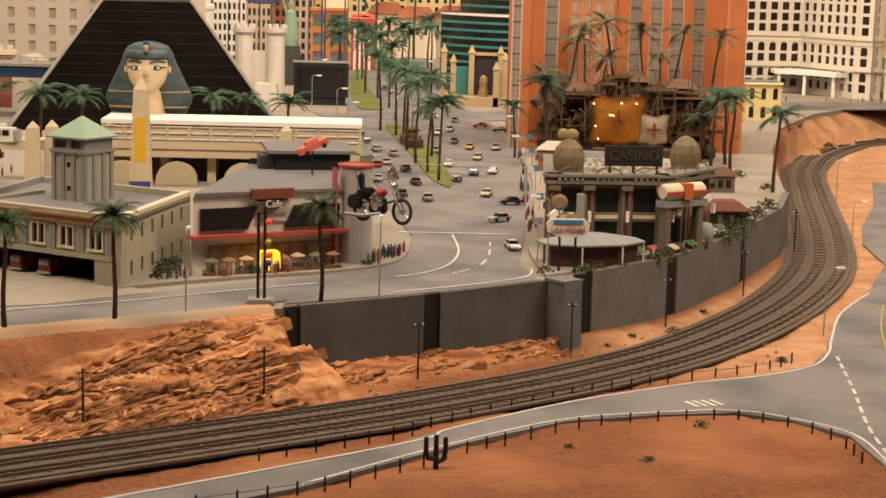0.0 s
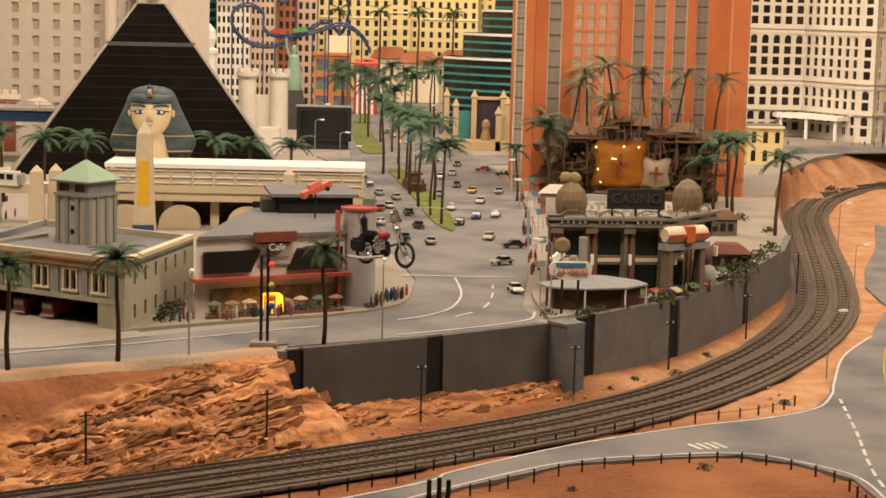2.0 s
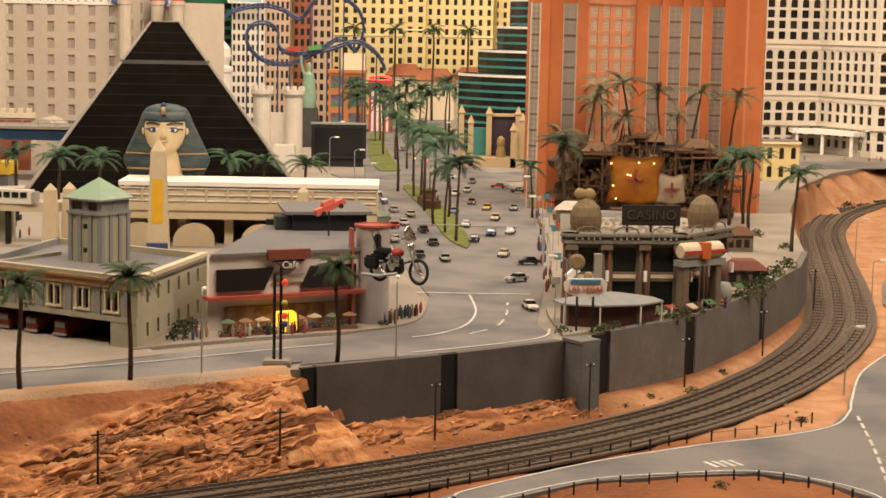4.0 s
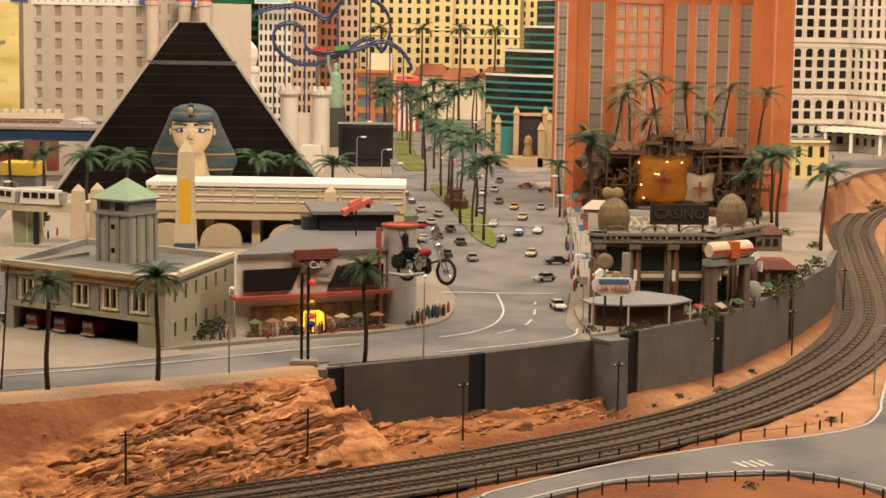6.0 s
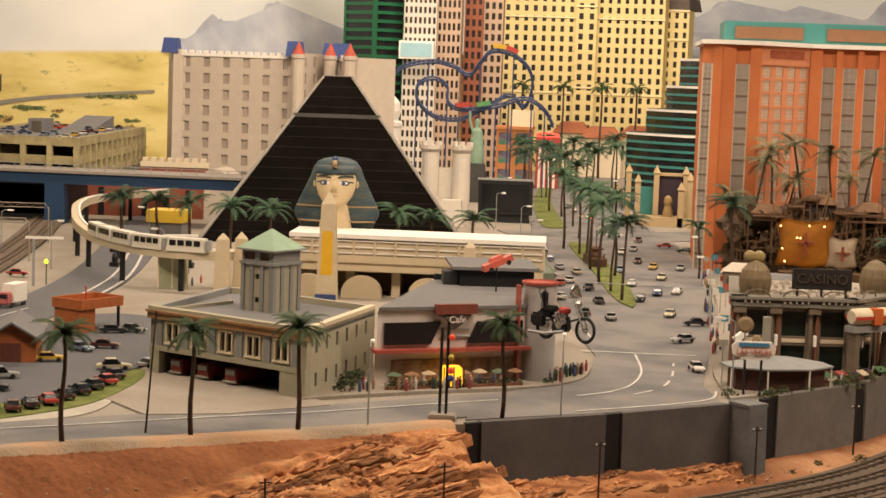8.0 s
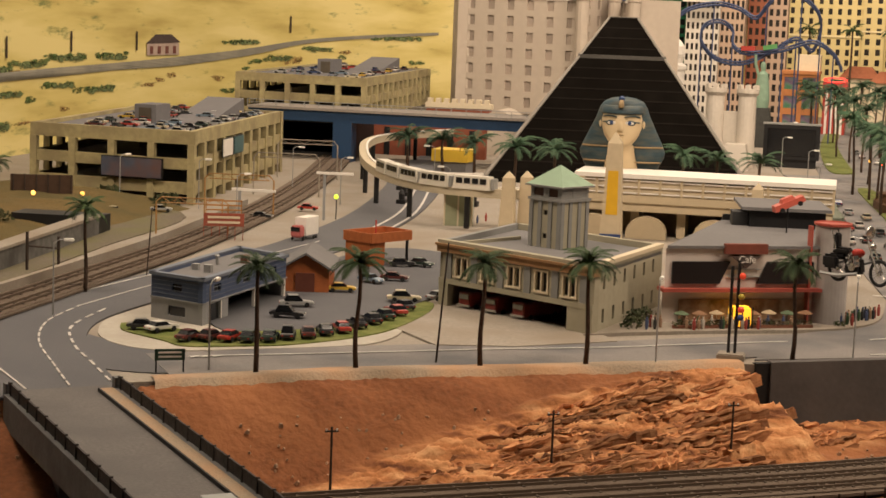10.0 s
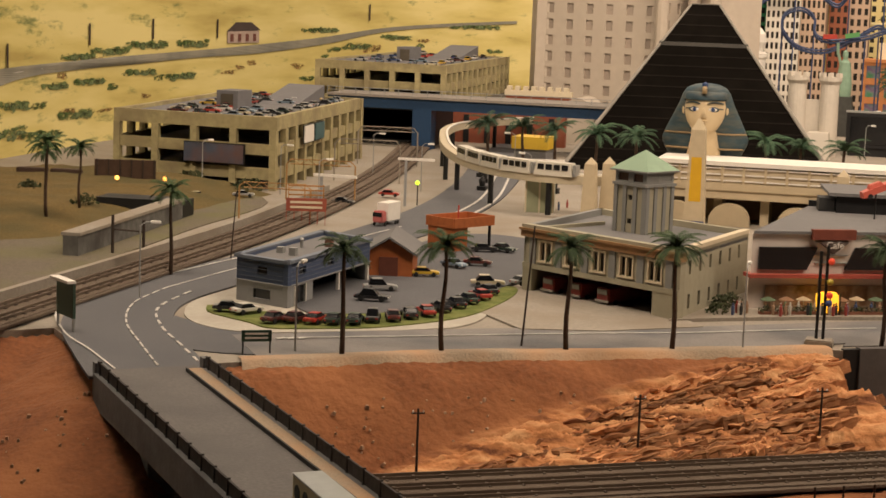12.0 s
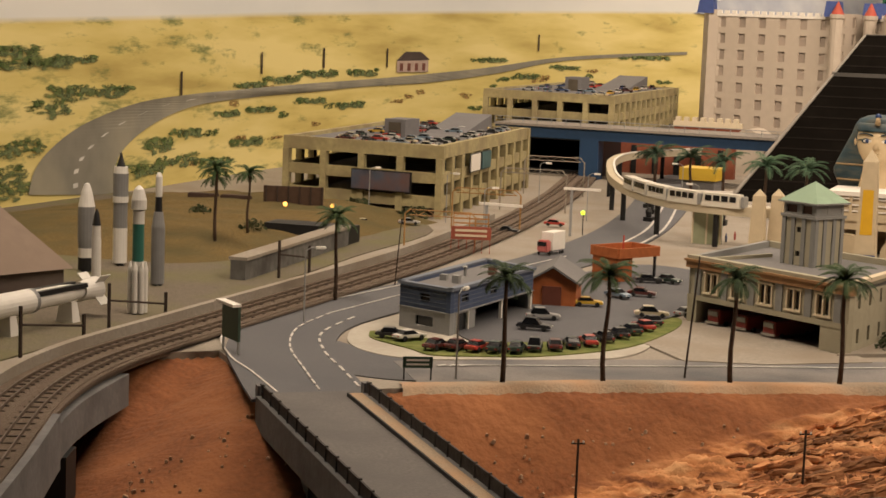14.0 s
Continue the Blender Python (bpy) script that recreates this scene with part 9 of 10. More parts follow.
def car(colour, name="car", length=0.050, tall=1.0):
    th = thing(name, 0, 0, -2, 0, colour.replace("_", " ") + " model car with dark windows on the asphalt", "car", "parked and waiting cars")
    mat = paint("car_" + colour, CAR_COLOURS[colour], 0.28, 0.05, 40, 0.0, spec=0.5)
    length *= 1.08
    L, W_ = length / 2, 0.0104
    bm = bmesh.new()
    prof_ = [(-L, 0.0045), (-L, 0.0095), (-L * 0.62, 0.0105), (L * 0.45, 0.0105), (L * 0.94, 0.0088), (L, 0.0070), (L * 0.98, 0.0040)]
    prism(bm, prof_, -W_, W_, Matrix.Rotation(radians(90), 4, "X"))
    bmesh.ops.recalc_face_normals(bm, faces=bm.faces[:])
    bmesh.ops.bevel(bm, geom=bm.edges[:], offset=0.0011, segments=2, affect="EDGES")
    part("body", bm, mat, th)
    bm = bmesh.new()
    vs = [bm.verts.new(v) for v in ((-L * 0.70, -W_ * 0.92, 0.0100), (L * 0.40, -W_ * 0.92, 0.0100), (L * 0.40, W_ * 0.92, 0.0100), (-L * 0.70, W_ * 0.92, 0.0100),
                                    (-L * 0.50, -W_ * 0.74, 0.0158 * tall), (L * 0.10, -W_ * 0.74, 0.0158 * tall), (L * 0.10, W_ * 0.74, 0.0158 * tall), (-L * 0.50, W_ * 0.74, 0.0158 * tall))]
    for q in ((0, 1, 5, 4), (1, 2, 6, 5), (2, 3, 7, 6), (3, 0, 4, 7), (4, 5, 6, 7)):
        bm.faces.new([vs[i] for i in q])
    part("glazing", bm, GLASS, th)
    part("roof", bbox(-L * 0.50, L * 0.10, -W_ * 0.75, W_ * 0.75, 0.0155 * tall, 0.0166 * tall, 0.0004), mat, th)
    for x in (-L * 0.58, L * 0.60):
        for y in (-W_, W_):
            shared("wheel", TYRE_ME, th, x, y, 0.0042)
    for y in (-W_ * 0.68, W_ * 0.68):
        part("headlight", bbox(L * 0.965, L * 1.008, y - 0.0017, y + 0.0017, 0.0062, 0.0082), LAMPWHITE, th)
        part("tail_light", bbox(-L * 1.008, -L * 0.98, y - 0.0017, y + 0.0017, 0.0068, 0.0086), RED, th)
    return th


masters = {c: car(c) for c in CAR_COLOURS}
suv = car("silver", "estate_car", 0.054, 1.25)
suv_black = car("black", "estate_car", 0.054, 1.25)
wagon = car("cream", "estate_car", 0.056, 1.2)
used = set()


def park(colour, x, y, ang, z=0.0045):
    src = colour if not isinstance(colour, str) else masters[colour]
    m = pose(x, y, z, 0, 0, ang)
    if src.name not in used:
        used.add(src.name)
        src.matrix_basis = m
        return src
    return copy_thing(src, m)


# the boulevard's queues, oncoming on one side and leaving on the other
for colour, x, y, a in [("white", 0.160, 3.303, -78), ("silver", 0.147, 3.665, -140), ("black", 0.182, 3.934, -165), ("cream", 0.132, 4.064, -100), ("white", 0.162, 4.516, -100), ("blue", 0.112, 4.471, -95), ("white", 0.05, 4.651, -95), ("silver", -0.002, 3.964, 95), ("black", 0.068, 4.334, -95), ("dark_green", -0.032, 4.25, 100), ("black", -0.06, 4.517, 100), ("maroon", -0.089, 4.355, 100),
                        ("dark_green", -0.061, 4.024, 98), ("white", -0.114, 4.663, 100), ("cream", -0.1, 4.875, 100), ("red", -0.137, 4.593, 100), ("blue", -0.188, 5.219, 102), ("maroon", 0.071, 5.252, -95), ("yellow", 0.113, 5.096, -98), ("cream", 0.131, 4.83, -98), ("red", 0.163, 5.787, 175), ("dark_green", 0.222, 5.641, 178), ("silver", 0.061, 5.628, -95), ("white", 0.025, 5.507, -95),
                        ("silver", -0.15, 4.98, 100), ("white", -0.125, 4.30, 98), ("silver", -0.165, 4.80, 100), ("dark_green", -0.215, 5.45, 100), ("white", 0.0, 6.1, 178), ("maroon", 0.08, 5.95, -95), ("white", 0.02, 6.6, -92), ("maroon", -0.165, 7.18, -92), ("black", -0.194, 7.40, -92), ("white", -0.10, 6.9, -92), ("yellow", 0.003, 8.95, -92), ("white", -0.142, 10.1, -92), ("red", -0.10, 7.7, -92), ("silver", -0.16, 9.2, -92), ("black", -0.12, 8.3, -92),
                        ("white", -0.34, 6.7, 95), ("maroon", -0.38, 7.5, 95), ("silver", -0.40, 8.2, 95), ("silver", -0.26, 5.85, 100), ("silver", 0.19, 5.10, -95), ("pale_blue", 0.02, 4.98, -95)]:
    park(colour, x, y, a)
# car park beside the blue house
for colour, x, y, a in [("black", -1.147, 2.535, 20), ("white", -1.117, 2.532, 60), ("maroon", -1.05, 2.485, 75), ("maroon", -1.022, 2.500, 78), ("red", -0.993, 2.508, 84), ("dark_green", -0.966, 2.517, 92), ("dark_green", -0.939, 2.533, 100), (suv_black, -0.921, 2.565, 106), ("maroon", -0.896, 2.588, 112), ("black", -0.880, 2.622, 117), ("red", -0.863, 2.655, 122), ("black", -0.853, 2.704, 126), ("black", -0.843, 2.752, 130), ("dark_green", -0.836, 2.800, 132), ("red", -0.829, 2.850, 134), ("black", -0.832, 2.905, 136),
                        (wagon, -0.853, 2.985, 20), ("silver", -0.80, 3.03, 60), (suv, -1.005, 2.846, 25), (suv_black, -0.982, 2.737, 8), ("yellow", -0.985, 3.035, 20), ("pale_blue", -0.968, 3.165, -25), ("maroon", -0.935, 3.21, 10), ("black", -0.975, 3.40, 20), ("dark_green", -0.94, 3.42, -20)]:
    park(colour, x, y, a, 0.0055)
for colour, x, y, a in [("cream", -1.84, 3.93, 10), ("silver", -1.76, 4.02, 20), ("black", -1.50, 4.02, 5), ("red", -1.46, 4.25, 10), ("red", 1.33, 7.1, 20), ("maroon", -1.60, 5.5, 110), ("white", -1.9, 4.1, 40), ("silver", -0.60, 4.55, 5), ("white", 1.28, 4.75, 70)]:
    park(colour, x, y, a, 0.0044 if y < 7 and x < 1 else (0.006 if x < 1.3 else 0.0065))
rng = random.Random(3)
names = list(CAR_COLOURS)
for k in range(44):
    u, v = (0.10, 0.30, 0.52, 0.74)[k % 4] + rng.uniform(-0.03, 0.05), (k + 0.5) / 44
    if 0.25 < u < 0.75 and 0.33 < v < 0.58:
        continue
    park(rng.choice(names), -1.775 - 0.43 * u - 0.13 * v, 4.24 + 0.03 * u + 0.98 * v, rng.choice((5, 185, 95)), 0.1785)
for k in range(28):
    u, v = (0.10, 0.55, 0.30, 0.80)[k % 4] + rng.uniform(-0.03, 0.05), (k + 0.5) / 28
    if 0.25 < u < 0.75 and 0.33 < v < 0.58:
        continue
    park(rng.choice(names), -1.84 - 0.46 * u - 0.12 * v, 5.94 + 0.07 * u + 1.25 * v, rng.choice((5, 185, 95)), 0.2705)


def engine(label):
    th = thing("fire_engine", 0, 0, -3, 0, label, "fire engine", "fire engines")
    FE = paint("engine_red", (0.17, 0.026, 0.018), 0.35, 0.1, 40, 0.0)
    part("body", bbox(-0.014, 0.014, -0.05, 0.05, 0.006, 0.030, 0.002), FE, th)
    part("windscreen", bbox(-0.011, 0.011, -0.0516, -0.049, 0.019, 0.027), paint("windscreen", (0.16, 0.15, 0.12), 0.2, 0.1, 30, 0), th)
    part("bumper", bbox(-0.0145, 0.0145, -0.053, -0.05, 0.006, 0.010), CHROME, th)
    for y in (-0.032, 0.03):
        for x in (-0.014, 0.014):
            ob = shared("wheel", TYRE_ME, th, x, y, 0.005, 90)
            ob.scale = (1.2, 1.2, 1.2)
    return th


fe = engine("red fire engine parked in the station's bay")
nrm = Vector((-(A[1] - B[1]), -(B[0] - A[0]))).normalized()
for i, u in enumerate((0.16, 0.34, 0.52)):
    p = Vector(A) + (Vector(B) - Vector(A)) * u
    inn = Vector((0.509, 0.861))
    m = pose(p.x + inn.x * 0.055, p.y + inn.y * 0.055, 0.0012, 0, 0, -30.6)
    if i == 0:
        fe.matrix_basis = m
    else:
        copy_thing(fe, m)
tk = thing("box_truck", -1.285, 3.735, 0.003, 82, "pink and white box truck on the tunnel road", "truck")
part("box", bbox(-0.040, 0.022, -0.014, 0.014, 0.010, 0.050, 0.001), WHITE, tk)
part("cab", bbox(-0.066, -0.042, -0.012, 0.012, 0.008, 0.034, 0.003), paint("pink_cab", (0.45, 0.13, 0.12), 0.4, 0.1, 40, 0), tk)
part("windscreen", bbox(-0.067, -0.060, -0.010, 0.010, 0.022, 0.031), GLASS, tk)
for x in (-0.052, 0.0, 0.012):
    for y in (-0.013, 0.013):
        shared("wheel", TYRE_ME, tk, x, y, 0.0044)

# cream lorry on the bridge
lo_ = thing("lorry", -0.574, 1.470, 0.0038, 129, "cream box lorry with a grey roof on the bridge", "lorry")
LCREAM = paint("lorry_cream", (0.50, 0.42, 0.25), 0.5, 0.08, 40, 0.03)
part("box", bbox(-0.092, 0.098, -0.0145, 0.0145, 0.013, 0.0435, 0.0008), LCREAM, lo_)
part("roof", bbox(-0.093, 0.099, -0.0152, 0.0152, 0.0435, 0.0450, 0.0003), paint("lorry_roof", (0.36, 0.38, 0.37), 0.5, 0.1, 60, 0.05), lo_, "grey-green roof")
part("cab", bbox(-0.135, -0.097, -0.013, 0.013, 0.009, 0.036, 0.003), paint("lorry_cab", (0.55, 0.52, 0.48), 0.25, 0.06, 40, 0), lo_)
part("deflector", bbox(-0.122, -0.098, -0.012, 0.012, 0.036, 0.043, 0.002, 0.8), LAMPWHITE, lo_)
part("windscreen", bbox(-0.1362, -0.133, -0.011, 0.011, 0.022, 0.032), GLASS, lo_)
part("chassis", bbox(-0.13, 0.094, -0.008, 0.008, 0.007, 0.013), BLACK, lo_)
LDARK = paint("lorry_emblem", (0.03, 0.035, 0.03), 0.6, 0.2, 60, 0)
for x, r in ((0.083, 0.008), (0.058, 0.008), (-0.055, 0.010)):
    bm = bmesh.new()
    lathe(bm, [(r, 0.0), (r, 0.0006)], 16, Matrix.Translation((x, 0.0145, 0.029)) @ Matrix.Rotation(radians(-90), 4, "X"))
    part("emblem", bm, LDARK, lo_, "dark round emblem")
for x in (-0.115, 0.045, 0.058, 0.071):
    for y in (-0.0125, 0.0125):
        ob = shared("wheel", TYRE_ME, lo_, x, y, 0.0052)
        ob.scale = (1.25, 1.6, 1.25)

# ---- lamps, poles, fences ----
def street_lamp(h, arm, label="grey street lamp with a white head"):
    th = thing("street_lamp", 0, 0, -4, 0, label, "street lamp", "street lamps")
    bm = bmesh.new()
    tube(bm, [(0, 0, -0.002), (0, 0, h)], 0.0016, 6, 0.0011)
    part("pole", bm, STEEL, th)
    bm = bmesh.new()
    tube(bm, [(0, 0, h), (arm * 0.5, 0, h + 0.006), (arm, 0, h + 0.006)], 0.0009, 5)
    part("arm", bm, STEEL, th)
    part("lamp_head", bbox(arm - 0.002, arm + 0.015, -0.003, 0.003, h + 0.003, h + 0.008, 0.001), LAMPWHITE, th)
    return th


sl = street_lamp(0.120, 0.018)
first = True
for x, y, a, z in [(-0.360, 2.63, 90, 0.002), (-0.075, 2.80, 90, 0.002), (0.212, 3.10, 180, 0.005), (-0.945, 2.30, 90, 0.002), (-1.335, 2.60, 30, 0), (-1.93, 4.15, 60, 0), (-1.72, 4.16, 0, 0), (-1.50, 3.85, 30, 0), (-1.66, 4.7, 0, 0), (0.226, 4.2, 180, 0.005), (0.235, 4.75, 180, 0.005), (-0.24, 5.15, 0, 0), (-0.30, 5.7, 0, 0), (-0.24, 4.5, 0, 0),
                   (0.978, 4.063, 0, -0.113), (0.72, 3.16, 0, -0.118), (1.14, 4.95, 0, -0.11), (-1.33, 5.0, 180, 0), (-1.12, 4.35, 180, 0), (-1.44, 4.45, 0, 0), (0.07, 6.5, 180, 0), (-0.42, 6.3, 0, 0), (0.02, 7.4, 180, 0), (1.45, 7.5, 0, 0), (1.7, 7.4, 0, 0), (-0.46, 7.3, 0, 0)]:
    m = pose(x, y, z, 0, 0, a)
    if first:
        sl.matrix_basis, first = m, False
    else:
        copy_thing(sl, m)


def utility(h, label):
    th = thing("utility_pole", 0, 0, -5, 0, label, "utility pole", "utility poles")
    bm = bmesh.new()
    tube(bm, [(0, 0, -0.012), (0, 0, h)], 0.0019, 6, 0.0015)
    part("pole", bm, WOODPOLE, th)
    part("crossarm", bbox(-0.009, 0.009, -0.001, 0.001, h - 0.007, h - 0.005), WOODPOLE, th)
    for x in (-0.007, 0.0, 0.007):
        part("insulator", bbox(x - 0.0008, x + 0.0008, -0.0008, 0.0008, h - 0.005, h - 0.0025), LAMPWHITE, th)
    return th


up = utility(0.088, "dark wooden telegraph pole beside the tracks")
first = True
for x, y, z in ((-0.463, 2.365, -0.113), (-0.231, 2.515, -0.110), (-0.010, 2.716, -0.108), (0.245, 2.93, -0.112), (0.432, 3.149, -0.104), (0.629, 3.483, -0.104), (0.85, 4.08, -0.10), (-0.72, 2.17, -0.118)):
    m = pose(x, y, z, 0, 0, 30)
    if first:
        up.matrix_basis, first = m, False
    else:
        copy_thing(up, m)
tp = thing("wooden_pole", -0.665, 2.49, 0.002, 0, "tall plain dark pole leaning slightly", "pole")
bm = bmesh.new()
tube(bm, [(0, 0, -0.004), (0.012, 0.004, 0.178)], 0.0016, 6, 0.0012)
part("pole", bm, WOODPOLE, tp)
tagged(copy_thing(tp, pose(-1.375, 3.06, 0.002, 0, 0, 40)), "tall plain dark pole beside the tracks", "pole").scale = (0.85, 0.85, 0.72)
tl = thing("signal_mast", -0.255, 2.722, 0.0, 0, "double black signal mast with round red lamps on a block", "traffic signal")
part("base", bbox(-0.022, 0.020, -0.018, 0.016, -0.004, 0.010, 0.002), CONCRETE, tl)
REDL = paint("signal_red", (0.55, 0.05, 0.02), 0.3, 0.05, 30, 0, glow=0.5)
for x in (-0.006, 0.004):
    bm = bmesh.new()
    tube(bm, [(x, 0, 0.008), (x, 0, 0.150 + x)], 0.0024, 8)
    part("mast", bm, BLACK, tl)
for z, mat in ((0.078, REDL), (0.130, REDL), (0.098, paint("signal_yellow", (0.45, 0.35, 0.05), 0.4, 0.1, 30, 0)), (0.066, BLUE)):
    bm = bmesh.new()
    bmesh.ops.create_uvsphere(bm, u_segments=12, v_segments=8, radius=0.0052, matrix=Matrix.Translation((0.010, -0.003, z)))
    part("lamp", bm, mat, tl, smooth=True)
# traffic lights glowing at the crossing
for x, y, z, col, g_ in ((-0.075, 5.93, 0.075, (1.0, 0.05, 0.02), 3.0), (-0.115, 5.95, 0.082, (1.0, 0.45, 0.05), 2.0), (-1.345, 4.12, 0.055, (0.6, 0.9, 0.05), 1.5), (-2.04, 3.9, 0.042, (1.0, 0.5, 0.1), 3.0), (-1.95, 3.98, 0.038, (1.0, 0.45, 0.08), 3.0)):
    tg = thing("traffic_light", x, y, 0.002, 0, "small lit signal lamp on a thin pole", "traffic signal", "lit signals")
    bm = bmesh.new()
    tube(bm, [(0, 0, 0), (0, 0, z)], 0.0014)
    part("pole", bm, BLACK, tg)
    bm = bmesh.new()
    bmesh.ops.create_uvsphere(bm, u_segments=10, v_segments=8, radius=0.0055, matrix=Matrix.Translation((0, -0.003, z)))
    part("lamp", bm, paint("lit_lamp", col, 0.4, 0.02, 30, 0, glow=g_), tg)
# span wires with masts over the crossing
gm = thing("span_mast", 0.215, 3.92, 0.005, 0, "grey mast with a long cable arm over the road", "mast")
bm = bmesh.new()
tube(bm, [(0, 0, 0), (0, 0, 0.085)], 0.0022)
part("mast", bm, STEEL, gm)
bm = bmesh.new()
tube(bm, [(0, 0, 0.083), (-0.28, 0.02, 0.083)], 0.0010)
part("arm", bm, STEEL, gm)
# post and wire fences of the valley road
def fence(line, z, gap, label):
    th = thing("wire_fence", 0, 0, 0, 0, label, "fence", "valley fences")
    c = smooth_line(line, 12)
    run, tops = 0.0, []
    pm = bpy.data.meshes.new("post")
    bm = bbox(-0.0013, 0.0013, -0.0013, 0.0013, -0.012, 0.016)
    bm.to_mesh(pm)
    bm.free()
    pm.materials.append(WOODPOLE)
    for p, q in zip(c, c[1:]):
        run += (q - p).length
        if run > gap:
            run = 0.0
            shared("post", pm, th, q.x, q.y, z)
            tops.append(Vector((q.x, q.y, z + 0.012)))
    bm = bmesh.new()
    tube(bm, tops, 0.0005, 3)
    part("wire", bm, WOODPOLE, th)


fence([(-0.30, 2.03), (-0.12, 2.14), (0.06, 2.32), (0.21, 2.455), (0.34, 2.51), (0.46, 2.53), (0.53, 2.49), (0.58, 2.42), (0.59, 2.3)], -0.117, 0.035, "dark wooden post and wire fence along the road")
fence([(-0.25, 2.24), (-0.06, 2.37), (0.03, 2.465), (0.21, 2.63), (0.40, 2.765), (0.55, 2.85), (0.63, 2.95)], -0.117, 0.035, "dark wooden post and wire fence along the tracks")
# cactus
cc = thing("cactus", 0.018, 2.255, -0.128, 20, "dark green three-armed cactus", "cactus")
CACT = paint("cactus_green", (0.02, 0.03, 0.015), 0.8, 0.3, 100, 0.4)
for pts in ([(0, 0, 0), (0, 0, 0.052)], [(0, 0, 0.020), (-0.011, 0, 0.022), (-0.014, 0, 0.032), (-0.014, 0, 0.050)], [(0, 0, 0.016), (0.010, 0, 0.018), (0.013, 0, 0.028), (0.013, 0, 0.048)]):
    bm = bmesh.new()
    tube(bm, pts, 0.004, 8, 0.0032)
    part("arm", bm, CACT, cc)
# road sign gantry by the bridge, and a small town sign
rsn = thing("road_sign", -1.305, 2.30, 0.002, -38, "green road sign seen edge-on on a lattice frame", "road sign")
part("panel", bbox(-0.03, 0.03, -0.002, 0.002, 0.020, 0.072), paint("sign_green", (0.05, 0.085, 0.06), 0.5, 0.15, 60, 0.05), rsn)
for x in (-0.028, 0.028):
    part("post", bbox(x - 0.0015, x + 0.0015, -0.0015, 0.0015, 0, 0.072), STEEL, rsn)
part("hood", bbox(-0.032, 0.032, -0.012, 0.002, 0.072, 0.076), WHITE, rsn)
ssn = thing("road_sign", -0.988, 2.262, 0.002, 30, "small dark green road sign on two posts", "road sign")
part("panel", bbox(-0.021, 0.021, -0.001, 0.001, 0.017, 0.033), paint("sign_dark_green", (0.02, 0.05, 0.035), 0.5, 0.15, 60, 0.05), ssn)
for z in (0.021, 0.027):
    part("text_bar", bbox(-0.016, 0.016, -0.0016, -0.001, z, z + 0.0025), WHITELINE, ssn)
for x in (-0.019, 0.019):
    part("post", bbox(x - 0.001, x + 0.001, -0.001, 0.001, 0, 0.033), BLACK, ssn)
nsn = thing("neon_frame_sign", -1.44, 3.62, 0.002, 20, "red and orange steel frame sign on lattice legs", "sign")
NEO = paint("rust_red", (0.30, 0.075, 0.045), 0.6, 0.2, 60, 0.1)
NEOO = paint("sign_orange_frame", (0.42, 0.20, 0.06), 0.6, 0.2, 60, 0.1)
for i in range(6):
    part("leg", bbox(-0.045 + i * 0.017, -0.0435 + i * 0.017, -0.001, 0.001, 0, 0.055), NEO, nsn)
part("panel", bbox(-0.045, 0.043, -0.002, 0.002, 0.030, 0.058), NEO, nsn)
for z in (0.036, 0.047):
    part("text_bar", bbox(-0.036, 0.034, -0.003, -0.002, z, z + 0.005), CREAM, nsn)
for z in (0.064, 0.074, 0.084):
    part("rail", bbox(-0.04, 0.038, -0.001, 0.001, z, z + 0.003), NEOO, nsn)
for x in (-0.04, -0.005, 0.036):
    part("upright", bbox(x - 0.001, x + 0.001, -0.001, 0.001, 0.058, 0.088), NEOO, nsn)
# level crossing masts and white beams beside the tunnel road
for x, y, h, ln, a in ((-1.37, 4.10, 0.112, 0.07, 10), (-1.12, 4.42, 0.10, 0.07, 25), (-1.55, 4.0, 0.07, 0.09, 0)):
    lm = thing("overhead_gantry", x, y, 0.0, a, "grey mast with a white overhead beam", "gantry", "overhead gantries")
    part("mast", bbox(-0.003, 0.003, -0.003, 0.003, 0, h), BHG, lm)
    part("beam", bbox(-0.02, ln, -0.003, 0.003, h, h + 0.006), WHITE, lm)
for x, y in ((-1.35, 4.75), (-1.40, 4.9), (-1.30, 4.55), (-1.12, 4.62), (-1.10, 4.48), (-1.45, 5.2), (-1.2, 4.9)):
    bd = thing("dark_bollard", x, y, 0.0, 0, "black plinth with a dark figure-like post", "bollard", "dark bollards")
    part("plinth", bbox(-0.012, 0.012, -0.012, 0.012, 0, 0.014), BLACK, bd)
    bm = bmesh.new()
    lathe(bm, [(0.008, 0.014), (0.009, 0.028), (0.004, 0.040)], 10)
    part("post", bm, BLACK, bd)
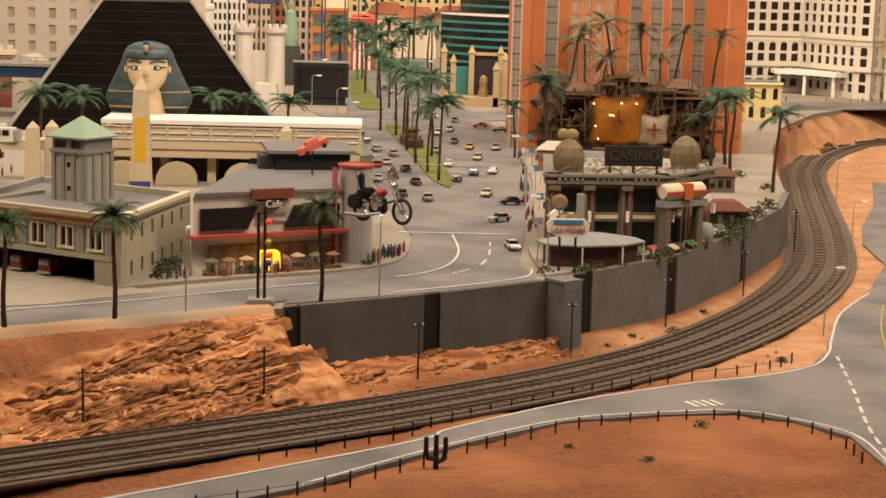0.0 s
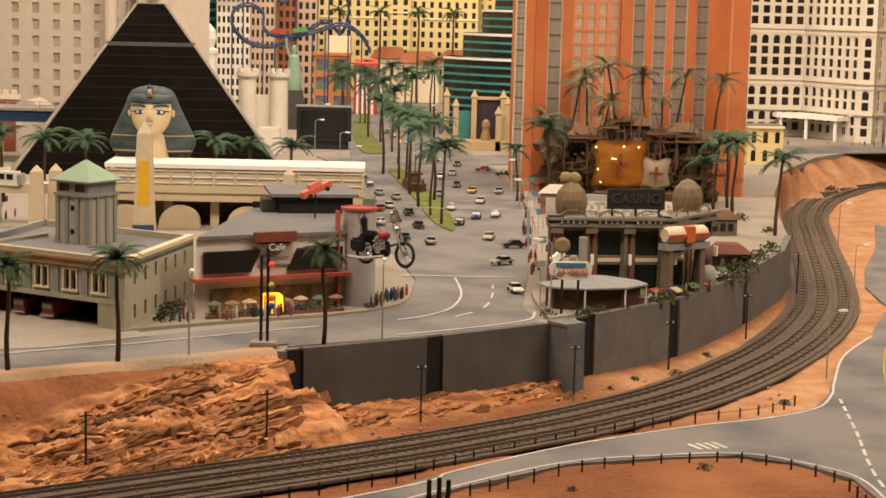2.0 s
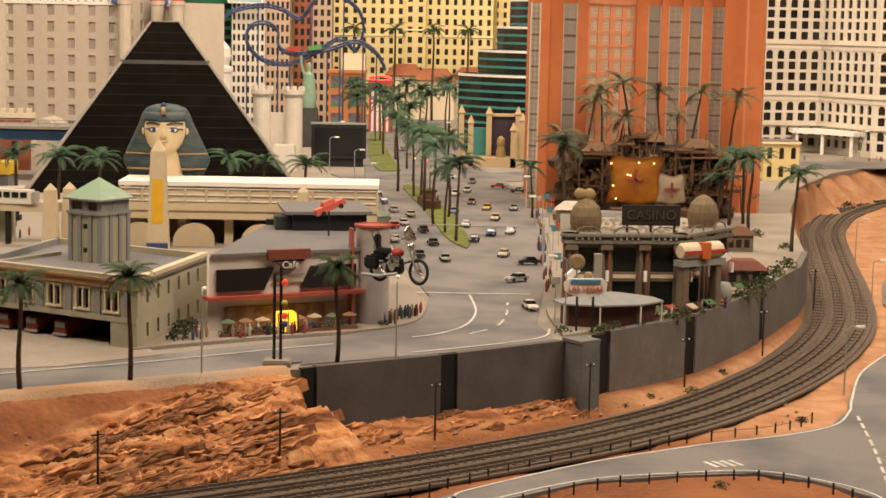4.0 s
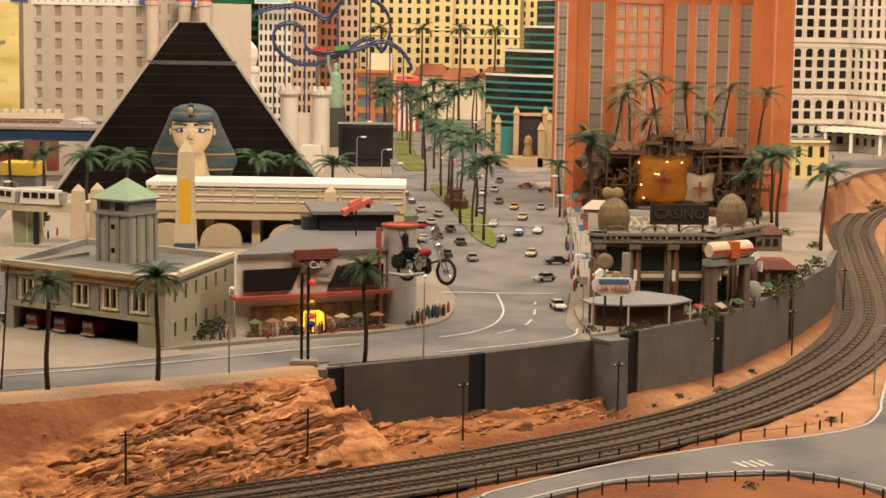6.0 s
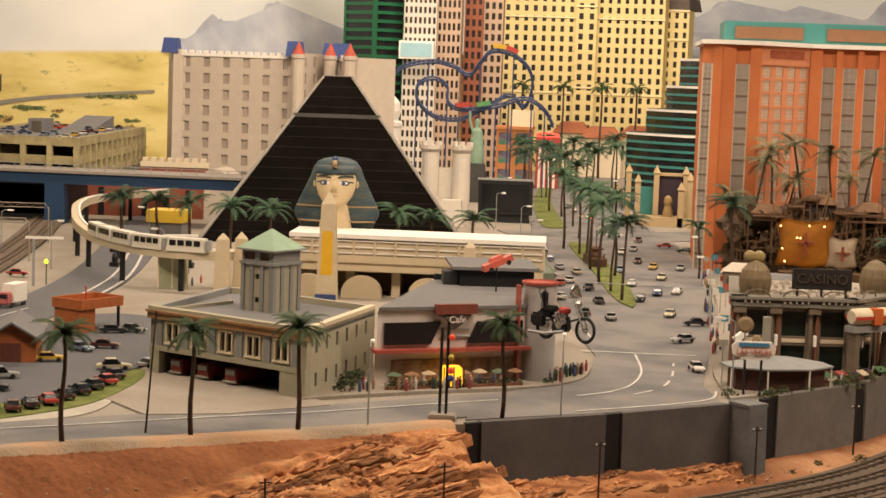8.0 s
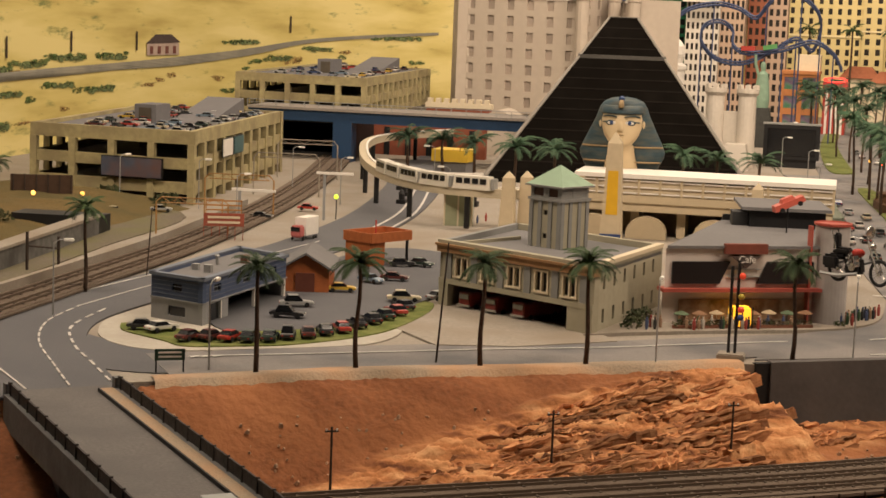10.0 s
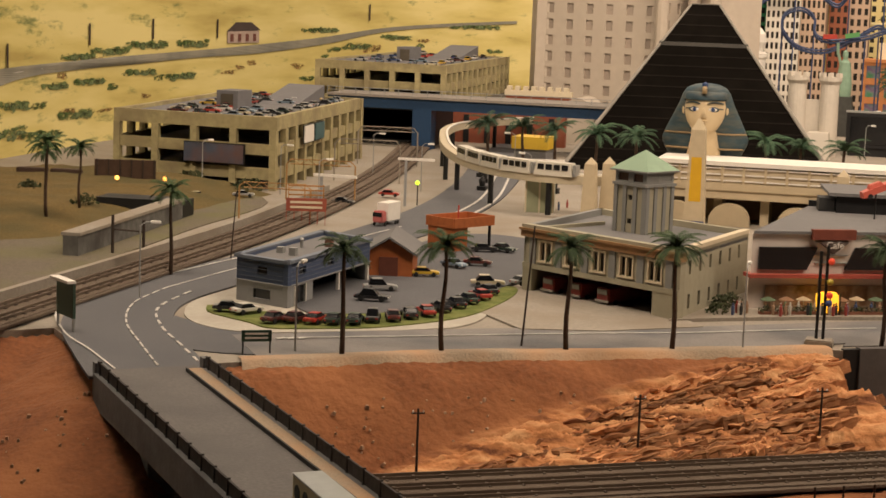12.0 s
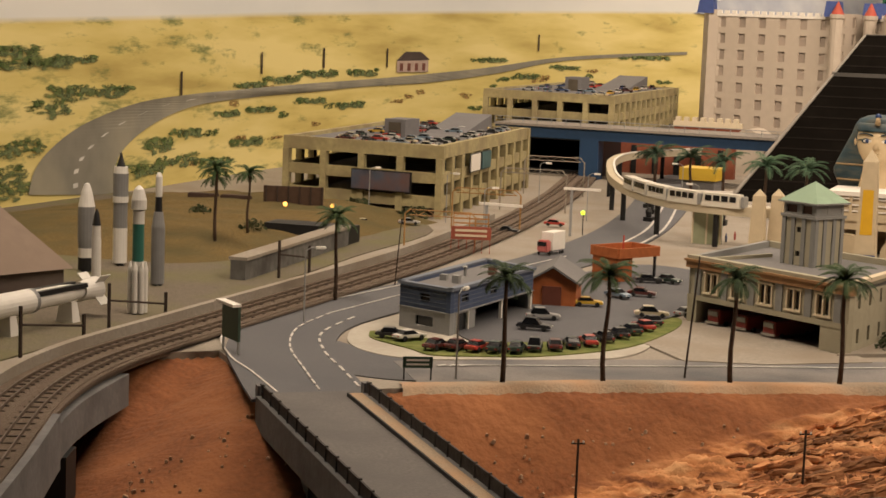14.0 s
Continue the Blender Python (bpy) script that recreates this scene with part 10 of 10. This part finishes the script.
# plain peg figures on the pavements
def pegs(spots, seed):
    rg = random.Random(seed)
    cols = [paint("peg_" + n_, c_, 0.7, 0.1, 60, 0) for n_, c_ in (("tan", (0.35, 0.22, 0.14)), ("white", (0.5, 0.46, 0.4)), ("blue", (0.06, 0.08, 0.16)), ("dark", (0.03, 0.03, 0.03)), ("red", (0.28, 0.05, 0.04)), ("green", (0.05, 0.10, 0.05)))]
    meshes = []
    for mat in cols:
        bm = bmesh.new()
        lathe(bm, [(0.0022, 0), (0.0030, 0.010), (0.0026, 0.0155), (0.0010, 0.0165), (0.0017, 0.018), (0.0016, 0.0200), (0.0004, 0.021)], 8)
        me = bpy.data.meshes.new("peg_figure")
        bm.to_mesh(me)
        bm.free()
        me.materials.append(mat)
        meshes.append(me)
    for x0, y0, x1, y1, n_, sp, z in spots:
        for i in range(n_):
            t = rg.random()
            ob = new("peg_figure", rg.choice(meshes))
            ob.location = (x0 + (x1 - x0) * t + rg.uniform(-sp, sp), y0 + (y1 - y0) * t + rg.uniform(-sp, sp), z)
            tagged(ob, "tiny plain painted peg figure standing on the pavement", "figurine", "peg figures")


pegs([(-0.41, 2.90, -0.18, 3.02, 34, 0.014, 0.006), (-0.10, 3.09, -0.05, 3.22, 22, 0.013, 0.006), (0.205, 3.4, 0.23, 4.3, 22, 0.010, 0.006), (0.40, 3.22, 0.53, 3.36, 22, 0.016, 0.006), (0.24, 4.4, 0.25, 4.95, 10, 0.006, 0.006), (-1.12, 4.2, -0.95, 4.35, 8, 0.03, 0.0), (1.5, 7.4, 1.9, 7.4, 8, 0.05, 0.0)], 4)
# shrubs
SHR = paint("shrub_green", (0.035, 0.05, 0.018), 0.9, 0.4, 200, 0.6, second=(0.08, 0.07, 0.03), patch=60, rand=0.35)


def shrub(x, y, z, r, seed, label="small dark green model shrub"):
    rg = random.Random(seed)
    bm = bmesh.new()
    for k in range(90):
        a, b = rg.uniform(0, 2 * math.pi), rg.uniform(0.05, 1.4)
        q = Vector((math.cos(a) * math.cos(b), math.sin(a) * math.cos(b), math.sin(b) * 0.8)) * r * rg.uniform(0.45, 1.05)
        s = r * rg.uniform(0.10, 0.22)
        u = Vector((rg.uniform(-1, 1), rg.uniform(-1, 1), rg.uniform(-1, 1))).normalized()
        v = u.orthogonal().normalized()
        bm.faces.new([bm.verts.new(w_) for w_ in (q - u * s, q + v * s * 0.6, q + u * s, q - v * s * 0.6)])
    ob = part("shrub", bm, SHR)
    ob.location = (x, y, z)
    return tagged(ob, label, "shrub", "shrubs")


for i, (x, y, z, r) in enumerate([(-0.435, 2.90, 0.006, 0.022), (-0.44, 2.96, 0.006, 0.026), (-0.42, 2.93, 0.02, 0.02), (-0.36, 2.965, 0.006, 0.014), (-0.30, 2.99, 0.006, 0.012), (-0.22, 3.03, 0.006, 0.012), (-0.18, 3.05, 0.006, 0.012), (-0.105, 3.075, 0.006, 0.012), (0.27, 3.045, 0.004, 0.02), (0.205, 3.05, 0.004, 0.016), (0.30, 3.08, 0.01, 0.015),
                                  (0.43, 3.22, 0.01, 0.022), (0.47, 3.26, 0.01, 0.018), (0.60, 3.55, 0.01, 0.03), (0.66, 3.68, 0.01, 0.03), (0.70, 3.78, 0.01, 0.03), (0.75, 3.9, 0.01, 0.03), (0.62, 3.7, 0.0, 0.03), (0.83, 4.35, 0, 0.02), (0.72, 4.6, 0, 0.03), (0.80, 4.6, 0, 0.025), (-2.12, 3.62, 0.03, 0.034), (-1.90, 3.47, 0.03, 0.03), (-1.98, 4.2, 0, 0.05), (-1.82, 4.2, 0.0, 0.04),
                                  (0.44, 3.10, -0.107, 0.014), (0.36, 3.05, -0.107, 0.010), (0.52, 3.28, -0.107, 0.012), (0.31, 2.98, -0.11, 0.008), (0.60, 2.93, -0.118, 0.012), (0.40, 2.49, -0.12, 0.014), (0.20, 2.36, -0.12, 0.01), (0.3, 2.3, -0.12, 0.012), (1.1, 6.35, -0.02, 0.03), (1.35, 6.0, -0.06, 0.03), (0.52, 4.0, 0.0, 0.03), (0.45, 4.5, 0.0, 0.03), (0.60, 4.3, 0, 0.03), (0.35, 4.9, 0.0, 0.03), (0.70, 4.85, 0.0, 0.04)]):
    shrub(x, y, z, r, i)
# small pavilions and stalls between the casino and the hotel
for x, y, w, h, mat, lab in ((0.62, 3.72, 0.09, 0.035, paint("maroon_tiles", (0.17, 0.055, 0.04), 0.8, 0.2, 120, 0.2), "small hall with a dark red roof"), (0.50, 4.05, 0.10, 0.06, paint("tan_felt", (0.24, 0.18, 0.12), 0.85, 0.2, 80, 0.2), "small hall with a tan roof"), (0.38, 4.2, 0.10, 0.08, ROOFGREY, "small hall with a grey roof"), (0.70, 4.30, 0.07, 0.040, paint("brown_tiles", (0.14, 0.07, 0.045), 0.85, 0.2, 120, 0.2), "open stall with a brown tiled roof"), (0.33, 4.62, 0.09, 0.06, CASTLE, "pale low hall beside the boulevard"), (0.55, 4.5, 0.12, 0.04, WOODB, "brown timber hall before the cove")):
    sh = thing("small_hall", x, y, 0, rng.uniform(-15, 25), lab, "hall", "small halls")
    part("wall", bbox(-w / 2, w / 2, -w / 2.4, w / 2.4, 0, h), CAS, sh)
    bm = bmesh.new()
    box(bm, -w / 2 - 0.006, w / 2 + 0.006, -w / 2.4 - 0.006, w / 2.4 + 0.006, h, h + 0.018, top=0.55)
    part("roof", bm, mat, sh)
    for i in range(3):
        part("window", bbox(-w / 2 + w * (0.12 + 0.28 * i), -w / 2 + w * (0.30 + 0.28 * i), -w / 2.4 - 0.002, -w / 2.4 + 0.001, h * 0.3, h * 0.75), PANE, sh)
# terrace of the cafe: low planter, parasols and tables
tp_ = thing("terrace_planter", 0, 0, 0, 0, "low brown planter hedge along the cafe's terrace", "planter")
HEDGE = paint("dry_hedge", (0.10, 0.065, 0.035), 0.95, 0.5, 200, 0.8, second=(0.05, 0.07, 0.025), patch=50)
bm = bmesh.new()
box(bm, 0.0, wc - 0.03, -0.040, -0.034, 0.0055, 0.011, mc)
part("trough", bm, paint("terracotta_trough", (0.24, 0.10, 0.06), 0.85, 0.2, 90, 0.2), tp_)
rg_ = random.Random(31)
bm = bmesh.new()
for k in range(420):
    q = mc @ Vector((rg_.uniform(0.0, wc - 0.03), rg_.uniform(-0.041, -0.033), rg_.uniform(0.010, 0.018)))
    u = Vector((rg_.uniform(-1, 1), rg_.uniform(-1, 1), rg_.uniform(-1, 1))).normalized()
    v, s_ = u.orthogonal().normalized(), rg_.uniform(0.0015, 0.0035)
    bm.faces.new([bm.verts.new(w_) for w_ in (q - u * s_, q + v * s_ * 0.6, q + u * s_, q - v * s_ * 0.6)])
part("hedge", bm, HEDGE, tp_)
PARA = [paint("parasol_" + n_, c_, 0.8, 0.12, 60, 0.05) for n_, c_ in (("green", (0.10, 0.14, 0.08)), ("brown", (0.24, 0.13, 0.07)), ("sand", (0.42, 0.32, 0.20)))]
for k in range(8):
    p = mc @ Vector((0.02 + k * 0.032, -0.018 + rg_.uniform(-0.006, 0.004), 0))
    pa = thing("parasol", p.x, p.y, 0.006, 0, ("dull green", "brown", "sand coloured")[k % 3] + " parasol over a cafe table", "parasol", "terrace parasols")
    bm = bmesh.new()
    tube(bm, [(0, 0, 0), (0, 0, 0.026)], 0.0006, 5)
    part("pole", bm, STEEL, pa)
    bm = bmesh.new()
    lathe(bm, [(0.0135, 0.0215), (0.0130, 0.0225), (0.006, 0.0255), (0.0008, 0.0275)], 8)
    part("canopy", bm, PARA[k % 3], pa)
    bm = bmesh.new()
    lathe(bm, [(0.0015, 0.0), (0.0012, 0.0075), (0.0055, 0.008), (0.0055, 0.009)], 10)
    part("tabletop", bm, WOODB, pa)
# grey-green tent behind the cafe
tn_ = thing("pointed_tent", -0.185, 4.68, 0.002, 10, "grey-green pointed tent beside the station", "tent")
bm = bmesh.new()
lathe(bm, [(0.034, 0.0), (0.034, 0.022), (0.036, 0.024), (0.020, 0.040), (0.009, 0.060), (0.001, 0.085)], 8)
part("canvas", bm, paint("tent_canvas", (0.20, 0.22, 0.17), 0.8, 0.12, 50, 0.1), tn_)
# yellow house and stalls beyond the orange hotel
yo = thing("yellow_house", 1.12, 6.35, 0, 8, "small yellow house with dark arched windows", "house")
facade(yo, Matrix.Identity(4), 0.13, 0.13, 3, 2, 0.42, 0.62, YEL, PANE, 0.0, 0.12, 0.004, arch=True)
block(yo, "cornice", -0.004, 0.134, -0.006, 0.12, 0.13, 0.138, YPALE)
block(yo, "roof", 0.0, 0.13, 0.004, 0.12, 0.138, 0.142, ROOFGREY)
# moored show boat on the median
sb = thing("show_boat", -0.055, 5.16, 0.006, 100, "dark brown show boat with railings on the median", "boat")
bm = bmesh.new()
prism(bm, [(-0.11, 0.0), (-0.085, -0.022), (0.06, -0.024), (0.11, -0.010), (0.11, 0.010), (0.06, 0.024), (-0.085, 0.022)], 0.0, 0.022)
bmesh.ops.recalc_face_normals(bm, faces=bm.faces[:])
part("hull", bm, HULL, sb)
part("cabin", bbox(-0.04, 0.03, -0.014, 0.014, 0.022, 0.044, 0.002), WOODB, sb)
part("cabin_roof", bbox(-0.046, 0.036, -0.018, 0.018, 0.044, 0.048), HULL, sb)
for x in (-0.09, -0.06, 0.05, 0.08):
    for y in (-0.018, 0.018):
        part("rail_post", bbox(x - 0.001, x + 0.001, y * (0.6 if abs(x) > 0.07 else 1) - 0.001, y * (0.6 if abs(x) > 0.07 else 1) + 0.001, 0.022, 0.034), HULL, sb)
for x, h in ((-0.02, 0.10), (0.06, 0.08)):
    bm = bmesh.new()
    tube(bm, [(x, 0, 0.02), (x, 0, h)], 0.0018)
    part("mast", bm, HULL, sb)
# small lit bulbs along the sails
for x, z in ((-0.105, 0.165), (-0.06, 0.135), (-0.052, 0.134), (-0.098, 0.105), (-0.03, 0.168), (0.01, 0.167), (-0.09, 0.07)):
    bm = bmesh.new()
    bmesh.ops.create_uvsphere(bm, u_segments=8, v_segments=6, radius=0.0022, matrix=Matrix.Translation((x, -0.040, z)))
    part("bulb", bm, GLOWBULB, ship, "small lit bulb")
# red lit sign over the striped hall
bm = bmesh.new()
tube(bm, [(0.0 + 0.054 * (1 + math.cos(2 * math.pi * k / 20)), -0.012, 0.262 + 0.010 * math.sin(2 * math.pi * k / 20)) for k in range(21)], 0.004, 6)
part("lit_sign", bm, paint("red_tube", (1.0, 0.06, 0.04), 0.4, 0.02, 30, 0, glow=1.4), rs, "red lit sign ring")
# steel catenary portals over the tracks beside the garage
CATE = paint("catenary_steel", (0.30, 0.26, 0.21), 0.6, 0.15, 60, 0.1)
CATO = paint("catenary_orange", (0.36, 0.20, 0.07), 0.6, 0.2, 60, 0.1)
for x, y, w, h, mat, lab in ((-1.60, 3.62, 0.16, 0.085, CATO, "ochre steel portal frame over the tracks"), (-1.66, 4.05, 0.17, 0.10, CATO, "ochre steel portal frame over the tracks"), (-1.72, 4.55, 0.18, 0.115, CATE, "grey steel portal frame over the tracks"), (-1.83, 5.05, 0.18, 0.115, CATE, "grey steel portal frame over the tracks")):
    cp = thing("catenary_portal", x, y, 0.002, 10, lab, "gantry", "catenary portals")
    for dx in (0.0, w):
        bm = bmesh.new()
        tube(bm, [(dx, 0, 0), (dx, 0, h * 0.88), (dx + (0.012 if dx == 0 else -0.012), 0, h)], 0.0020, 6)
        part("post", bm, mat, cp)
    for z in (h, h - 0.012):
        bm = bmesh.new()
        tube(bm, [(0.010, 0, z), (w - 0.010, 0, z)], 0.0013, 5)
        part("beam", bm, mat, cp)
    for k in range(7):
        x0 = 0.012 + k * (w - 0.024) / 7
        bm = bmesh.new()
        tube(bm, [(x0, 0, h - 0.012 if k % 2 else h), (x0 + (w - 0.024) / 7, 0, h if k % 2 else h - 0.012)], 0.0007, 4)
        part("lattice_bar", bm, mat, cp)
# poles and signs along the boulevard's kerb
SIGNC = [paint("small_sign_" + n_, c_, 0.5, 0.1, 60, 0) for n_, c_ in (("white", (0.60, 0.57, 0.50)), ("teal", (0.06, 0.20, 0.26)), ("red", (0.40, 0.07, 0.05)))]
for k in range(16):
    y = 3.36 + k * 0.115
    kp_ = thing("kerb_sign", 0.208 + 0.016 * (k % 3) + 0.03 * (y - 3.3), y, 0.006, rg_.uniform(-30, 30), ("white", "teal", "red")[k % 3] + " sign plate on a slim kerb pole", "sign", "kerb signs")
    h = rg_.uniform(0.035, 0.075)
    bm = bmesh.new()
    tube(bm, [(0, 0, 0), (0, 0, h)], 0.0010, 5)
    part("pole", bm, STEEL, kp_)
    w = rg_.uniform(0.004, 0.010)
    part("plate", bbox(-w, w, -0.0008, 0.0, h - 0.012, h + 0.002), SIGNC[k % 3], kp_)
# growth hanging over the retaining wall, bright bush by the garage
for i, (x, y, z, r) in enumerate([(0.415, 3.192, 0.004, 0.020), (0.435, 3.215, 0.0, 0.018), (0.40, 3.175, 0.012, 0.012), (0.575, 3.455, 0.006, 0.024), (0.60, 3.50, 0.004, 0.026), (0.625, 3.555, 0.0, 0.022), (0.655, 3.63, 0.004, 0.024), (0.28, 3.052, 0.010, 0.016), (0.345, 3.115, 0.008, 0.012), (-1.83, 4.12, 0.0, 0.030), (-1.80, 4.10, 0.01, 0.022)]):
    shrub(x, y, z, r, 200 + i, "tangled olive shrub over the wall" if x > 0 else "bright green bush beside the garage")
# clutter round the casino: tilted light boxes, crates and stalls with awnings
AWN = [paint("awning_" + n_, c_, 0.8, 0.15, 60, 0.1) for n_, c_ in (("green", (0.07, 0.14, 0.06)), ("red", (0.30, 0.06, 0.04)), ("cream", (0.46, 0.38, 0.26)))]
for k, (x, y) in enumerate(((0.385, 3.205), (0.415, 3.235), (0.455, 3.255), (0.495, 3.31), (0.515, 3.345), (0.56, 3.46), (0.585, 3.53), (0.36, 3.19))):
    st_ = thing("market_stall", x, y, 0.004, 35 + 8 * (k % 3), ("green", "red", "cream")[k % 3] + " awning stall beside the casino", "stall", "market stalls")
    part("counter", bbox(-0.009, 0.009, -0.005, 0.005, 0.0, 0.009, 0.0006), WOODB, st_)
    for dx in (-0.009, 0.009):
        part("post", bbox(dx - 0.0006, dx + 0.0006, -0.005, -0.0038, 0.0, 0.019), WOODB, st_)
    bm = bmesh.new()
    vs = [bm.verts.new(v) for v in ((-0.011, -0.009, 0.017), (0.011, -0.009, 0.017), (0.011, 0.007, 0.024), (-0.011, 0.007, 0.024), (-0.011, -0.009, 0.0155), (0.011, -0.009, 0.0155), (0.011, 0.007, 0.0225), (-0.011, 0.007, 0.0225))]
    for q in ((0, 1, 2, 3), (7, 6, 5, 4), (0, 4, 5, 1), (1, 5, 6, 2), (2, 6, 7, 3), (3, 7, 4, 0)):
        bm.faces.new([vs[i] for i in q])
    part("awning", bm, AWN[k % 3], st_)
for k, (x, y, z, rz) in enumerate(((0.535, 3.42, 0.082, 20), (0.232, 3.235, 0.075, 25), (0.49, 3.50, 0.150, 40))):
    lb = thing("light_box", x, y, 0.004 if z < 0.1 else 0.1445, rz, "tilted pale light box on a thin pole", "light box", "light boxes")
    h = z if z < 0.1 else 0.030
    bm = bmesh.new()
    tube(bm, [(0, 0, 0), (0, 0, h)], 0.0009, 5)
    part("pole", bm, BLACK, lb)
    bm = bmesh.new()
    box(bm, -0.014, 0.014, -0.004, 0.004, -0.006, 0.006, Matrix.Translation((0, 0, h + 0.004)) @ Matrix.Rotation(radians(-35), 4, "Y"))
    part("box", bm, LAMPWHITE, lb)
# loose rubble on the casino roof
bm = bmesh.new()
for k in range(160):
    x, y = rg_.uniform(0.27, 0.50), rg_.uniform(3.37, 3.60)
    r = rg_.uniform(0.0015, 0.005)
    box(bm, -r, r, -r * 0.8, r * 0.8, -r * 0.4, r, pose(x, y, 0.1455, rg_.uniform(-20, 20), 0, rg_.uniform(0, 90)), top=0.6)
tagged(part("roof_rubble", bm, paint("roof_rubble", (0.36, 0.31, 0.25), 0.9, 0.3, 90, 0.3)), "pale rubble scattered on the casino roof", "rubble", kind="stuff")
